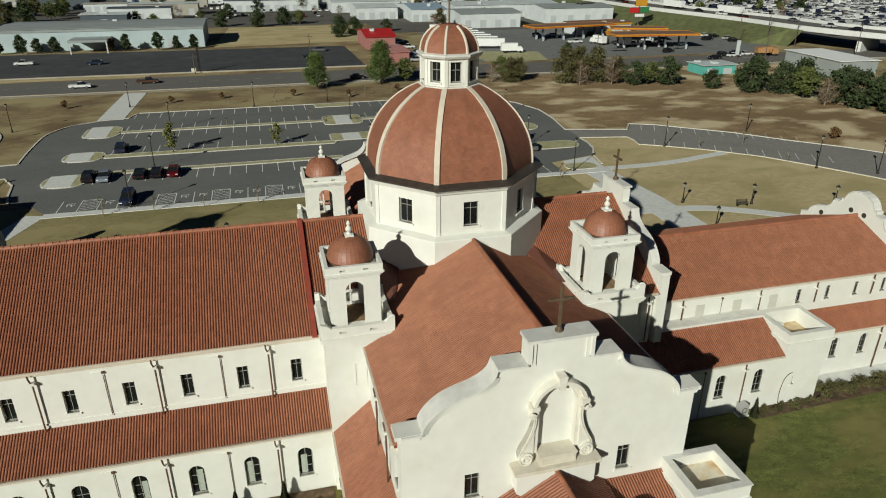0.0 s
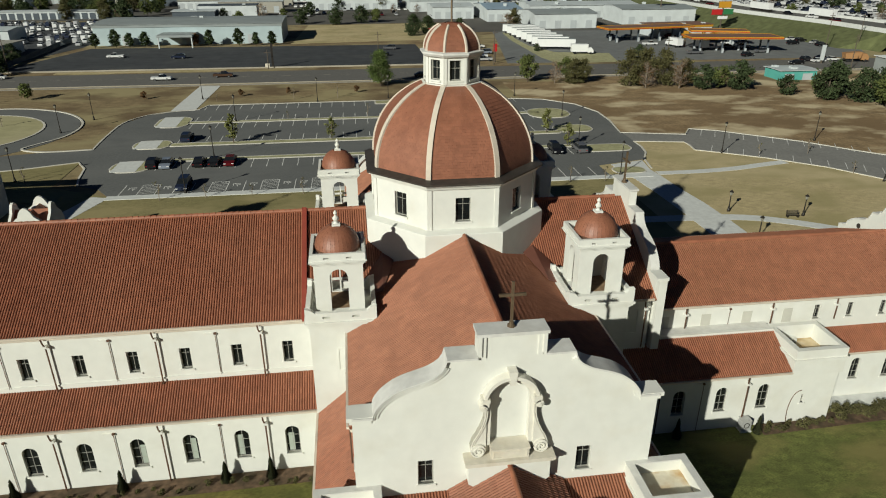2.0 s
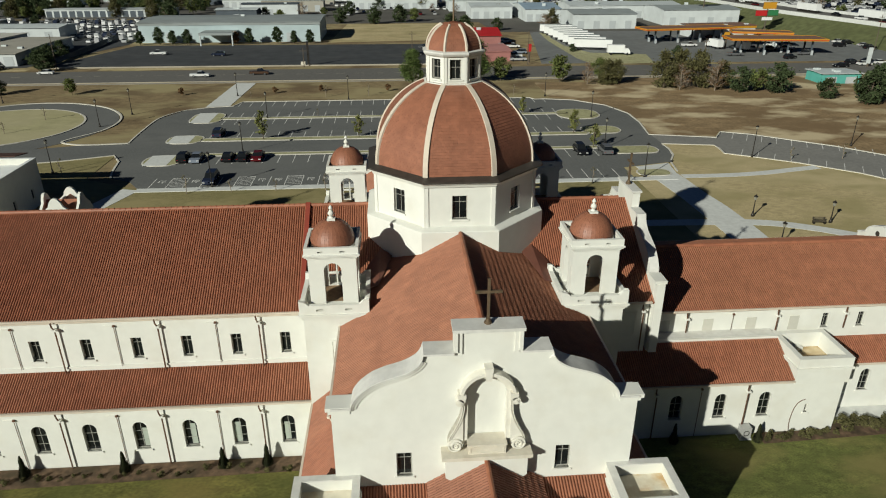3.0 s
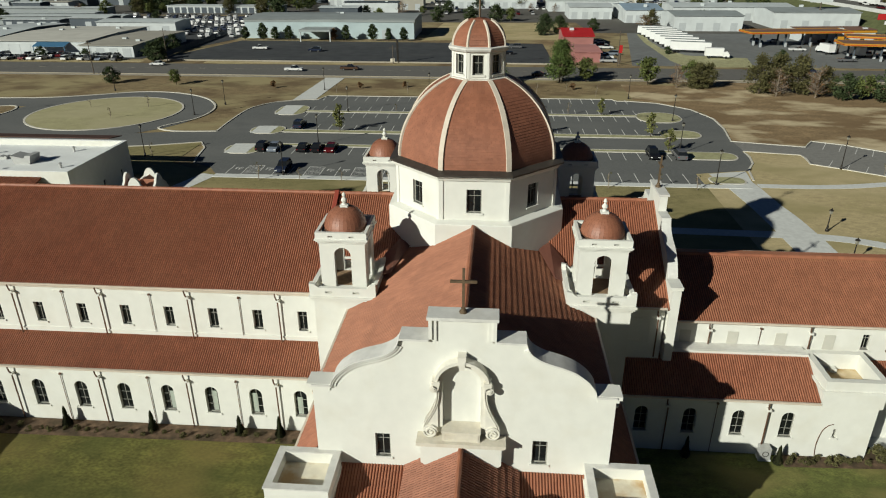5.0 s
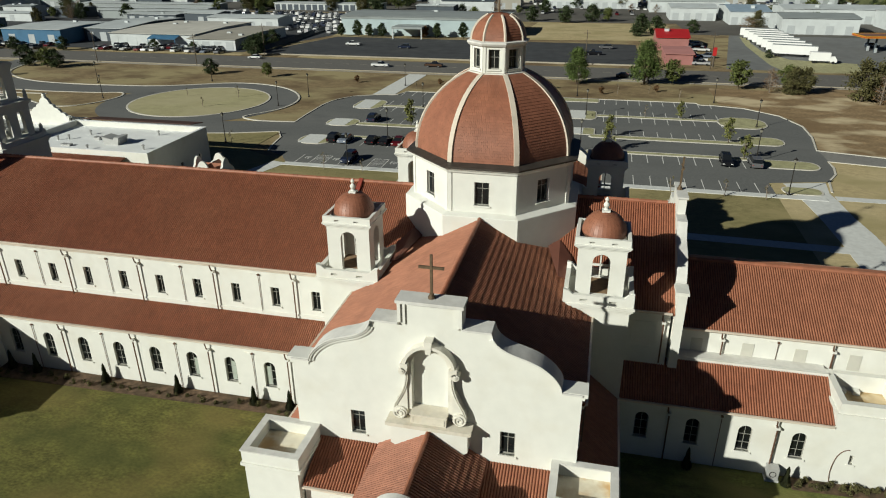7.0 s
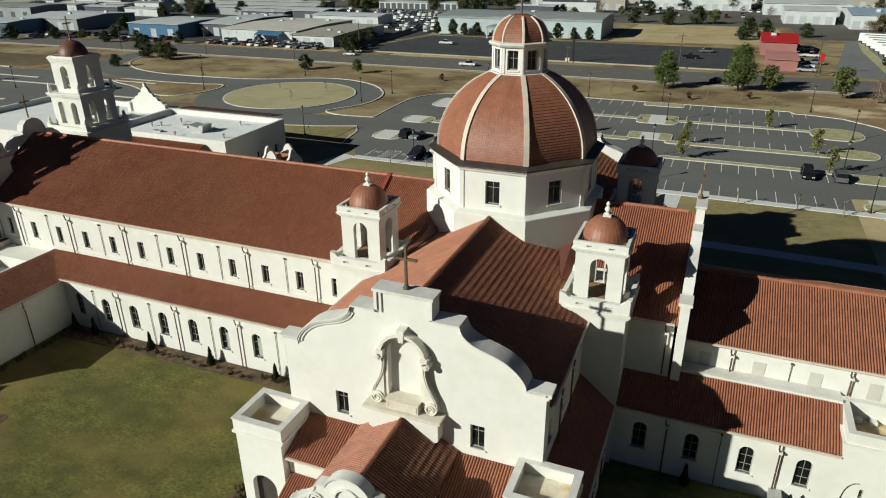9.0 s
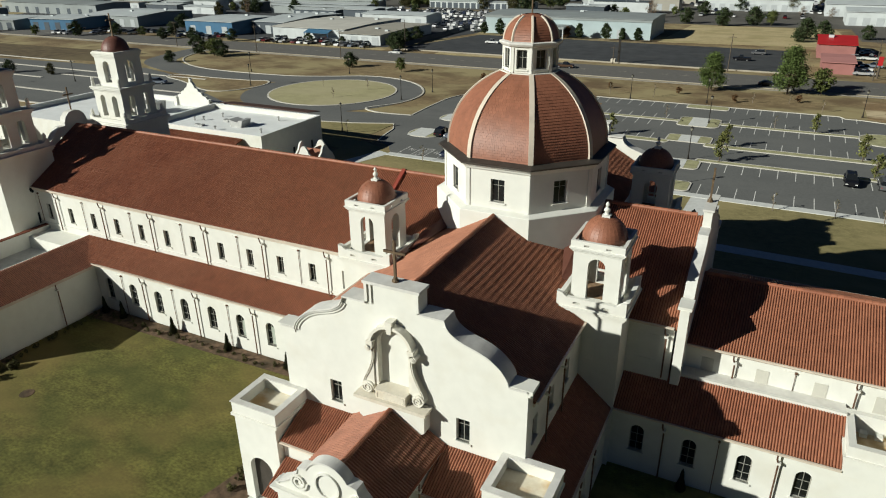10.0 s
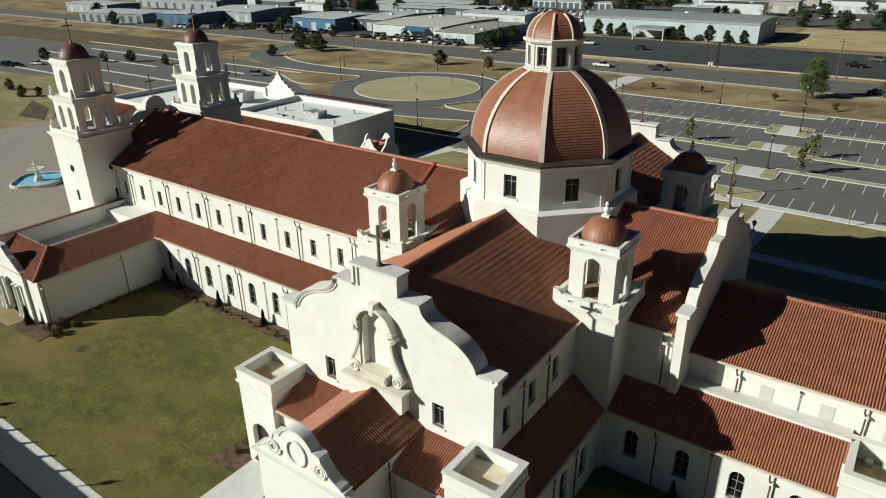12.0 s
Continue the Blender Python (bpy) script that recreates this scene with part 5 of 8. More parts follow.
sheet("parking_lot", [(-330, 30), (-260, 44), (-140, 58), (-124, 62), (-122, 84), (-138, 96), (-170, 106), (-275, 98), (-330, 92)], 0.046, ASPHALT, "asphalt parking lot far along the front", "parking lot")
solo("lawn", Mesh().extrude([(x, y, 0.02) for x, y in disc(-90.4, 98.2, 17)], (0, 0, 0.13)), LOOP_GRASS, "round dormant lawn island in the loop", "lawn", "structure")
kerb(disc(-90.4, 98.2, 17.1), True, 0.45)
kerb([(-42.3, 120.4), (30.5, 120.4), (31.5, 118.4), (34.5, 118.4), (41, 116.6), (47.5, 110.1), (50.3, 101), (50.0, 92), (48.4, 81.8), (61.4, 78.5), (64.3, 82.9), (69.5, 80.5), (82, 70.2), (89.2, 61.9), (96.5, 54.8), (100.5, 49.7), (106, 33)])
kerb([(-42.3, 120.4), (-43.8, 115.7)] + smooth_line([(-49.0, 114.6), (-54.5, 111.1), (-57.9, 104), (-58.1, 92), (-57.6, 82.7)], 5))
kerb(smooth_line([(-57.6, 82.7), (-66, 82.1), (-71, 84.2), (-70.5, 87), (-66.8, 93), (-65.9, 100), (-67.5, 107), (-72, 114), (-78, 118.9), (-86, 122.1), (-95, 121.9), (-104, 117.6), (-113, 114), (-122, 112.6), (-142, 112), (-154, 113.8), (-164, 118), (-174, 126), (-179, 136), (-181, 148)], 5), False, 0.45)
kerb([(-53, 60.4), (-54, 64), (-55, 70), (-57.3, 74.1), (-66, 70.9), (-78, 68.4), (-100, 66.4)])
kerb(smooth_line([(-122, 102.3), (-117, 103.4), (-114.2, 99), (-115, 92), (-119, 86.4), (-126, 86.2), (-140, 93), (-151, 97), (-150, 101.2), (-136, 101.2), (-122, 102.3)], 4), False, 0.45)
kerb([(90, 31), (86.4, 37.9), (81.6, 45.5), (76, 53.5), (68.5, 60.2), (61.5, 64.9), (57.8, 67.1), (58.4, 70.6), (58.3, 72.8), (48.5, 74.6), (48.5, 70.9), (47.7, 66.8), (45.6, 62.6), (44.6, 57)])
path_strip("pavement", [(-46.5, 53.4), (43, 53.4)], 1.7, 0.16, CONCRETE, "concrete walk along the parking stalls", "pavement", 0.16)

sheet("drive", [(48.7, 75.0), (58.6, 73.2), (58.7, 67.4), (61.7, 65.3), (68.7, 60.6), (76.3, 53.8), (81.9, 45.8), (86.7, 38.2), (90.2, 31.5), (105.6, 33.4), (100.2, 49.4), (96.2, 54.5), (88.9, 61.6), (81.8, 69.8), (69.3, 80.1), (64.4, 82.4), (61.6, 78.1), (48.7, 81.3)], 0.054, material("pale_asphalt", (0.215, 0.208, 0.19), 0.9, fine=0.1, vary=0.12, scale=1.5, stain=0.5, stain_scale=0.12, stain_color=(0.155, 0.152, 0.142)), "worn grey asphalt drive with slanted stalls", "drive")

# medians and islands
def median(x0, x1, y, w, grass=True):
    m = Mesh().extrude([(x, yy, 0.03) for x, yy in rounded(x0, x1, y - w / 2, y + w / 2, min(w, x1 - x0) * 0.45)], (0, 0, 0.13))
    solo("median", m, ISLAND_GRASS if grass else CONCRETE, "narrow grass median with concrete kerb" if grass else "concrete median", "median", "structure")
    kerb(rounded(x0 - 0.1, x1 + 0.1, y - w / 2 - 0.1, y + w / 2 + 0.1, min(w, x1 - x0) * 0.45), True, 0.3)


for x0, x1 in ((-43.5, -0.5), (6.5, 36)):
    median(x0, x1, 102.4, 1.3)
    median(x0, x1, 84.0, 1.9)
    median(x0, x1, 73.2, 1.3)


def island(x0, x1, y0, y1, walkway=None, r=0.42):
    m = Mesh().extrude([(x, y, 0.03) for x, y in rounded(x0, x1, y0, y1, min(x1 - x0, y1 - y0) * r)], (0, 0, 0.14))
    solo("traffic_island", m, ISLAND_GRASS, "kerbed grass island in the parking lot", "island", "structure")
    kerb(rounded(x0 - 0.1, x1 + 0.1, y0 - 0.1, y1 + 0.1, min(x1 - x0, y1 - y0) * r), True, 0.3)
    if walkway:
        a, b = walkway
        sheet("pavement", [(a, y0), (b, y0), (b, y1), (a, y1)], 0.19, CONCRETE, "concrete crossing walk through the island", "pavement")


for y0, y1 in ((98.5, 108), (81.6, 87.5), (66.8, 73.2)):
    island(-50.4, -43.6, y0, y1, (-49.9, -45.6))
for y0, y1 in ((98.5, 106.5), (85.0, 90.0), (67.2, 72.4)):
    island(-1.0, 7.2, y0, y1, (1.3, 5.0), 0.16)
island(-2.0, 2.6, 55.0, 59.6, None, 0.16)
island(3.0, 7.4, 55.0, 59.6, None, 0.16)
island(-1.5, 7.5, 116.6, 120.0, None, 0.16)
island(33.5, 43.0, 96.5, 106)
island(35.5, 43.5, 83.6, 89.4)
island(36.5, 46.0, 68.6, 73.2)
island(37.5, 43.0, 55.0, 58.2)

# painted stall lines, and the marked spaces along the front row
lines = Mesh()
STALL = 2.74


def stalls(x0, x1, y0, y1):
    x = x0
    while x <= x1:
        lines.box(x - 0.06, x + 0.06, y0, y1, 0.05, 0.058)
        x += STALL


for x0, x1 in ((-42.5, -2.5), (9.0, 35.5)):
    stalls(x0, x1, 115.0, 120.1)
    stalls(x0, x1, 103.2, 108.0)
    stalls(x0, x1, 96.8, 101.6)
    stalls(x0, x1, 85.1, 90.0)
    stalls(x0, x1, 67.4, 72.4)
stalls(-45.0, -3.0, 54.6, 59.6)
stalls(9.0, 36.5, 54.6, 59.6)
for i in range(12):
    a = Vector((66.5 + i * 2.35, 81.6 - i * 1.45 - max(0, i - 6) * 0.25))
    lines.add([(a.x, a.y, 0.058), (a.x + 0.12, a.y, 0.058), (a.x - 2.3, a.y - 4.4, 0.058), (a.x - 2.42, a.y - 4.4, 0.058)], [(0, 1, 2, 3)])
    b = Vector((60.5 + i * 2.3, 66.0 - i * 1.75))
    lines.add([(b.x, b.y, 0.058), (b.x + 0.12, b.y, 0.058), (b.x + 2.4, b.y + 3.8, 0.058), (b.x + 2.28, b.y + 3.8, 0.058)], [(0, 1, 2, 3)])
for i, x in enumerate(np.arange(-43.6, -4, STALL)):
    if i in (1, 5, 8, 11):
        for k in range(6):
            lines.add([(x - 1.2, 55 + k * 0.75, 0.058), (x + 1.2, 55.5 + k * 0.75, 0.058), (x + 1.2, 55.62 + k * 0.75, 0.058), (x - 1.2, 55.12 + k * 0.75, 0.058)], [(0, 1, 2, 3)])
        lines.box(x - 1.3, x + 1.3, 59.5, 59.62, 0.05, 0.058)
    elif i in (0, 2, 6, 7, 9, 10, 12, 13):
        lines.box(x - 0.6, x + 0.6, 58.2, 58.35, 0.05, 0.058).box(x - 0.6, x - 0.45, 57.2, 58.2, 0.05, 0.058).box(x - 0.2, x + 0.6, 57.6, 57.72, 0.05, 0.058).box(x + 0.1, x + 0.22, 56.9, 57.6, 0.05, 0.058)
tagged(solo("stall_lines", lines, PAINT, "worn white painted parking stall lines", "road marking"), kind="stuff")

# walks round the church
path_strip("pavement", [(-47.5, 54.0), (-52, 40), (-55, 31)], 3.0, 0.09, CONCRETE, "concrete walk from the parking lot to the annex", "pavement")
path_strip("pavement", [(10.2, 54), (9.9, 46), (9.3, 36)], 3.4, 0.09, CONCRETE, "concrete walk from the parking lot to the church", "pavement")
path_strip("pavement", smooth_line([(-8, 34.5), (12, 34.4), (30, 34), (45.5, 33.2), (53, 30.7), (61.3, 25.0), (66, 21)]), 2.2, 0.085, CONCRETE, "long concrete walk behind the church", "pavement")
sheet("pavement", [(38.2, 60.2), (39.4, 51.2), (40.0, 43.9), (40.3, 35.7), (40.4, 18), (45.2, 18), (45.5, 24.2), (45.6, 32.8), (45.4, 39.5), (44.7, 45.9), (44.4, 53.5), (44.1, 56.3), (44.9, 62)], 0.09, CONCRETE, "broad concrete walk across the lawn", "pavement")
path_strip("pavement", smooth_line([(44.5, 54.3), (52, 54.3), (59, 55), (65, 56.4), (70.5, 57.6)]), 1.9, 0.088, CONCRETE, "narrow concrete walk across the lawn", "pavement")
path_strip("pavement", [(-47.5, 115), (-46.4, 146)], 5.6, 0.06, CONCRETE, "concrete walk between parking lot and street", "pavement")
path_strip("pavement", [(-58, 33.2), (-8, 33.2)], 1.0, 0.08, CONCRETE, "thin concrete walk behind the nave", "pavement")
path_strip("pavement", [(-70, -35.78), (-44, -35.78), (-10, -35.78), (8, -35.78)], 2.55, 0.09, CONCRETE, "concrete walk in front of the courtyard", "pavement")
sheet("pavement", [(-10.7, -34.51), (-10.7, -25.4), (-7.0, -24.6), (-7.0, -34.51)], 0.092, CONCRETE, "concrete forecourt at the porch", "pavement")
sheet("road", [(-70, -37.2), (20, -37.2), (20, -60), (-70, -60)], 0.05, ASPHALT, "dark asphalt drive in front of the courtyard", "road")
sheet("plaza", [(-150, -40), (-61, -40), (-54.6, -28), (-54.6, 12), (-63, 12), (-63, 20), (-138, 20)], 0.055, material("plaza_paving", (0.30, 0.265, 0.225), 0.9, vary=0.07, scale=0.8, stain=0.3, stain_scale=0.15), "warm grey paved plaza in front of the church", "plaza")
sheet("planting_bed", [(-44.2, -13.2), (-11.6, -12.6), (-11.6, -11.0), (-44.2, -11.0)], 0.1, MULCH, "brown mulch bed along the wall", "planting bed")
sheet("pavement", [(30.45, -10.0), (44, -9.9), (44, -8.4), (30.45, -8.4)], 0.15, CONCRETE, "concrete strip at the foot of the wall", "pavement")
sheet("planting_bed", [(24, -12.3), (45, -11.5), (45, -9.95), (30.45, -10.05), (30.4, -11.0), (24, -11)], 0.1, MULCH, "brown mulch bed along the wall", "planting bed")
sheet("planting_bed", [(-47.6, -27.0), (-41.8, -26.8), (-43.0, -23.6), (-44.2, -20), (-44.2, -24.9), (-47.6, -25.0)], 0.1, MULCH, "brown mulch bed at the wing", "planting bed")
sheet("planting_bed", [(-13.8, -27.6), (-10.75, -27.5), (-10.75, -23.2), (-13.0, -23.6)], 0.1, MULCH, "brown mulch bed at the porch", "planting bed")

solo("manhole_cover", Mesh().lathe([(0.62, 0.0), (0.62, 0.085), (0.5, 0.09)], 20, -36.9, -24.9), MULCH, "round dark manhole cover in the lawn", "manhole cover")
# unseen wall south of the courtyard, added for its shadow, with posts along its top
screen = thing("screen_wall", "unseen long wall with posts, added to cast the shadow on walk and lawn", "wall", pose(-44, -44.3, 0))
part("wall_panel", Mesh().box(-26, 20.5, -0.35, 0.35, -0.2, 5.68), STUCCO, screen)
part("coping", Mesh().box(-26.1, 20.6, -0.45, 0.45, 5.68, 5.8), COPING, screen)
for i in range(17):
    if i in (1, 7):
        part("post", Mesh().lathe([(0.16, 5.79), (0.14, 6.0), (0.06, 6.1), (0.05, 6.75), (0.2, 6.9), (0.24, 7.2), (0.1, 7.35), (0.02, 7.6)], 8, 19.0 - i * 2.72), BRONZE, screen, "unseen lantern shape on a short pole, added for its shadow")
    else:
        part("post", Mesh().lathe([(0.2, 5.79), (0.18, 6.15), (0.1, 6.25), (0.14, 6.4), (0.02, 6.65)], 8, 19.0 - i * 2.72), STUCCO, screen)

sheet("lawn", [(-217, 45), (-198, 53.5), (-152, 31), (-138, 22), (-158, 12), (-230, 30)], 0.06, LAWN, "olive dormant lawn beside the far lot", "lawn")
sheet("planting_bed", [(-166, 31), (-152, 28.5), (-140, 21.5), (-150, 20.3)], 0.08, MULCH, "brown mulch strip beside the plaza", "planting bed")
# medians of the far lot along the front
for x0, x1, y in ((-272, -205, 105), (-250, -178, 93.5), (-172, -136, 97.5), (-236, -158, 67), (-150, -122, 80), (-262, -186, 80), (-186, -150, 87), (-250, -140, 55)):
    kerb([(x0, y), (x1, y + 0.6)], False, 0.8)
# street beyond, with verges
sheet("street", [(-900, 150.5), (900, 147.5), (900, 167.5), (-900, 170.5)], 0.04, STREET, "wide grey asphalt street", "street")
path_strip("pavement", [(-900, 148.6), (900, 145.6)], 1.8, 0.07, FOOTWAY := material("worn_footway", (0.36, 0.325, 0.26), 0.9, vary=0.1, scale=0.6, stain=0.5, stain_scale=0.1), "concrete footway along the street", "pavement")
path_strip("kerb", [(-900, 150.5), (900, 147.5)], 0.3, 0.17, FOOTWAY, "pale concrete street kerb", "kerb", 0.17)
for y, x0 in ((160.3, -400),):
    lm = Mesh()
    for i in range(140):
        lm.box(x0 + i * 6.0, x0 + i * 6.0 + 2.6, y - 0.07, y + 0.07, 0.04, 0.048)
    tagged(solo("lane_lines", lm, FOOTWAY, "worn dashed lane lines on the street", "road marking"), kind="stuff")
sheet("parking_lot", [(-117, 177), (20, 176), (19, 225), (-104, 228)], 0.05, FARLOT := material("old_asphalt", (0.050, 0.053, 0.056), 0.9, vary=0.2, scale=0.25, stain=0.5, stain_scale=0.08, stain_color=(0.085, 0.085, 0.082)), "old dark asphalt lot in front of the warehouse", "parking lot")
path_strip("kerb", [(-117, 175.6), (20, 174.6)], 0.5, 0.4, FOOTWAY, "low concrete wall along the old lot", "kerb", 0.45)
sheet("verge", [(-182, 171.2), (-119, 171.0), (-119, 174.4), (-182, 174.2)], 0.062, LAWN_PALE, "strip of pale dry grass beside the street", "verge")
sheet("verge", [(-97, 170.9), (-46, 170.6), (-46, 173.6), (-97, 174.4)], 0.062, LAWN_PALE, "strip of pale dry grass beside the street", "verge")
sheet("field", [(-30, 232), (40, 240), (34, 300), (-26, 300)], 0.05, LAWN_PALE, "dry open field beside the warehouse", "field")
sheet("forecourt", [(45, 174), (175, 172), (196, 205), (190, 262), (110, 262), (58, 262)], 0.05, material("worn_forecourt", (0.165, 0.17, 0.165), 0.9, vary=0.12, scale=0.3, stain=0.6, stain_scale=0.06, stain_color=(0.13, 0.13, 0.125)), "asphalt forecourt of the filling station", "forecourt")
sheet("verge", [(61.5, 258), (59.5, 230), (59.6, 184.5), (61.5, 172.6), (83, 172.6), (87, 192), (68, 197), (62.8, 215), (62.6, 238), (64.5, 258)], 0.065, ISLAND_GRASS, "worn grass verge in front of the trailers", "verge")
sheet("yard", [(-400, 176), (-122, 178), (-108, 232), (-112, 330), (-420, 330)], 0.05, FARLOT, "asphalt yards between far warehouses", "yard")
sheet("yard", [(-420, 335), (-112, 335), (-100, 300), (40, 305), (42, 262), (230, 262), (420, 420), (420, 640), (-420, 640)], 0.052, YARD := material("far_yard", (0.105, 0.098, 0.084), 0.9, vary=0.2, scale=0.05, stain=0.6, stain_scale=0.02, stain_color=(0.09, 0.085, 0.08)), "grey yards between far warehouses", "yard")
sheet("yard", [(205, 60), (600, 60), (600, 420), (230, 420)], 0.052, YARD, "grey car yards beyond the highway", "yard")
sheet("field", [(-430, 92), (-276, 98), (-200, 109), (-196, 130), (-430, 122)], 0.02, material("dark_grass", (0.115, 0.085, 0.045), 0.95, vary=0.3, scale=0.3, stain=0.6, stain_scale=0.04, stain_color=(0.17, 0.135, 0.07)), "dark brown winter field beside the street", "field")
sheet("field", [(60, 124), (150, 96), (160, 146), (60, 146)], 0.02, FIELD, "dry bare field beside the trees", "field")

# ---- annex building north of the nave ----
WHITE_ROOF = material("white_membrane", (0.735, 0.75, 0.735), 0.8, vary=0.05, scale=0.4, stain=0.3, stain_scale=0.12, stain_color=(0.52, 0.51, 0.47))
STEEL = material("galvanised", (0.45, 0.45, 0.43), 0.5, metal=0.3, vary=0.1, scale=1.0, stain=0.3)
annex = thing("annex_building", "white stucco annex with a flat white roof and parapets", "building")


def flat_block(parent, x0, x1, y0, y1, h, par=0.9, t=0.45, openings=True):
    for f, a, b, xx, yy in (("S", x0, x1, 0, y0), ("E", y0, y1, x1, 0), ("N", -x1, -x0, 0, y1), ("W", -y1, -y0, x0, 0)):
        if f in "EW":
            a, b = a + t, b - t
        n = int((b - a) / 5)
        ops = [(a + (b - a) * (i + 0.5) / n, 1.4, 0.8, 1.5, False) for i in range(n)] if openings and n else []
        m = side(xx, yy, f)
        part("wall", wall(a, b, -0.2, h, ops, t), STUCCO, parent, m=m)
        glaze(m, ops, (0.3, 0.62), parent)
    part("flat_roof", Mesh().box(x0 + t, x1 - t, y0 + t, y1 - t, h - par - 0.2, h - par), WHITE_ROOF, parent)
    cap = Mesh().ring(x0 - 0.05, x1 + 0.05, y0 - 0.05, y1 + 0.05, t + 0.1, h + 0.004, h + 0.07)
    part("coping", cap, WHITE_ROOF, parent)


flat_block(annex, -85.5, -59.0, 33.4, 50.2, 6.8)
flat_block(annex, -122.0, -85.5, 28.0, 54.0, 6.2)
for x, y, sx, sy, h in ((-70, 40.5, 1.6, 1.2, 1.3), (-74.5, 42.0, 0.6, 0.5, 0.5), (-77, 37.5, 0.9, 0.4, 0.35), (-96, 44, 2.0, 1.6, 1.7)):
    part("roof_unit", Mesh().extrude([(x - sx * 0.75, y - sy, 5.7), (x + sx * 0.75, y - sy, 5.7), (x + sx, y - sy, 5.9 + h), (x + sx * 0.45, y - sy, 5.9 + h), (x + sx * 0.3, y - sy, 5.9 + h * 0.7), (x - sx, y - sy, 5.9 + h)], (0, 2 * sy, 0)), STEEL, annex, "grey rooftop air unit")
for x, y in ((-79.5, 41), (-81, 40.2), (-78, 44.5), (-66, 46.5), (-72, 36.2), (-63, 38)):
    part("roof_vent", Mesh().lathe([(0.16, 5.85), (0.16, 6.5), (0.26, 6.5), (0.26, 6.65), (0.05, 6.75)], 10, x, y), STEEL, annex)
gab = [(0, 11.2), (0.2, 11.0), (0.25, 10.4), (0.5, 10.3), (0.9, 9.9), (1.1, 9.3), (1.7, 9.1), (2.0, 8.6), (2.7, 8.4), (3.1, 7.8), (3.9, 7.6), (4.3, 7.0), (5.0, 6.8)]
gab = [(-a, b) for a, b in gab[:0:-1]] + gab
part("gablet", wall(-5.0, 5.0, 4.0, gab, (), 0.6), STUCCO, annex, "stepped white mission gable", m=side(-92.4, 51.0, "S"))
for x in (-4.6, 4.6):
    part("post", Mesh().box(-92.4 + x - 0.4, -92.4 + x + 0.4, 50.6, 51.4, 5.0, 7.2), STUCCO, annex)
tiled_slope(annex, (-84.0, 33.2, 6.0), (1, 0, 0), 78, (0, -1, -0.3), 4.6)
part("arcade_wall", Mesh().box(-84, -63, 28.9, 29.3, -0.1, 4.5), STUCCO, annex)
tiled_slope(annex, (-124.0, 27.9, 5.5), (1, 0, 0), 44, (0, -1, -0.35), 4.2)
part("arcade_wall", wall(-124, -112.2, -0.1, 4.0, [(-122 + 2.1 * i, 0.0, 1.3, 3.2, True) for i in range(5)], 0.4), STUCCO, annex, m=side(0, 24.2, "S"))
# dark tile strip along the north edge
part("eave_roof", Mesh().extrude([(-84, 50.3, 7.02), (-62, 50.3, 7.02), (-62, 54.2, 6.45), (-84, 54.2, 6.45)], (0, 0, 0.12)), material("dark_eave_tile", (0.075, 0.038, 0.028), 0.8, vary=0.2, scale=1.0, stain=0.3), annex, "dark tile strip")

kiosk = thing("garden_shrine", "small white shrine with four curved gables", "shrine", pose(-47.4, 32.2, 0, 0, 0, 0) @ Matrix.Diagonal((0.92, 0.92, 1.42, 1)))
kp = [(0, 5.2), (0.4, 5.1), (0.75, 4.8), (1.0, 4.4), (1.6, 4.1), (2.2, 3.8), (2.6, 3.4), (2.6, 3.3)]
kp = [(-a, b) for a, b in kp[:0:-1]] + kp
for f in "SENW":
    c = 0.0 if f in "SN" else 0.35
    part("wall", wall(-2.6 + c, 2.6 - c, -0.1, [(-2.6 + c, 3.3)] + kp[2:-2] + [(2.6 - c, 3.3)], [(0, 0.0, 1.8, 3.2, True)], 0.35), STUCCO, kiosk, m=pose(0, 0, 0, 0, 0, ROT[f]) @ pose(0, -2.6, 0))
part("roof", Mesh().extrude([(-2.25, -2.25, 3.2), (2.25, -2.25, 3.2), (0, -2.25, 4.55)], (0, 4.5, 0)).extrude([(-2.25, -2.25, 3.2), (-2.25, 2.25, 3.2), (-2.25, 0, 4.56)], (4.5, 0, 0)), TILE, kiosk, "red tiled crossing gables")

# ---- fountain on the plaza ----
WATER = material("pool_water", (0.28, 0.62, 0.80), 0.08, vary=0.15, scale=1.0, stain=0.2, spec=0.5)
POOLBLUE = material("pool_paint", (0.08, 0.36, 0.50), 0.4, vary=0.1, scale=1.0, stain=0.2)
fountain = thing("fountain", "round stone fountain with blue basin and tiered bowls", "fountain", pose(-94.7, -1.4, 0) @ Matrix.Diagonal((0.84, 0.84, 0.84, 1)))


def lobed(r, z, n=64):
    """A four-lobed outline of mean radius r."""
    return [(r * (1 + 0.09 * math.cos(8 * math.pi * i / n)) * math.cos(2 * math.pi * i / n), r * (1 + 0.09 * math.cos(8 * math.pi * i / n)) * math.sin(2 * math.pi * i / n), z) for i in range(n)]


def lobed_band(*levels):
    m = Mesh()
    for (r0, z0), (r1, z1) in zip(levels, levels[1:]):
        a, b = lobed(r0, z0), lobed(r1, z1)
        k = len(a)
        m.add(a + b, [(i, (i + 1) % k, k + (i + 1) % k, k + i) for i in range(k)])
    return m


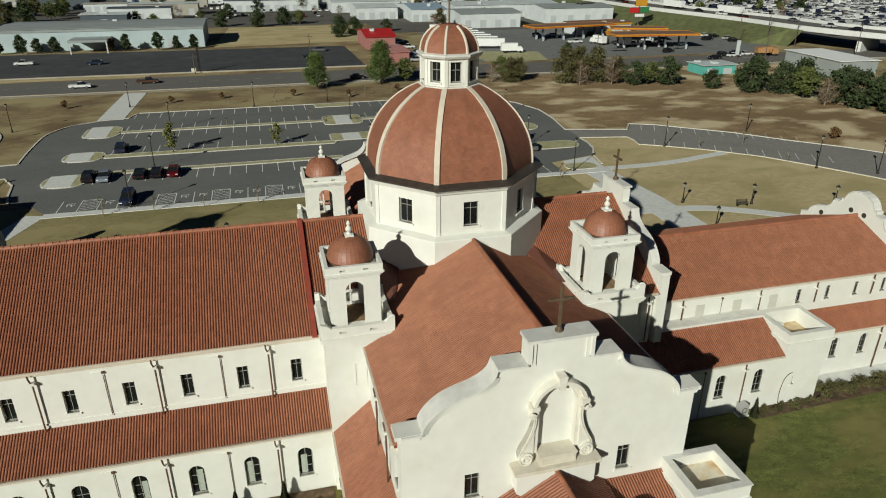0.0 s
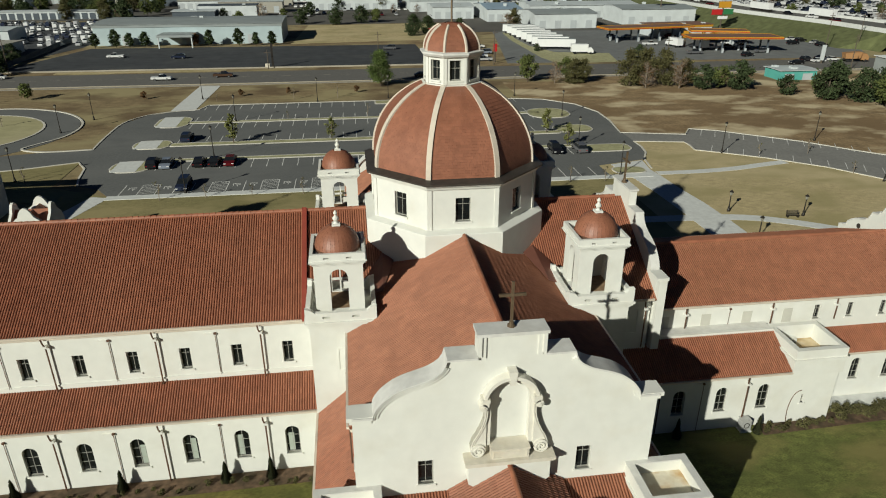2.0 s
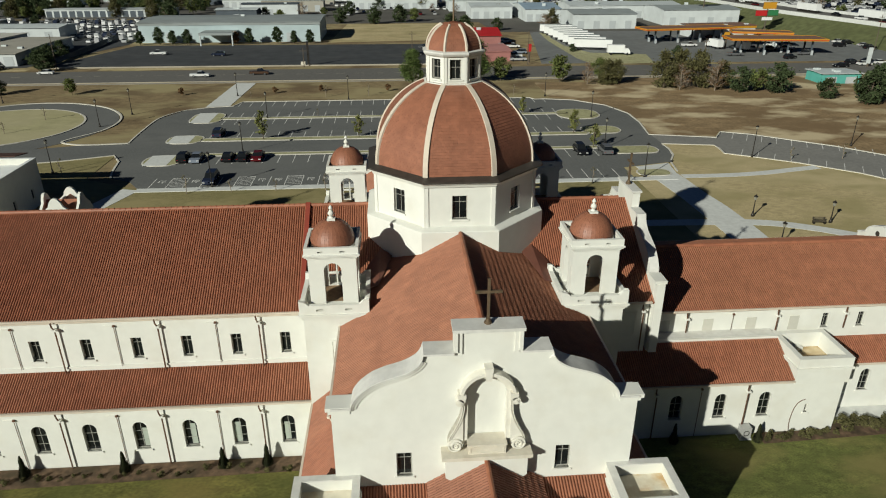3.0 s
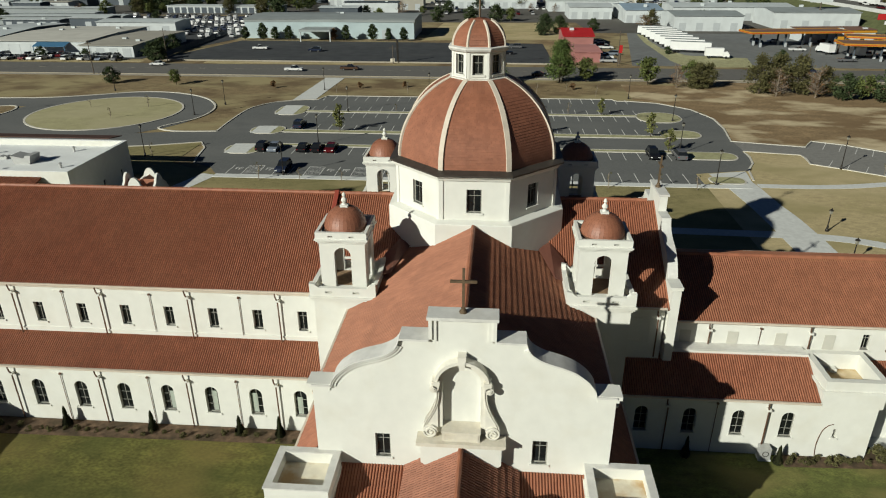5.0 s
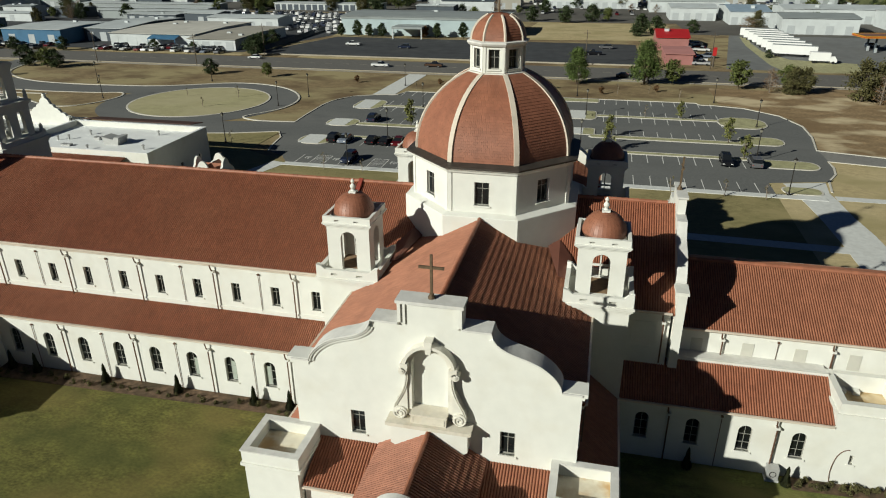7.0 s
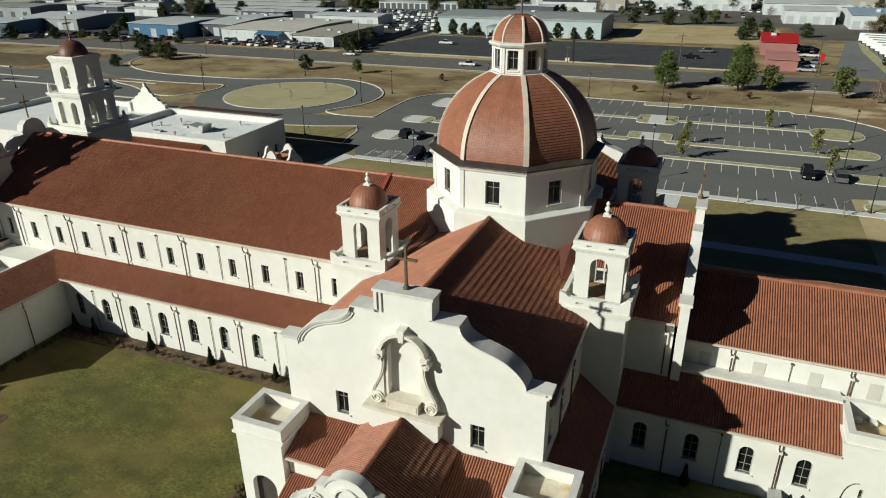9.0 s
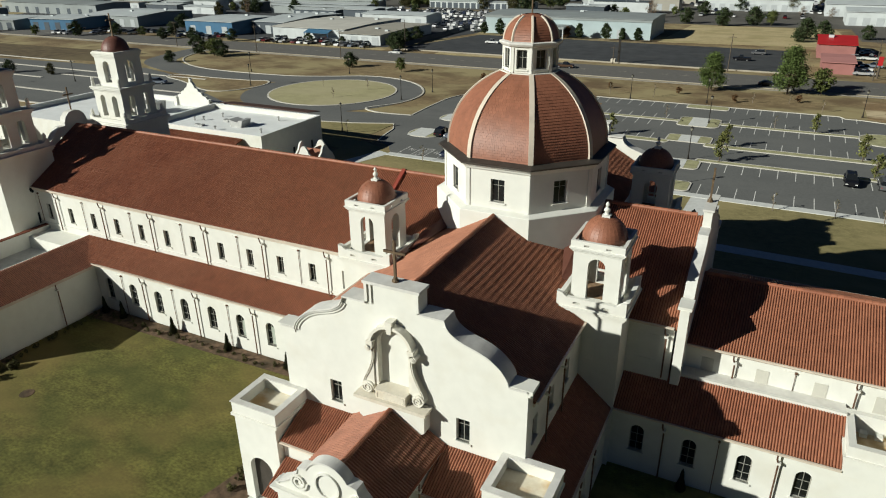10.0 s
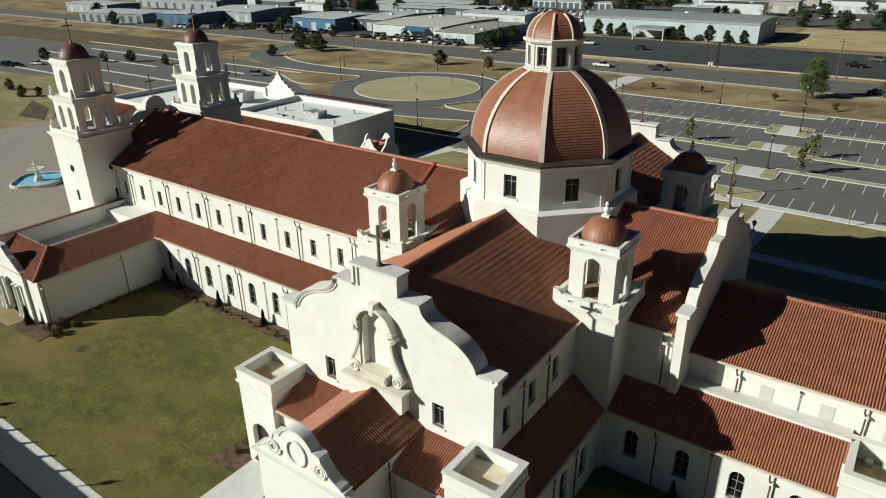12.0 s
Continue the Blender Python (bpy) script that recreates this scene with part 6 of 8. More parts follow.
part("rim", lobed_band((4.95, 0.0), (4.95, 0.6), (4.88, 0.68), (4.62, 0.68), (4.56, 0.6)), CAST, fountain, "pale stone rim")
part("basin_wall", lobed_band((4.56, 0.6), (4.5, 0.05)), POOLBLUE, fountain, "blue painted basin wall")
part("water", Mesh().extrude(lobed(4.53, 0.1), (0, 0, 0.16)), WATER, fountain, "bright blue water")
part("pedestal", Mesh().lathe([(0.9, 0.3), (0.7, 1.0), (0.35, 1.3), (0.3, 2.0), (0.4, 2.2)], 16), CAST, fountain)
part("bowl", Mesh().lathe([(0.4, 2.1), (1.5, 2.5), (1.7, 2.75), (1.5, 2.75), (0.3, 2.5)], 20), CAST, fountain)
part("finial", Mesh().lathe([(0.25, 2.6), (0.18, 3.3), (0.6, 3.6), (0.6, 3.7), (0.12, 3.75), (0.2, 4.1), (0.02, 4.5)], 14), CAST, fountain)

# ---- street lamps ----
LAMPM = material("lamp_metal", (0.03, 0.026, 0.022), 0.5, metal=0.3, vary=0.2, stain=0.0)
LAMPGLASS = material("lamp_glass", (0.22, 0.21, 0.17), 0.3, vary=0.05, stain=0.0, spec=0.5)


def make_lamp(h, group):
    t = thing("street_lamp", "dark bronze lamp post with a lantern head" if h < 4.5 else "tall dark bronze parking lot lamp post", "lamp", group=group)
    part("base", Mesh().lathe([(0.22, 0.0), (0.22, 0.35), (0.15, 0.5), (0.12, 0.9)], 10), LAMPM, t)
    part("pole", Mesh().lathe([(0.09, 0.5), (0.085, 1.5), (0.06, h - 0.6)], 8), LAMPM, t)
    part("lantern", Mesh().lathe([(0.1, h - 0.62), (0.2, h - 0.5), (0.26, h - 0.1), (0.2, h - 0.08)], 6), LAMPGLASS, t)
    part("cap", Mesh().lathe([(0.34, h - 0.1), (0.24, h + 0.02), (0.08, h + 0.14), (0.02, h + 0.3)], 6), LAMPM, t)
    return t


tall, low = make_lamp(5.9, "parking lot lamps"), make_lamp(3.2, "garden lamps")
tall.matrix_world = pose(-33.5, 74.3, 0)
for x, y in ((-34.6, 54.3), (-33.4, 102.4), (5.0, 73.0), (3.2, 55.9), (5.0, 102.4), (37.7, 54.2), (36.1, 72.3), (40.6, 98.0), (-68.5, 97.0), (-16, 121.5), (61.9, 64.5), (85.0, 70.3), (-65.5, 108.5), (-117, 96), (-133, 114.5), (-102, 123.5), (80.4, 45.0), (-45.2, 128), (35, 122), (88.4, 39.6), (2.0, 123.5), (-150, 84), (-135, 70), (-170, 80), (-190, 66), (-64, 64)):
    copy_thing(tall, pose(x, y, 0))
low.matrix_world = pose(47.2, 35.4, 0)
for x, y in ((57.1, 32.2), (45.9, 25.2), (68.8, 28.3), (10.5, 38), (-20, 36), (-60, -32), (-48, -37)):
    copy_thing(low, pose(x, y, 0))
BENCHM = material("bench_wood", (0.09, 0.075, 0.05), 0.7, vary=0.2, scale=3.0, stain=0.2)
bench = thing("bench", "dark slatted park bench beside the walk", "bench", pose(55.2, 31.9, 0.09, 0, 0, -8))
for i in range(4):
    part("seat_slat", Mesh().box(-0.9, 0.9, -0.3 + i * 0.13, -0.2 + i * 0.13, 0.42, 0.46), BENCHM, bench)
for i in range(3):
    part("back_slat", Mesh().box(-0.9, 0.9, 0.24, 0.28, 0.55 + i * 0.14, 0.65 + i * 0.14), BENCHM, bench)
for x in (-0.75, 0.75):
    part("leg", Mesh().box(x - 0.04, x + 0.04, -0.3, 0.3, 0.0, 0.44).box(x - 0.04, x + 0.04, 0.2, 0.3, 0.4, 0.95), LAMPM, bench)

# ---- vehicles ----
TYRE = material("tyre", (0.02, 0.02, 0.02), 0.9, vary=0.1, stain=0.0)
RIM = material("wheel_rim", (0.4, 0.4, 0.4), 0.35, metal=0.8, vary=0.1, stain=0.0)
CARGLASS = material("car_glass", (0.012, 0.014, 0.016), 0.05, vary=0.1, stain=0.0, spec=0.6)
LIGHTM = material("head_light", (0.7, 0.7, 0.68), 0.2, vary=0.05, stain=0.0)
TAILM = material("tail_light", (0.30, 0.01, 0.01), 0.3, vary=0.05, stain=0.0)
PAINTS = {}
for nm, c in (("black", (0.012, 0.012, 0.014)), ("dark blue", (0.02, 0.028, 0.055)), ("silver blue", (0.22, 0.25, 0.30)), ("red", (0.11, 0.008, 0.01)), ("white", (0.75, 0.75, 0.73)), ("grey", (0.14, 0.14, 0.145)), ("silver", (0.45, 0.45, 0.45)), ("brown", (0.09, 0.05, 0.03))):
    PAINTS[nm] = material("car_paint_" + nm.replace(" ", "_"), c, 0.25, metal=0.2, vary=0.05, scale=1.0, stain=0.1, spec=0.5)
SHAPES = {
    "sedan": (4.7, [(-2.35, 0.45), (-2.3, 0.85), (-1.7, 0.98), (-1.0, 1.02), (1.1, 0.95), (2.15, 0.78), (2.35, 0.55), (2.35, 0.32), (-2.3, 0.32)], [(-1.75, 0.98), (-1.05, 1.42), (0.35, 1.44), (1.2, 0.96)]),
    "suv": (4.8, [(-2.4, 0.5), (-2.38, 1.0), (-2.2, 1.12), (1.15, 1.1), (2.2, 0.98), (2.4, 0.7), (2.4, 0.38), (-2.4, 0.38)], [(-2.3, 1.1), (-2.0, 1.7), (0.2, 1.74), (1.15, 1.1)]),
    "pickup": (5.7, [(-2.85, 0.55), (-2.85, 1.08), (-0.5, 1.1), (1.5, 1.12), (2.7, 1.02), (2.85, 0.75), (2.85, 0.42), (-2.85, 0.42)], [(-0.55, 1.1), (-0.4, 1.8), (0.75, 1.8), (1.45, 1.12)]),
}
_cars = {}


def make_car(shape, paint, plain=False):
    """A car with its parts; plain: without lamps and rims, for far yards."""
    length, body, cab = SHAPES[shape]
    t = thing({"sedan": "car", "suv": "suv", "pickup": "pickup_truck"}[shape], f"{paint} parked {'car' if shape == 'sedan' else shape} on asphalt", "car", group="parked cars")
    m = Mesh()
    w = 0.92
    n = len(body)
    rows = [(-w + 0.08, 0.06), (-w, 0.0), (w, 0.0), (w - 0.08, 0.06)]
    for y, dz in rows:
        m.v.extend((x * (1 - dz * 0.2), y, z - dz if z > 0.7 else z) for x, z in body)
    for r in range(3):
        for i in range(n):
            j = (i + 1) % n
            m.f.append((r * n + i, r * n + j, (r + 1) * n + j, (r + 1) * n + i))
    m.f.append(tuple(range(n)))
    m.f.append(tuple(3 * n + i for i in range(n))[::-1])
    part("body", m, PAINTS[paint], t)
    g = Mesh()
    k = len(cab)
    for y in (-0.84, 0.84):
        for i, (x, z) in enumerate(cab):
            inset = 0.0 if i in (0, k - 1) else 0.14
            g.v.append((x, y - math.copysign(inset, y), z))
    for i in range(k):
        j = (i + 1) % k
        g.f.append((i, j, k + j, k + i))
    g.f += [tuple(range(k)), tuple(range(k, 2 * k))[::-1]]
    part("glazing", g, CARGLASS, t)
    top = cab[1:3]
    part("roof", Mesh().box(top[0][0] + 0.02, top[1][0] - 0.02, -0.70, 0.70, top[0][1] - 0.02, top[1][1] + 0.035), PAINTS[paint], t)
    for x in (-length * 0.3, length * 0.3):
        for y in (-0.86, 0.86):
            wh = part("wheel", Mesh().lathe([(0.34, -0.11), (0.34, 0.11)], 14), TYRE, t, m=pose(x, y, 0.34, 90))
            if not plain:
                part("rim", Mesh().lathe([(0.2, -0.12), (0.2, 0.12)], 10), RIM, wh)
    for y in () if plain else (-0.68, 0.68):
        part("headlight", Mesh().box(length / 2 - 0.06, length / 2 + 0.01, y - 0.2, y + 0.2, 0.62, 0.74), LIGHTM, t)
        part("tail_light", Mesh().box(-length / 2 - 0.01, -length / 2 + 0.06, y - 0.13, y + 0.13, 0.7, 0.78), TAILM, t)
    return t


def car(shape, paint, x, y, turn, plain=False):
    m = pose(x, y, 0.02, 0, 0, turn)
    key = (shape, paint, plain)
    if key in _cars:
        return copy_thing(_cars[key], m)
    _cars[key] = make_car(shape, paint, plain)
    _cars[key].matrix_world = m
    return _cars[key]


for sh_, pc, x, y, a in (("suv", "black", -43.2, 70.0, 90), ("sedan", "silver blue", -40.9, 69.8, -90), ("sedan", "black", -35.3, 70.0, 90), ("sedan", "black", -32.6, 70.0, 90), ("sedan", "red", -29.9, 70.0, -90),
                         ("suv", "dark blue", -35.4, 57.2, -90), ("suv", "dark blue", -40.9, 87.6, 90), ("suv", "black", 30.6, 69.6, -90), ("suv", "grey", 35.4, 69.6, 90),
                         ("pickup", "white", -62, 157, 0), ("sedan", "white", -110, 165, 180), ("sedan", "black", 14, 153, 0), ("pickup", "brown", -45, 160, 0),
                         ("pickup", "white", -88, 203, 180), ("suv", "dark blue", -66, 199, 180), ("pickup", "black", 4, 196, 180), ("suv", "grey", 8, 212, 180),
                         ("suv", "silver blue", -143.7, 87.3, 20), ("suv", "grey", -142, 62, 60), ("suv", "black", -232, 54.5, 30), ("sedan", "black", -229, 55.5, 30), ("sedan", "white", -227, 61.5, 20),
                         ("suv", "white", 62, 152.5, 0), ("sedan", "dark blue", 96, 164, 180), ("sedan", "black", 140, 160, 180), ("suv", "black", 133, 178, 20), ("sedan", "white", 150, 163, 0)):
    car(sh_, pc, x, y, a)

# ---- plants ----
def leaf_mat(name, base, vary=0.35):
    return material(name, base, 0.85, vary=vary, scale=0.7, stain=0.4, stain_scale=0.4, island=0.35, spec=0.15)


LEAF_OAK = leaf_mat("oak_leaves", (0.10, 0.118, 0.036))
LEAF_PINE = leaf_mat("pine_needles", (0.085, 0.118, 0.034))
LEAF_YOUNG = leaf_mat("young_leaves", (0.15, 0.155, 0.05))
LEAF_DARK = leaf_mat("dark_leaves", (0.045, 0.062, 0.026))
LEAF_JUNIPER = leaf_mat("juniper_needles", (0.04, 0.045, 0.02))
LEAF_DRY = leaf_mat("dry_leaves", (0.15, 0.085, 0.04))
LEAF_CEDAR = leaf_mat("cedar_leaves", (0.095, 0.088, 0.036))
BARK = material("bark", (0.10, 0.075, 0.055), 0.9, vary=0.25, scale=3.0, stain=0.3, bump=0.5, bump_scale=15)
GREYBARK = material("grey_bark", (0.22, 0.18, 0.14), 0.9, vary=0.25, scale=3.0, stain=0.3)


def tree_meshes(seed, h, spread, trunk_h, leaf, leaves, clumps, leaf_mat_, bark, conical=0.0, bare=0):
    """Meshes of a trunk with limbs and of a crown of many leaf clumps."""
    rng = random.Random(seed)
    tr = Mesh()
    lean = (rng.uniform(-0.3, 0.3), rng.uniform(-0.3, 0.3))
    tr.tube([(0, 0, -0.1), (lean[0] * 0.3, lean[1] * 0.3, h * 0.35), (lean[0], lean[1], h * 0.85)], 0.02 * h, 8)
    tips = []
    for i in range(clumps):
        zz = trunk_h + (h - trunk_h) * (i + rng.random()) / clumps
        f = (zz - trunk_h) / (h - trunk_h)
        wid = spread * (math.sin(math.pi * (0.12 + 0.8 * f)) * (1 - conical) + conical * (1.05 - f))
        a = rng.uniform(0, 2 * math.pi)
        r = wid * rng.uniform(0.35, 1.0)
        tip = Vector((r * math.cos(a), r * math.sin(a), zz))
        root = Vector((lean[0] * 0.4, lean[1] * 0.4, max(trunk_h * 0.7, zz - r * 0.6)))
        tr.tube([root, (root + tip) / 2 + Vector((0, 0, 0.1 * r)), tip], 0.0055 * h, 5)
        tips.append((tip, wid))
        for b in range(bare):
            e = tip + Vector((rng.uniform(-1, 1), rng.uniform(-1, 1), rng.uniform(-0.1, 1.0))) * spread * 0.35
            tr.tube([(root + tip) / 2, e], 0.003 * h, 4)
    cr = Mesh()
    for i in range(leaves):
        tip, wid = tips[rng.randrange(len(tips))]
        v = Vector((rng.gauss(0, 1), rng.gauss(0, 1), rng.gauss(0, 0.7))) * (0.17 * spread)
        c = tip + v
        s = leaf * rng.uniform(0.6, 1.3)
        ax = Vector((rng.uniform(-1, 1), rng.uniform(-1, 1), rng.uniform(-0.6, 0.6))).normalized()
        bx = ax.cross(Vector((rng.uniform(-1, 1), rng.uniform(-1, 1), rng.uniform(-1, 1)))).normalized()
        cr.add([c - ax * s - bx * s * 0.5, c + ax * s * 0.2 - bx * s * 0.7, c + ax * s + bx * s * 0.4, c - ax * s * 0.1 + bx * s * 0.7], [(0, 1, 2, 3)])
    me = bpy.data.meshes.new("crown")
    me.from_pydata(cr.v, [], cr.f)
    me.materials.append(leaf_mat_)
    return tr.data("trunk", bark), me


def juniper_meshes(seed, h, r):
    """A narrow dense cone of needles on a short stem."""
    rng = random.Random(seed)
    cr = Mesh()
    for i in range(1500):
        f = rng.random() ** 1.5
        a, q = rng.uniform(0, 6.283), r * (1 - f) ** 0.8 * rng.uniform(0.55, 1.12) * (1 + 0.15 * math.sin(9 * f))
        c = Vector((q * math.cos(a), q * math.sin(a), 0.06 + h * f))
        ax = Vector((math.cos(a) * 0.4, math.sin(a) * 0.4, 1.0)).normalized() * 0.09
        bx = Vector((-math.sin(a), math.cos(a), 0)) * 0.035
        cr.add([c - ax - bx, c - ax + bx, c + ax * 1.2 + bx * 0.4, c + ax * 1.2 - bx * 0.4], [(0, 1, 2, 3)])
    me = bpy.data.meshes.new("crown")
    me.from_pydata(cr.v, [], cr.f)
    me.materials.append(LEAF_JUNIPER)
    return Mesh().tube([(0, 0, -0.05), (0, 0, h * 0.8)], 0.04, 6).data("trunk", BARK), me


KINDS = {
    "oak": (tree_meshes(1, 7.0, 3.2, 1.6, 0.28, 1700, 26, LEAF_OAK, BARK), "broad green oak with rounded crown", "tree"),
    "pine": (tree_meshes(2, 10.0, 3.9, 1.8, 0.17, 11000, 60, LEAF_PINE, BARK, 0.45), "tall green pine beside the street", "tree"),
    "dark": (tree_meshes(3, 7.5, 3.6, 0.8, 0.32, 2000, 30, LEAF_DARK, BARK), "dense dark evergreen tree", "tree"),
    "cedar": (tree_meshes(4, 8.0, 3.3, 0.5, 0.2, 4200, 40, LEAF_CEDAR, BARK, 0.3), "brownish cedar at the edge of the field", "tree"),
    "bare": (tree_meshes(5, 7.0, 3.0, 1.0, 0.16, 500, 30, LEAF_DRY, GREYBARK, 0.0, 7), "bare grey winter tree", "tree"),
    "young": (tree_meshes(6, 3.6, 0.95, 0.8, 0.1, 1100, 22, LEAF_YOUNG, BARK, 0.25), "young yellow-green tree in the parking lot", "tree"),
    "sapling": (tree_meshes(7, 2.6, 0.55, 0.9, 0.07, 60, 12, LEAF_CEDAR, GREYBARK, 0.0, 2), "thin bare sapling in the lawn", "sapling"),
    "juniper": (juniper_meshes(8, 1.9, 0.36), "narrow dark juniper against the wall", "shrub"),
    "shrub": (tree_meshes(9, 0.9, 0.55, 0.1, 0.08, 380, 12, LEAF_CEDAR, BARK), "low brown-green shrub in mulch", "shrub"),
    "tuft": (tree_meshes(11, 0.8, 0.4, 0.05, 0.07, 300, 16, LEAF_CEDAR, BARK, 0.3), "tall green-brown shrub in the planting bed", "shrub"),
    "slim": (tree_meshes(12, 6.5, 2.1, 1.2, 0.26, 2200, 30, LEAF_DARK, BARK, 0.2), "slim upright tree in front of the warehouse", "tree"),
    "red": (tree_meshes(10, 5.0, 2.3, 1.2, 0.24, 1300, 22, LEAF_DRY, BARK), "small tree with red-brown leaves", "tree"),
}
_trees = {}


def tree(kind, x, y, s=1.0, turn=None, z=0.0, group=""):
    (trunk, crown), label, cat = KINDS[kind]
    m = pose(x, y, z, 0, 0, random.uniform(0, 360) if turn is None else turn) @ Matrix.Diagonal((s, s, s * random.uniform(0.92, 1.08), 1))
    t = thing("tree" if cat != "shrub" else "shrub", label, cat, m, group or ("shrubs" if cat == "shrub" else "trees"))
    part("trunk", trunk, None, t)
    tagged(part("crown", crown, None, t), kind="stuff")
    return t


# along the church walls
unit = thing("air_conditioner", "pale metal air conditioner on the ground by the wall", "air conditioner", pose(22.7, -11.4, 0.05) @ Matrix.Diagonal((0.8, 0.8, 0.85, 1)))
part("casing", Mesh().box(-0.5, 0.5, -0.4, 0.4, 0.12, 1.25), STEEL, unit)
part("pad", Mesh().box(-0.6, 0.6, -0.5, 0.5, 0.0, 0.12), CONCRETE, unit)
part("fan_grille", Mesh().lathe([(0.24, -0.02), (0.3, -0.02), (0.3, 0.02), (0.24, 0.02), (0.24, -0.02)], 18), LAMPM, unit, m=pose(0, -0.41, 0.75, 90))
part("top_panel", Mesh().box(-0.52, 0.52, -0.42, 0.42, 1.25, 1.3), STEEL, unit)
for x in (-18.4, -25.7, -33.0, -40.3, -15.1, -43.0):
    tree("juniper", x, -11.7, 1.0)
rs = random.Random(4)
for i in range(34):
    tree("shrub", -43.5 + i * 0.95 + rs.uniform(-0.25, 0.25), -12.3 + rs.uniform(-0.35, 0.4), rs.uniform(0.35, 0.65))
for i in range(24):
    tree("tuft", 23.6 + i * 0.3 + rs.uniform(-0.2, 0.2), -11.7 + rs.uniform(-0.4, 0.4), rs.uniform(0.5, 0.8))
for i in range(70):
    tree("tuft", 30.9 + i * 0.19 + rs.uniform(-0.2, 0.2), -10.7 + rs.uniform(-0.6, 0.6), rs.uniform(0.6, 1.15))
for x, y in ((16.8, -11.6), (23.6, -11.9)):
    tree("juniper", x, y, 0.9)
for i in range(10):
    tree("shrub", -43.6 + rs.uniform(0, 2.2), -25.4 + rs.uniform(0, 4.5) * 0.6, rs.uniform(0.6, 1.0))
for i in range(6):
    tree("shrub", -11.2 - rs.uniform(0, 1.8), -25.4 + rs.uniform(-0.6, 1.6), rs.uniform(0.5, 0.8))
rk = random.Random(9)
for i in range(15):
    tree("shrub", -43.5 + rk.uniform(-0.1, 0.5), -22.4 + i * 0.66 + rk.uniform(-0.3, 0.3), rk.uniform(0.3, 0.6))
tree("shrub", -3.0, -33.5, 1.3)
tree("juniper", -46.3, -25.6, 1.1)
# parking lot and lawns
for x, y, s in ((-31.3, 84.0, 1.5), (-11.9, 84.4, 1.25), (10.4, 84.2, 1.2), (10.2, 73.4, 1.35), (33.0, 84.0, 1.35), (34.2, 73.2, 1.25), (25.5, 102.4, 1.1)):
    tree("young", x, y, s, group="parking lot trees")
for x, y in ((-38, 51.5), (-31, 51.8), (-24, 51.8), (-16, 51.8), (20, 51.5), (28, 51.8), (34, 51.5), (68, 62), (78, 49.4), (-41, 124), (-22, 125), (-11, 125.5), (27, 124), (-22, 102.4), (-4, 102.4), (18, 102.4), (-86, 92), (-97, 103), (-83, 104), (-62, 63), (12, 128), (20, 131), (78, 62)):
    tree("sapling", x, y, rs.uniform(0.85, 1.3))
for x, y in ((-24, 133), (-6, 132), (22, 133), (-60, 130), (-36, 131), (8, 127)):
    tree("red", x, y, 0.36)
# by the street
for k, x, y, s in (("pine", 1.0, 140.0, 0.88), ("pine", 19.2, 143.0, 1.08), ("oak", 26.8, 144.5, 0.92), ("oak", 43.4, 141.0, 0.98), ("bare", 50.5, 137.5, 0.8), ("cedar", 55.5, 136.5, 0.8),
                   ("oak", 56.4, 146.7, 0.8), ("cedar", 58.6, 137.5, 0.85), ("cedar", 70.0, 130.5, 1.15), ("cedar", 75.0, 132.5, 1.2), ("bare", 73.4, 127.4, 0.95), ("bare", 82.6, 126.0, 1.05), ("cedar", 80.0, 131.0, 1.1), ("dark", 88.5, 124.0, 0.85), ("oak", 93.0, 124.0, 0.85), ("dark", 97.5, 122.0, 0.95), ("cedar", 85.5, 128.5, 0.9),
                   ("dark", 113.5, 107.0, 1.0), ("dark", 117.0, 110.0, 1.05), ("dark", 120.0, 103.0, 1.0), ("oak", 121.5, 96.0, 1.05), ("dark", 124.5, 100.0, 1.1), ("dark", 125.0, 90.0, 1.05), ("bare", 121.0, 88.0, 0.9), ("dark", 126.5, 83.0, 1.05), ("dark", 130.0, 92.0, 1.1), ("dark", 129.0, 76.0, 1.05), ("dark", 134.0, 84.0, 1.0), ("oak", 131.0, 68.0, 1.0), ("dark", 107.0, 114.0, 0.7),
                   ("dark", -177, 137, 0.85), ("oak", -168.5, 135.5, 0.85), ("dark", -164.5, 135, 0.7), ("dark", -108.5, 134, 0.6), ("oak", -89.2, 133.2, 0.55), ("dark", -172, 118, 0.5), ("oak", 117, 116, 0.55), ("red", 98.6, 60.7, 0.5), ("dark", -238, 69.4, 0.5), ("cedar", -212, 77.3, 0.45), ("dark", -204, 82.3, 0.5), ("cedar", -188, 85.2, 0.45), ("cedar", -186, 34.6, 0.4), ("cedar", -173, 31.8, 0.4), ("red", -169, 34.3, 0.5), ("oak", -98, 20, 0.3), ("oak", -104, 22, 0.3)):
    tree(k, x, y, s)

# ---- distance: warehouses, filling station, highway, yards ----
METAL_WHITE = material("white_metal_wall", (0.52, 0.55, 0.545), 0.6, vary=0.06, scale=0.3, stain=0.35, stain_scale=0.1)
METAL_GREY = material("grey_metal_roof", (0.27, 0.295, 0.29), 0.55, vary=0.08, scale=0.2, stain=0.4, stain_scale=0.06, stain_color=(0.18, 0.185, 0.175))
METAL_PALE = material("pale_metal_roof", (0.50, 0.535, 0.53), 0.5, vary=0.08, scale=0.2, stain=0.4, stain_scale=0.06, stain_color=(0.33, 0.34, 0.34))
METAL_BLUE = material("blue_metal", (0.05, 0.14, 0.24), 0.5, vary=0.08, scale=0.3, stain=0.2)
PALE_BLUE = material("pale_blue_roof", (0.27, 0.35, 0.42), 0.5, vary=0.08, scale=0.3, stain=0.3, stain_scale=0.08)
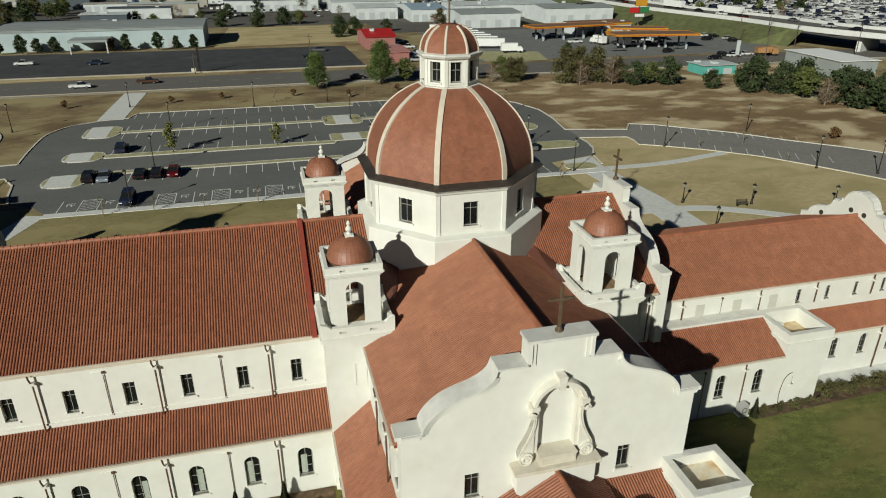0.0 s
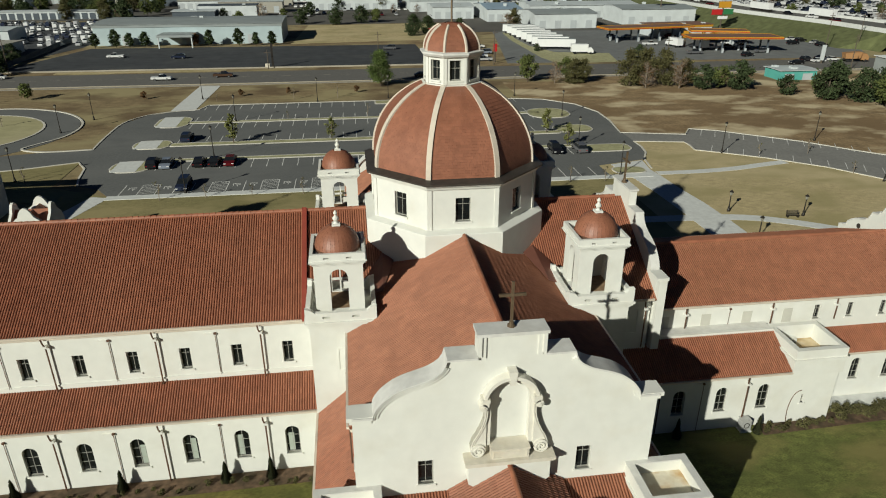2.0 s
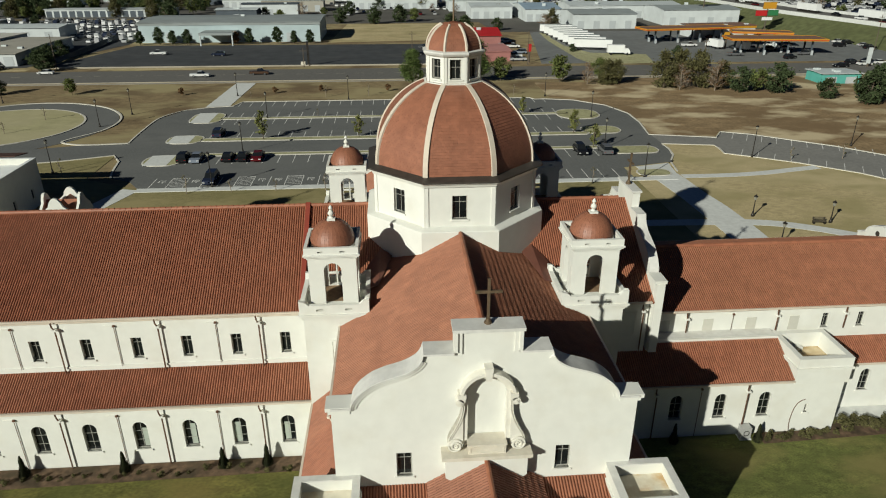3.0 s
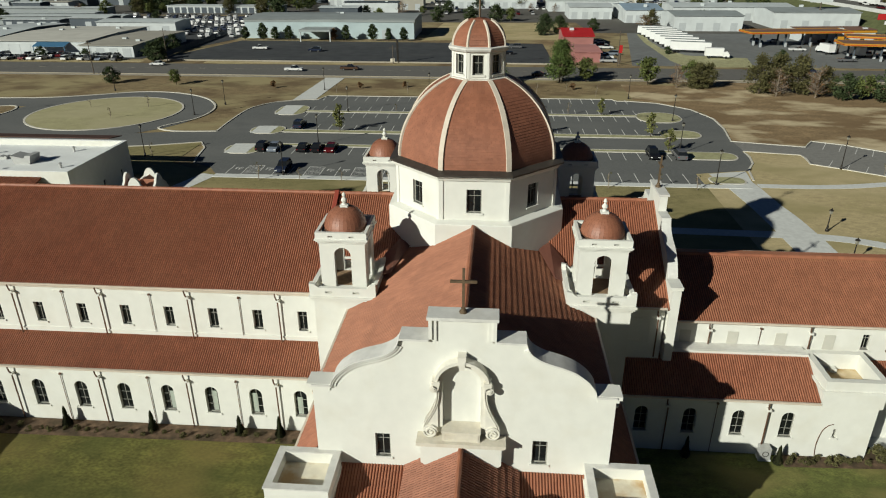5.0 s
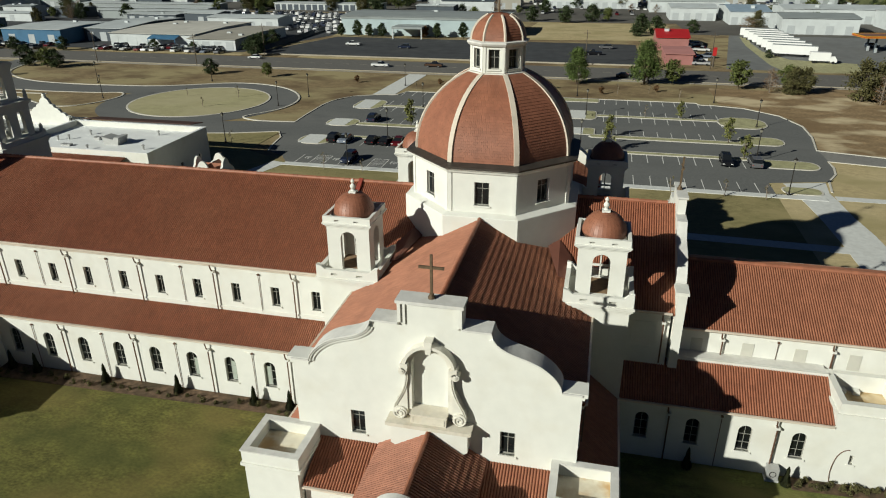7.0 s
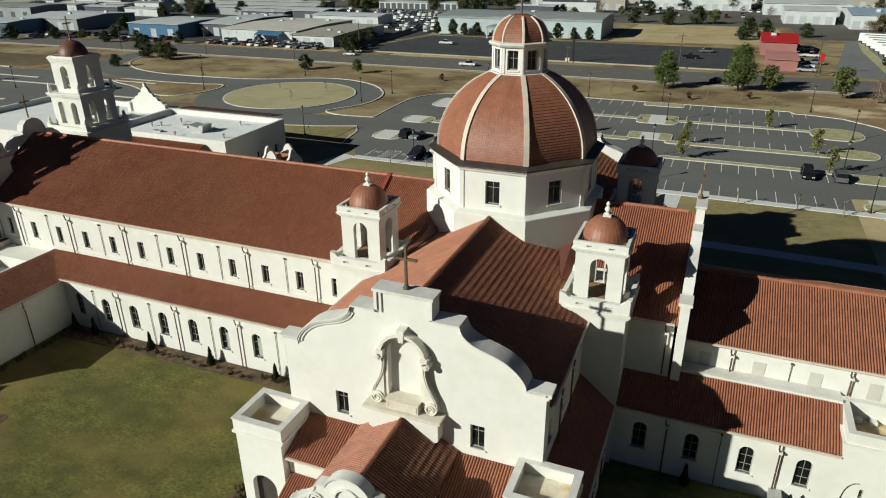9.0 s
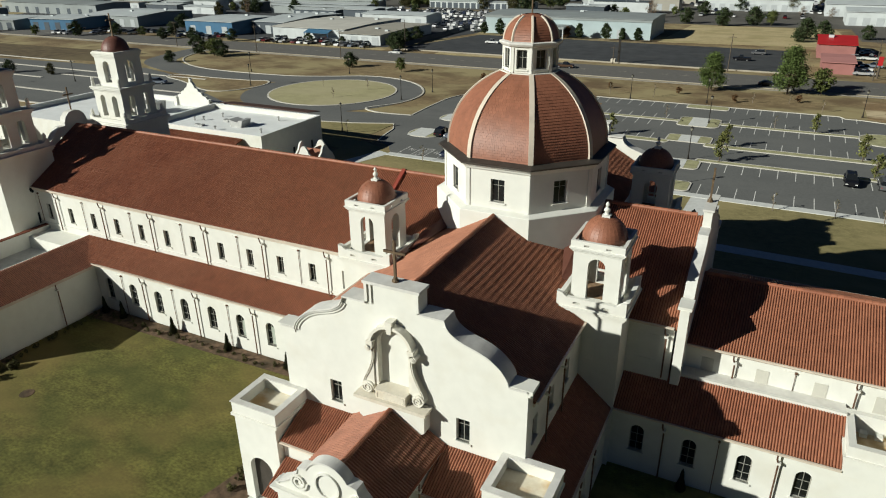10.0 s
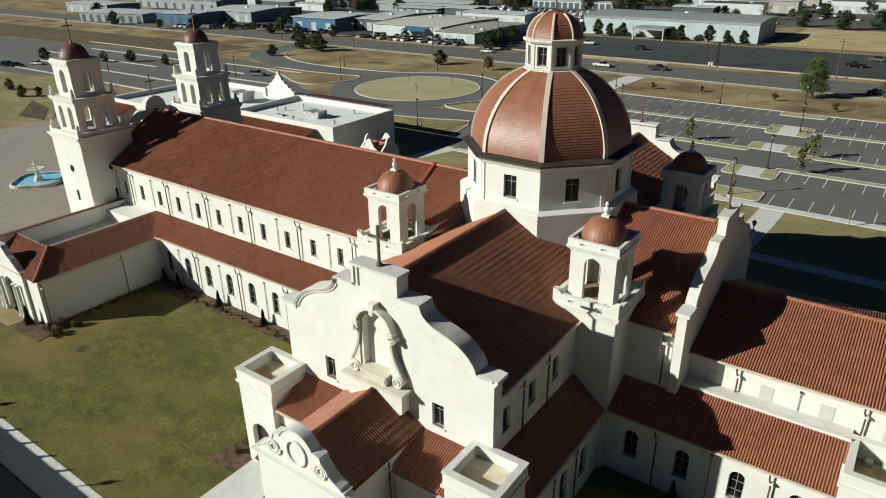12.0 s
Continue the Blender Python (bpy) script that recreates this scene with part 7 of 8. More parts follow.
TAN_ROOF = material("tan_roof", (0.34, 0.32, 0.27), 0.8, vary=0.08, scale=0.2, stain=0.4, stain_scale=0.06)
DARKWALL = material("dark_wall", (0.07, 0.085, 0.10), 0.7, vary=0.1, scale=0.3, stain=0.2)
REDROOF = material("red_metal_roof", (0.42, 0.02, 0.02), 0.5, vary=0.06, scale=0.3, stain=0.15)
PINKWALL = material("faded_red_wall", (0.32, 0.14, 0.125), 0.8, vary=0.08, scale=0.4, stain=0.3)
TEAL = material("teal_paint", (0.09, 0.36, 0.31), 0.7, vary=0.06, scale=0.4, stain=0.2)
YELLOW = material("yellow_fascia", (0.50, 0.24, 0.02), 0.6, vary=0.06, scale=0.3, stain=0.15)
BROWNROOF = material("brown_canopy_roof", (0.20, 0.11, 0.075), 0.8, vary=0.1, scale=0.3, stain=0.3)
WOODPOLE = material("pole_wood", (0.10, 0.08, 0.06), 0.9, vary=0.2, stain=0.2)
TRAILER = material("trailer_white", (0.70, 0.70, 0.68), 0.5, vary=0.04, scale=0.5, stain=0.2)
DOORM = material("roller_door", (0.40, 0.425, 0.43), 0.6, vary=0.08, stain=0.2)


def shed(x0, x1, y0, y1, h, wallm, roofm, label, rise=0.05, doors=0, along="x", fascia=None, turn=0.0, name="warehouse", door_mat=None, vents=3):
    """A long shed: walls, low gable roof with eaves, and doors on its south face."""
    cx, cy = (x0 + x1) / 2, (y0 + y1) / 2
    a, b = (x1 - x0) / 2, (y1 - y0) / 2
    t = thing(name, label, "building", pose(cx, cy, 0, 0, 0, turn), group="far warehouses" if name == "warehouse" else "")
    ap = h + rise * (b if along == "x" else a)
    ring = Mesh()
    for f, lo, hi, pos in (("S", -a, a, (0, -b)), ("E", -b, b, (a, 0)), ("N", -a, a, (0, b)), ("W", -b, b, (-a, 0))):
        if f in "EW":
            lo, hi = lo + 0.3, hi - 0.3
        gable = (f in "EW") == (along == "x")
        top = [(lo, h), (0, ap), (hi, h)] if gable else h
        ring.merge(wall(lo, hi, -0.1, top, (), 0.3).moved(pose(pos[0], pos[1], 0, 0, 0, ROT[f])))
    ring.weld = True
    part("wall", ring, wallm, t)
    r = Mesh()
    o = 0.5
    if along == "x":
        for k in (-1, 1):
            r.extrude([(-a - o, 0, ap + 0.1), (a + o, 0, ap + 0.1), (a + o, k * (b + o), h + 0.06), (-a - o, k * (b + o), h + 0.06)], (0, 0, 0.15))
    else:
        for k in (-1, 1):
            r.extrude([(0, -b - o, ap + 0.1), (0, b + o, ap + 0.1), (k * (a + o), b + o, h + 0.06), (k * (a + o), -b - o, h + 0.06)], (0, 0, 0.15))
    r.weld = True
    part("roof", r, roofm, t)
    if fascia:
        part("fascia", Mesh().box(-a - 0.3, a + 0.3, -b - 0.25, -b, h - 0.9, h + 0.1), fascia, t)
    for i in range(doors):
        x = -a + 2 * a * (i + 0.5) / doors
        part("door", Mesh().box(x - 1.5, x + 1.5, -b - 0.06, -b, 0, min(3.6, h - 0.8)), door_mat or DOORM, t)
    rr = random.Random(int(cx * 7 + cy))
    for i in range(min(vents, rr.randrange(0, 4))):
        x, y = rr.uniform(-a * 0.8, a * 0.8), rr.uniform(-b * 0.7, b * 0.7)
        part("roof_vent", Mesh().box(x - 0.8, x + 0.8, y - 0.6, y + 0.6, h, h + rise * b + 0.6), METAL_PALE, t)
    return t


shed(-105, -33.4, 236, 266, 7.6, material("blue_white_metal", (0.39, 0.47, 0.48), 0.6, vary=0.05, scale=0.3, stain=0.3, stain_scale=0.1), METAL_GREY, "long white metal warehouse with pale grey roof", 0.04, 3, fascia=METAL_GREY)
por = thing("porch_roof", "white flat entrance canopy on posts", "canopy", pose(-72.5, 226, 0))
part("canopy_roof", Mesh().box(-6.5, 6.5, -1, 10, 4.0, 4.8), METAL_GREY, por)
for x in (-6.1, 6.1):
    part("post", Mesh().box(x - 0.2, x + 0.2, -0.8, -0.4, 0, 4.0), METAL_WHITE, por)
for x, k, s in ((-103, "slim", 0.8), (-95.3, "slim", 0.95), (-90.5, "slim", 0.85), (-84.8, "slim", 0.9), (-60.9, "slim", 0.9), (-49.6, "slim", 0.95), (-43.3, "slim", 0.75), (-37, "slim", 0.8), (-66, "red", 0.9)):
    tree(k, x, 229.5, s)

shed(26, 37, 212, 236, 4.4, PINKWALL, REDROOF, "red building with bright red metal roof", 0.14, 0, name="red_building")
shed(27, 35.5, 180, 198, 3.2, PINKWALL, material("faded_red_roof", (0.44, 0.20, 0.18), 0.8, vary=0.06, stain=0.3), "low faded red shop building beside the street", 0.03, 0, name="shop_building")
for y in range(8):
    t = thing("semi_trailer", "white box trailer parked in a row", "trailer", pose(70.6 - y * 0.35, 204.0 + y * 7.2, 0, 0, 0, -14), group="parked trailers")
    part("box", Mesh().box(-7, 7, -1.3, 1.3, 1.1, 3.9), TRAILER, t)
    part("roof", Mesh().box(-6.97, 6.97, -1.27, 1.27, 3.904, 3.98), METAL_GREY, t, "grey metal trailer roof")
    part("rear_door", Mesh().box(-7.06, -7.0, -1.2, 1.2, 1.2, 3.8), METAL_PALE, t)
    part("chassis", Mesh().box(-6.8, 6.8, -0.5, 0.5, 0.7, 1.1), LAMPM, t)
    for x in (-5.5, -4.2):
        for yy in (-1.05, 1.05):
            part("wheel", Mesh().lathe([(0.5, -0.15), (0.5, 0.15)], 12), TYRE, t, m=pose(x, yy, 0.5, 90))
for x, y, a in ((76.5, 191.5, -8), (118, 205, 100), (126, 199, 90)):
    t = thing("box_truck", "white box truck on the forecourt", "truck", pose(x, y, 0, 0, 0, a))
    part("box", Mesh().box(-4, 2, -1.2, 1.2, 0.9, 3.5), TRAILER, t)
    part("cab", Mesh().extrude([(2.05, -1.1, 0.6), (4.0, -1.1, 0.6), (4.0, -1.1, 1.4), (3.3, -1.1, 2.4), (2.05, -1.1, 2.4)], (0, 2.2, 0)), TRAILER, t)
    part("windscreen", Mesh().extrude([(3.35, -1.0, 2.3), (3.42, -1.0, 2.3), (4.02, -1.0, 1.5), (3.95, -1.0, 1.5)], (0, 2.0, 0)), CARGLASS, t)
    for x2 in (-2.6, 3.0):
        for yy in (-1.0, 1.0):
            part("wheel", Mesh().lathe([(0.45, -0.15), (0.45, 0.15)], 12), TYRE, t, m=pose(x2, yy, 0.45, 90))

for x0, x1, y0, y1, h, rm, nm in ((38, 60, 322, 348, 6, METAL_PALE, "pale grey metal shed"), (80, 110, 271, 298, 6.5, METAL_GREY, "white metal storage shed with grey roof"), (64, 82, 305, 345, 6, PALE_BLUE, "white shed with blue roof"), (90, 150, 318, 345, 6.5, METAL_PALE, "long pale metal warehouse"),
                                  (128, 166, 284, 312, 7, METAL_GREY, "white metal warehouse with grey roof"), (30, 70, 365, 400, 6, METAL_PALE, "white metal shed with pale roof")):
    shed(x0, x1, y0, y1, h, METAL_WHITE, rm, nm, 0.08, 4)


def canopy(cx, cy, a, b, turn):
    t = thing("fuel_canopy", "filling station canopy with yellow and red fascia on posts", "canopy", pose(cx, cy, 0, 0, 0, turn), group="filling station canopies")
    part("roof", Mesh().box(-a, a, -b, b, 5.1, 5.7), BROWNROOF, t)
    for x0, x1, y0, y1 in ((-a - 0.15, a + 0.15, -b - 0.15, -b), (-a - 0.15, a + 0.15, b, b + 0.15), (-a - 0.15, -a, -b, b), (a, a + 0.15, -b, b)):
        part("fascia", Mesh().box(x0, x1, y0, y1, 5.05, 5.8), YELLOW, t)
        part("stripe", Mesh().box(x0 - 0.03, x1 + 0.03, y0 - 0.03, y1 + 0.03, 5.25, 5.45), REDROOF, t)
    n = int(a / 4)
    for i in range(n):
        for y in (-b * 0.55, b * 0.55):
            x = -a + 2 * a * (i + 0.5) / n
            part("post", Mesh().box(x - 0.25, x + 0.25, y - 0.25, y + 0.25, 0, 5.1), DARKWALL, t)
            part("fuel_pump", Mesh().box(x - 0.35, x + 0.35, y - 1.1, y - 0.6, 0.1, 1.7), DOORM, t)


canopy(114.6, 225, 19.7, 5, 8.5)
canopy(137.6, 208.6, 10.8, 4, -18)
canopy(133, 190.2, 16.6, 5.5, -7.5)
shed(122, 150, 236, 248, 4.6, METAL_WHITE, BROWNROOF, "filling station shop with yellow fascia", 0.02, 2, fascia=YELLOW, turn=6, name="shop_building")
shed(117, 128.5, 133, 141, 2.7, TEAL, METAL_PALE, "small teal and white shop with flat roof", 0.02, 2, name="shop_building")
shed(154, 167, 118, 143, 4.8, METAL_GREY, WHITE_ROOF, "grey flat-roofed commercial building", 0.0, 0, name="shop_building", turn=-4, vents=0)


def sign(x, y, h, w, hh, mats, label):
    t = thing("roadside_sign", label, "sign", pose(x, y, 0))
    part("pole", Mesh().tube([(0, 0, 0), (0, 0, h - hh)], 0.3, 8), WOODPOLE, t)
    k = len(mats)
    for i, mt in enumerate(mats):
        part("panel", Mesh().box(-w / 2, w / 2, -0.25, 0.25, h - hh + hh * i / k + 0.05, h - hh + hh * (i + 1) / k), mt, t)


GREENSIGN = material("green_sign", (0.03, 0.16, 0.06), 0.6, vary=0.05, stain=0.1)
t = thing("roadside_sign", "tall sign with yellow, red and green panels", "sign", pose(164, 255, 0))
part("pole", Mesh().tube([(0, 0, 0), (0, 0, 12.4)], 0.3, 8), WOODPOLE, t)
for x0, x1, z0, z1, mt in ((-2.4, 3.6, 9.9, 12.6, YELLOW), (-5.4, -0.3, 6.9, 9.2, REDROOF), (0.3, 5.0, 7.0, 9.3, GREENSIGN), (-2.2, 2.6, 5.0, 6.3, TRAILER)):
    part("panel", Mesh().box(x0, x1, -0.55, -0.32, z0, z1), mt, t)
    part("panel_frame", Mesh().box(x0 - 0.1, x1 + 0.1, -0.3, -0.22, z0 - 0.1, z1 + 0.1), WOODPOLE, t)
sign(150, 290, 15, 10, 4, [METAL_WHITE, PINKWALL], "billboard on a post beside the highway")
sign(41.3, 177, 6, 1.2, 2.5, [REDROOF], "slim red roadside sign")
sign(122, 204, 6, 2, 2.5, [YELLOW], "small yellow price sign")
sign(149.2, 160.3, 6.0, 1.2, 5.0, [METAL_WHITE, METAL_WHITE], "white roadside pylon sign")

# utility poles
for x, y, h in ((-33, 173, 6), (2, 172, 11), (-110, 172.5, 11), (-122, 148, 10), (-160, 148.5, 10), (40, 172.5, 11), (88, 147, 11), (-200, 148, 10), (20.5, 147.0, 10), (150, 147, 11), (173.5, 192.5, 13), (184.7, 189.8, 13), (187.6, 177.3, 12), (190, 150, 12)):
    t = thing("utility_pole", "weathered wooden utility pole beside the street", "pole", pose(x, y, 0), group="utility poles")
    part("pole", Mesh().lathe([(0.16, 0), (0.1, h)], 8), WOODPOLE, t)
    part("crossarm", Mesh().box(-1.1, 1.1, -0.06, 0.06, h - 1.0, h - 0.85), WOODPOLE, t)
sgn = thing("stone_gate_sign", "pair of dark stone pillars at the lot entrance", "sign", pose(-33, 175.5, 0))
part("pillar", Mesh().box(-1.2, 0.2, -0.7, 0.7, 0, 1.3), CAST, sgn)
part("post", Mesh().box(0.9, 1.5, -0.3, 0.3, 0, 7.5), LAMPM, sgn)

# highway on its bank, with parapet and bridge
BANK = material("bank_grass", (0.10, 0.11, 0.045), 0.95, vary=0.25, scale=0.4, stain=0.6, stain_scale=0.05)
near_edge = smooth_line([(172, 520), (174, 400), (178, 333), (181.2, 274.4), (190.8, 219.6), (193.5, 181), (203, 151), (222, 110), (255, 60)], 6)
_, edge12 = ribbon(near_edge, -24.0)
mid = [((a[0] + b[0]) / 2, (a[1] + b[1]) / 2) for a, b in zip(near_edge, edge12)]
mid = [(x + 6, y + 1.5) for x, y in mid]
bank = Mesh()
foot = [(x - (14 if y > 190 else 6), y) for x, y in near_edge if y >= 178]
for p, q, r, s in zip(foot, foot[1:], near_edge[1:], near_edge):
    bank.add([(*p, 0.0), (*q, 0.0), (*r, 6.0), (*s, 6.0)], [(0, 1, 2, 3)])
solo("highway_bank", bank, BANK, "mown green bank below the highway", "bank", "structure")
path_strip("highway", mid, 23, 6.4, STREET, "elevated highway deck", "road", 0.9)
le, re_ = ribbon(mid, 23)
for ed in (le, re_):
    path_strip("highway_parapet", ed, 0.5, 7.6, CONCRETE, "pale concrete highway parapet", "parapet", 1.9)
for x, y in ((207, 166), (216, 144), (226, 124), (240, 100), (251, 80)):
    solo("bridge_pier", Mesh().box(-9, 9, -0.8, 0.8, 0, 5.5).moved(pose(x + 4, y, 0, 0, 0, 25)), CONCRETE, "concrete bridge pier under the highway", "pier", "structure", "bridge piers")
def on_deck(y, off):
    """A place on the highway at that y, so far across it."""
    p = min(mid, key=lambda q: abs(q[1] - y))
    return p[0] + off, p[1]


for i in range(16):
    c = car(("sedan", "suv", "pickup")[i % 3], ("white", "black", "silver", "grey", "red")[i % 5], *on_deck(150 + i * 18, (i % 4) * 4.2 - 6), 98 if i % 4 < 2 else -82, True)
    c.location.z = 6.4
for y in (236, 278, 330):
    t = thing("semi_trailer", "white box trailer on the highway", "trailer", pose(*on_deck(y, 3), 6.4, 0, 0, 97), group="parked trailers")
    part("box", Mesh().box(-7, 7, -1.3, 1.3, 1.1, 4.0), TRAILER, t)
    part("chassis", Mesh().box(-6.8, 6.8, -0.9, 0.9, 0.1, 1.1), LAMPM, t)

# west: shops and workshops
shed(-183, -146, 186, 232, 4.6, METAL_WHITE, material("pale_gravel_roof", (0.50, 0.485, 0.43), 0.85, vary=0.08, scale=0.2, stain=0.3, stain_scale=0.06), "white workshop with pale gravel roof and roller doors", 0.02, 9, door_mat=METAL_WHITE)
aw = thing("awning", "blue entrance awning on the white workshop", "awning", pose(-158, 184.4, 0))
part("canopy_roof", Mesh().extrude([(-6, 1.5, 4.2), (6, 1.5, 4.2), (6, -2.0, 3.2), (-6, -2.0, 3.2)], (0, 0, 0.2)), METAL_BLUE, aw)
for x in (-5.8, 5.8):
    part("post", Mesh().box(x - 0.1, x + 0.1, -1.9, -1.7, 0, 3.2), METAL_BLUE, aw)
shed(-145.4, -126, 181, 224, 3.9, METAL_WHITE, TAN_ROOF, "low white garage with four bays and tan roof", 0.02, 4, vents=2)
for x0, x1, y0, y1, h, n in ((-262, -182, 280, 290, 4.2, 0), (-278, -206, 297, 306, 4.2, 0), (-305, -214, 321, 332, 4.4, 0), (-190, -122, 345, 354, 4.0, 17)):
    shed(x0, x1, y0, y1, h, METAL_WHITE if n else METAL_GREY, METAL_PALE, "long low storage row with pale metal roof", 0.04, n, door_mat=DARKWALL, vents=0)
fence = thing("fence", "dark mesh fence along the edge of the old lot", "fence", pose(-115.5, 178, 0, 0, 0, 2.4))
for i in range(15):
    part("post", Mesh().lathe([(0.06, 0), (0.06, 1.9)], 6, 0, i * 6.0), LAMPM, fence)
    if i < 14:
        part("panel", Mesh().box(-0.03, 0.03, i * 6.0 + 0.06, i * 6.0 + 5.94, 0.1, 1.8), DARKWALL, fence)
shed(-232, -204, 184, 214, 5.5, METAL_BLUE, METAL_PALE, "blue and white shop building", 0.03, 3)
shed(-203, -185, 196, 240, 5, DARKWALL, METAL_PALE, "dark workshop with pale roof", 0.04, 3)
shed(-176, -140, 246, 262, 5, METAL_WHITE, METAL_PALE, "white metal shed with pale roof", 0.06, 4)
shed(-370, -322, 156, 180, 4.5, METAL_GREY, METAL_PALE, "low grey depot with pale roof and dark bays", 0.03, 8, turn=10, door_mat=DARKWALL)
shed(-318, -292, 168, 190, 5, METAL_BLUE, METAL_PALE, "low blue depot with pale roof", 0.03, 4, turn=10, door_mat=DARKWALL)
shed(-310, -272, 192, 228, 5, METAL_GREY, METAL_PALE, "dark warehouse with pale roof", 0.06, 5)
shed(-402, -350, 295, 335, 5, METAL_WHITE, REDROOF, "shed with bright red roof", 0.12, 3)
shed(-30, 24, 384, 420, 7, METAL_WHITE, METAL_PALE, "wide white warehouse with loading docks", 0.03, 10, fascia=DARKWALL)

shed(-432, -345, 226, 250, 6, METAL_GREY, METAL_GREY, "long grey warehouse with dark loading bays", 0.05, 9, door_mat=DARKWALL)
shed(-440, -392, 182, 204, 5, METAL_GREY, METAL_PALE, "low grey warehouse with pale roof", 0.04, 4)
rw = random.Random(5)
for y, xe in ((258, -266), (280, -266), (336, -240), (358, -240)):
    x = -410.0
    while x < xe - 14:
        w = rw.uniform(14, 30)
        shed(x, x + w, y, y + rw.uniform(9, 13), rw.uniform(4, 6), rw.choice((METAL_WHITE, METAL_WHITE, METAL_GREY, DARKWALL)), rw.choice((METAL_PALE, METAL_PALE, METAL_GREY, TAN_ROOF)), "far low warehouse with metal roof", rw.uniform(0.02, 0.1), rw.randrange(0, 6))
        x += w + rw.uniform(4, 14)

rf = random.Random(11)
taken = [(-178, -120, 176, 240), (-284, -180, 276, 310), (-310, -118, 318, 358), (-232, -184, 180, 242), (-178, -104, 236, 332), (-402, -262, 145, 340), (-32, 26, 300, 424), (36, 170, 262, 405), (-230, -108, 336, 420)]
roofs = [WHITE_ROOF, METAL_PALE, METAL_PALE, METAL_GREY, TAN_ROOF, METAL_PALE, DARKWALL]
walls = [METAL_WHITE, METAL_GREY, DARKWALL, DARKWALL, TAN_ROOF, METAL_WHITE]
for row in range(12):
    y = 262 + row * 27
    x = -560 + rf.uniform(0, 30)
    while x < 140:
        w, d = rf.uniform(12, 40), rf.uniform(9, 14)
        box = (x, x + w, y, y + d)
        clash = any(box[0] < t[1] and box[1] > t[0] and box[2] < t[3] and box[3] > t[2] for t in taken) or (x < 230 and x + w > 155) or (-36 < x + w and x < 45 and y < 310) or (-115 < x + w and x < -30 and y < 290)
        if not clash and rf.random() < 0.86:
            rm = rf.choice(roofs)
            wm = rf.choice(walls)
            shed(*box, rf.uniform(4, 6.5), wm, rm, "far low warehouse with metal roof", rf.uniform(0.02, 0.12), rf.randrange(0, 6))
        x += w + rf.uniform(5, 26)
for row in range(10):
    y = 90 + row * 34
    x = 430.0
    while x < 640:
        w = rf.uniform(18, 45)
        if rf.random() < 0.35:
            shed(x, x + w, y, y + 14, rf.uniform(4, 7), rf.choice(walls), rf.choice(roofs), "far low warehouse with metal roof", 0.05, 2)
        x += w + rf.uniform(12, 40)

# yards full of parked cars
cols = ["white", "white", "silver", "silver", "grey", "black", "dark blue", "red", "white", "silver blue"]


def car_rows(x0, x1, y0, y1, step, gap, p, turn=90):
    y = y0
    while y < y1:
        x = x0
        while x < x1:
            if rf.random() < p:
                car(rf.choice(("sedan", "suv", "pickup")), rf.choice(cols), x + rf.uniform(-0.2, 0.2), y + rf.uniform(-0.3, 0.3), turn + 180 * rf.randrange(2), True)
            x += step
        y += gap


def car_field(x0, x1, y0, y1, step, gap, p, turn=90):
    """Hundreds of far parked vehicles that nobody could count."""
    body = {"white": Mesh(), "silver": Mesh(), "dark": Mesh()}
    glass = Mesh()
    y = y0
    while y < y1:
        x = x0
        while x < x1:
            if rf.random() < p:
                k = rf.choice(("white", "white", "silver", "silver", "dark"))
                h = rf.choice((0.95, 1.05, 1.15, 1.9))
                m = pose(x + rf.uniform(-0.3, 0.3), y + rf.uniform(-0.4, 0.4), 0.25, 0, 0, turn + rf.uniform(-3, 3))
                b = Mesh().extrude([(-2.3, -0.9, 0.1), (2.3, -0.9, 0.1), (2.3, -0.9, 0.5), (1.2, -0.9, 0.7), (0.6, -0.9, h), (-2.2, -0.9, h), (-2.3, -0.9, 0.6)], (0, 1.8, 0))
                body[k].merge(b.moved(m))
                if h < 1.5:
                    glass.merge(Mesh().extrude([(0.95, -0.8, 0.72), (0.3, -0.7, h + 0.42), (-1.3, -0.7, h + 0.42), (-2.0, -0.8, h)], (0, 1.5, 0)).moved(m))
                    body[k].merge(Mesh().box(-1.3, 0.3, -0.7, 0.8, h + 0.42, h + 0.46).moved(m))
            x += step
        y += gap
    for k, mt in (("white", PAINTS["white"]), ("silver", PAINTS["silver"]), ("dark", PAINTS["dark blue"])):
        tagged(solo("parked_cars", body[k], mt, f"crowded rows of {k} vehicles in a far yard", "cars"), kind="stuff")
    tagged(solo("car_windows", glass, CARGLASS, "dark windows of vehicles in a far yard", "cars"), kind="stuff")


car_rows(-180, -126, 174.5, 182, 3.0, 6.5, 0.62)
car_field(-142, -124, 186, 228, 3.2, 8.5, 0.75)
car_field(-138, -110, 238, 330, 3.3, 8.5, 0.75)
car_field(-176, -142, 268, 326, 3.3, 8.5, 0.7)
car_field(-100, -40, 284, 312, 3.4, 9.0, 0.5)
car_rows(-260, -205, 172, 182, 3.4, 7, 0.5)
car_rows(-300, -262, 160, 176, 4, 7, 0.4)
for x, y, q in ((-290, 150, 0.6), (-272, 158, 0.8), (-256, 166, 0.7), (-330, 150, 0.8), (-380, 170, 1.0), (-242, 168, 0.6), (-225, 164, 0.6)):
    tree(rf.choice(("dark", "oak")), x, y, q)

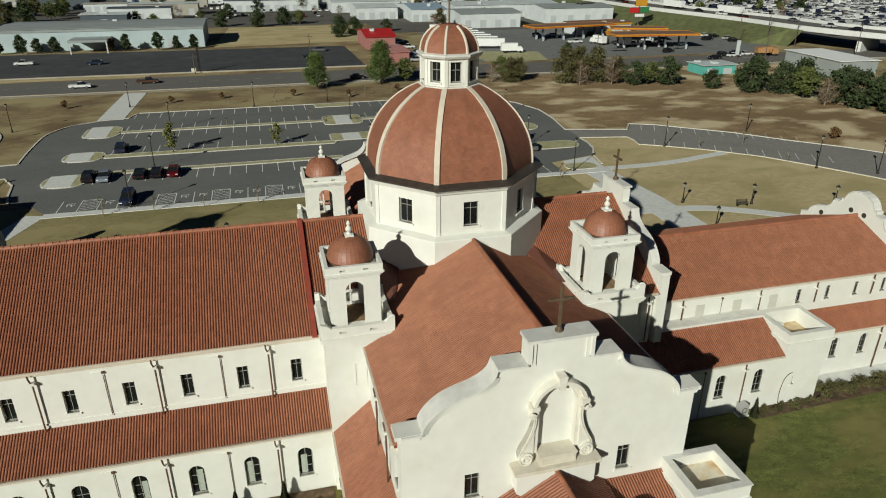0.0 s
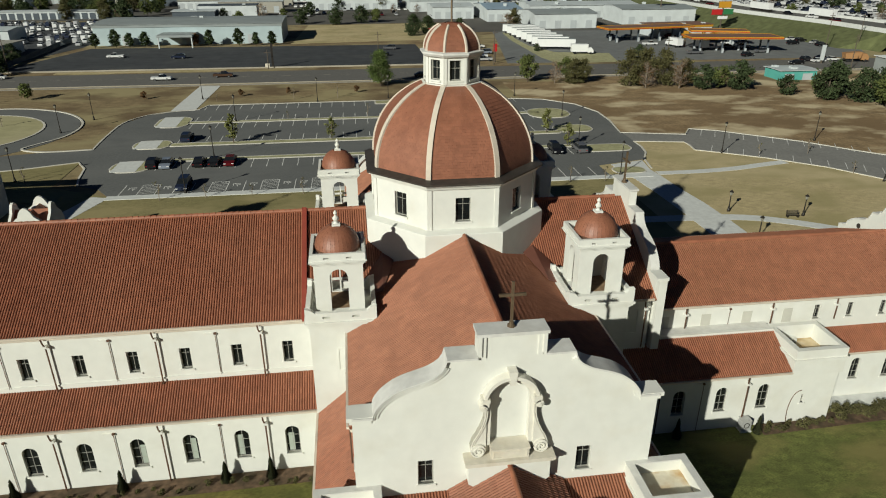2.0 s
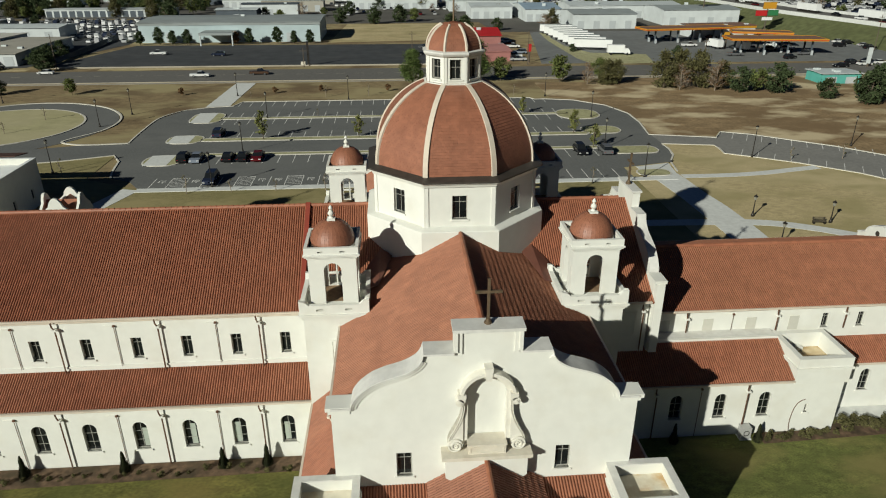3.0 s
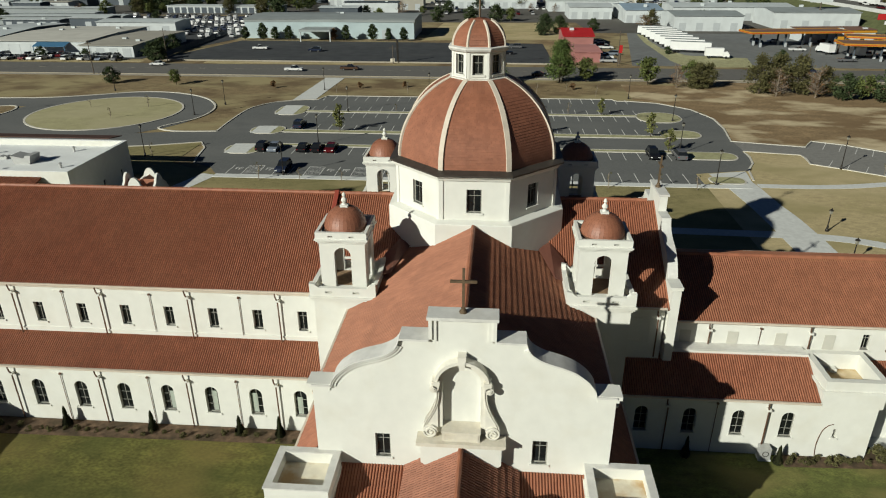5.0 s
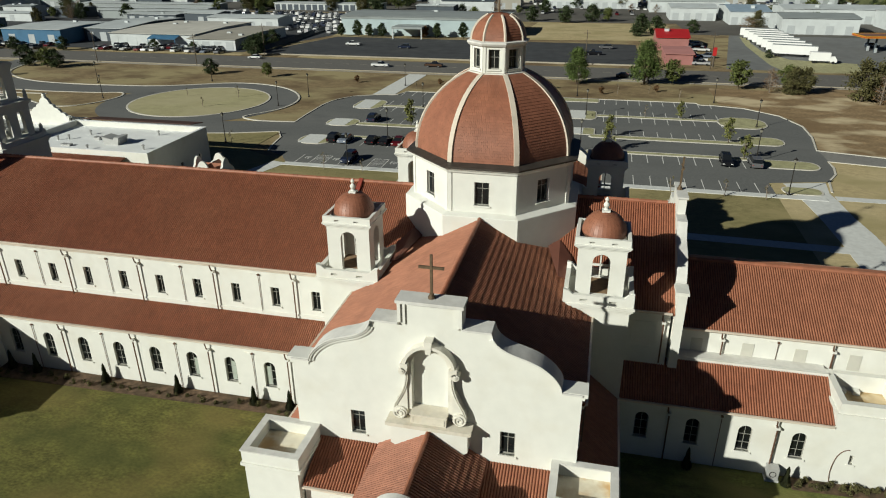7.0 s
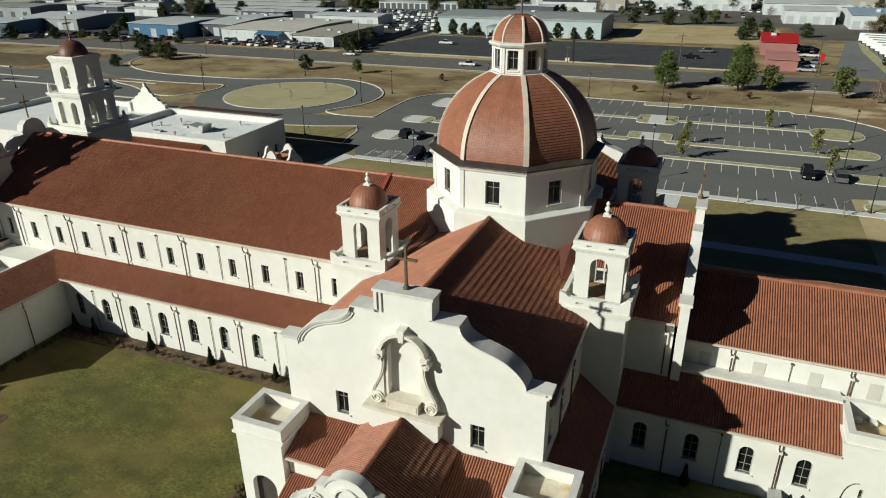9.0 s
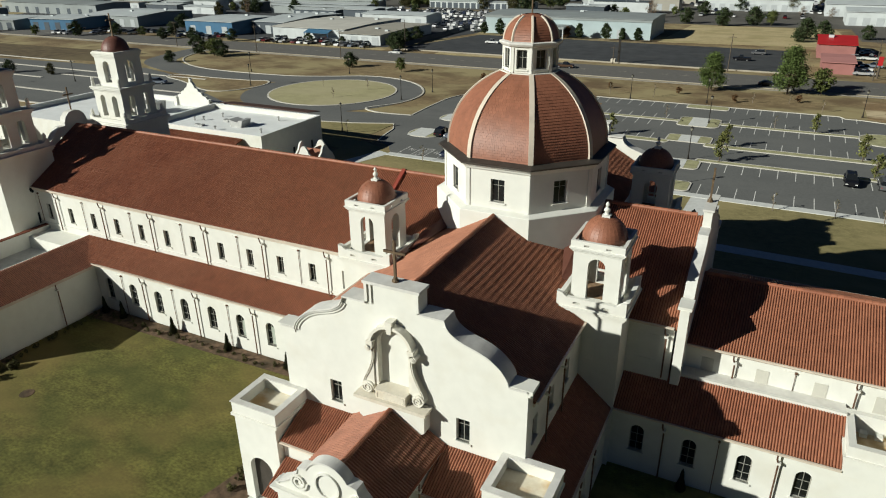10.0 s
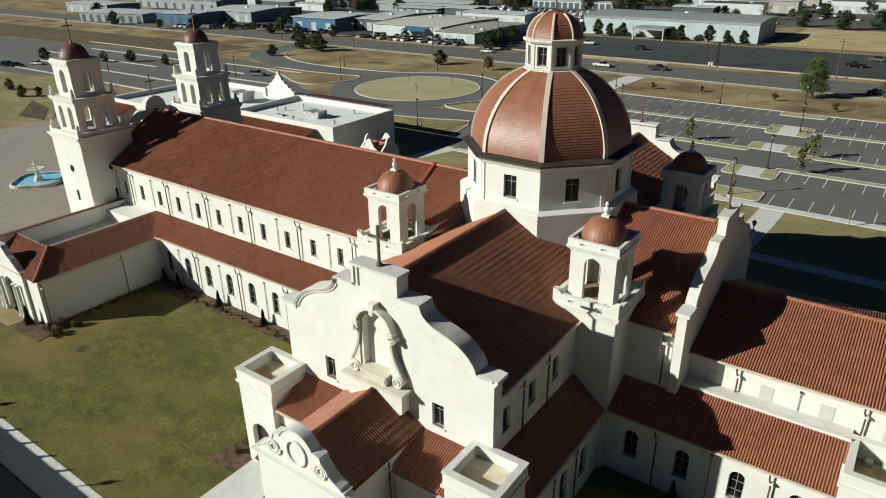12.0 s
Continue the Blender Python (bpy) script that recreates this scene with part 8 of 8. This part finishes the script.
car_field(232, 420, 120, 420, 3.6, 9.5, 0.62)
car_field(-100, 140, 405, 470, 3.6, 10, 0.5)
car_field(-330, -150, 305, 330, 3.6, 9, 0.5)
for x, y, k, c, a in ((175, 216.7, "sedan", "white", 10), (176.2, 212.4, "suv", "black", 10), (178.5, 206, "sedan", "silver", 5), (176.2, 199, "suv", "black", 5), (168, 205, "suv", "black", 5), (147.2, 165, "suv", "black", 0), (156.9, 165.3, "sedan", "white", 0), (155, 168.5, "sedan", "black", 0)):
    car(k, c, x, y, a)
RUST = material("orange_machine_paint", (0.36, 0.19, 0.08), 0.6, vary=0.1, stain=0.4)
dt = thing("dump_truck", "orange dump truck parked beside the road", "truck", pose(163, 162, 0, 0, 0, -10))
part("bed", Mesh().extrude([(-4, -1.3, 1.2), (0.8, -1.3, 1.2), (1.2, -1.3, 3.4), (-4.4, -1.3, 3.0)], (0, 2.6, 0)), RUST, dt)
part("cab", Mesh().extrude([(1.3, -1.2, 0.8), (3.6, -1.2, 0.8), (3.6, -1.2, 1.9), (2.6, -1.2, 2.9), (1.3, -1.2, 2.9)], (0, 2.4, 0)), RUST, dt)
part("chassis", Mesh().box(-4, 3.4, -0.5, 0.5, 0.6, 1.2), LAMPM, dt)
for x in (-3.2, -2.0, 2.6):
    for y in (-1.1, 1.1):
        part("wheel", Mesh().lathe([(0.5, -0.2), (0.5, 0.2)], 12), TYRE, dt, m=pose(x, y, 0.5, 90))
car_rows(38, 44, 180, 250, 3.5, 8, 0.6, 0)
car_rows(104, 152, 186, 246, 6.5, 12, 0.28, 0)
car_rows(-96, 36, 345, 380, 4.0, 16, 0.35)

# far trees among the yards, and the woods on the skyline
for i in range(210):
    x, y = rf.uniform(-520, 330), rf.uniform(258, 520)
    if 158 < x < 225 or (-34 < x < 38 and y < 300) or (-108 < x < -32 and y < 272):
        continue
    tree(rf.choice(("dark", "oak", "dark", "cedar", "bare")), x, y, rf.uniform(0.6, 1.15))
for i in range(46):
    tree(rf.choice(("dark", "oak", "dark", "cedar")), rf.uniform(-230, -110), rf.uniform(338, 415), rf.uniform(0.8, 1.3))
for x, y, s in ((-112, 170, 0.7), (-117, 176, 0.75), (-119, 184, 0.75), (-121, 192, 0.7), (-120, 200, 0.7), (-158, 178, 0.5), (-142, 178, 0.45), (-13, 300, 1.0), (22, 262, 1.0), (28, 258, 0.9), (20, 252, 0.7), (-30, 305, 0.9), (62, 200, 0.35), (96, 186, 0.5), (-232, 176, 0.7), (-250, 200, 0.9), (-212, 168, 0.6), (-192, 170, 0.6)):
    tree("dark", x, y, s)
woods = Mesh()
for i in range(26000):
    x, y = rf.uniform(-900, 500), rf.uniform(575, 700)
    z = rf.uniform(0.5, 11) * (0.6 + 0.4 * math.sin(x * 0.05) * math.cos(x * 0.013))
    s = rf.uniform(0.8, 2.0)
    a = rf.uniform(0, 6.28)
    woods.add([(x - s * math.cos(a), y - s * math.sin(a), z - s * 0.5), (x + s * math.cos(a), y + s * math.sin(a), z - s * 0.6), (x + s * 0.6, y, z + s), (x - s * 0.7, y, z + s * 0.8)], [(0, 1, 2, 3)])
me = bpy.data.meshes.new("woods")
me.from_pydata(woods.v, [], woods.f)
me.materials.append(LEAF_DARK)
solo("woods", me, None, "dark far woods on the skyline", "woods", "stuff")
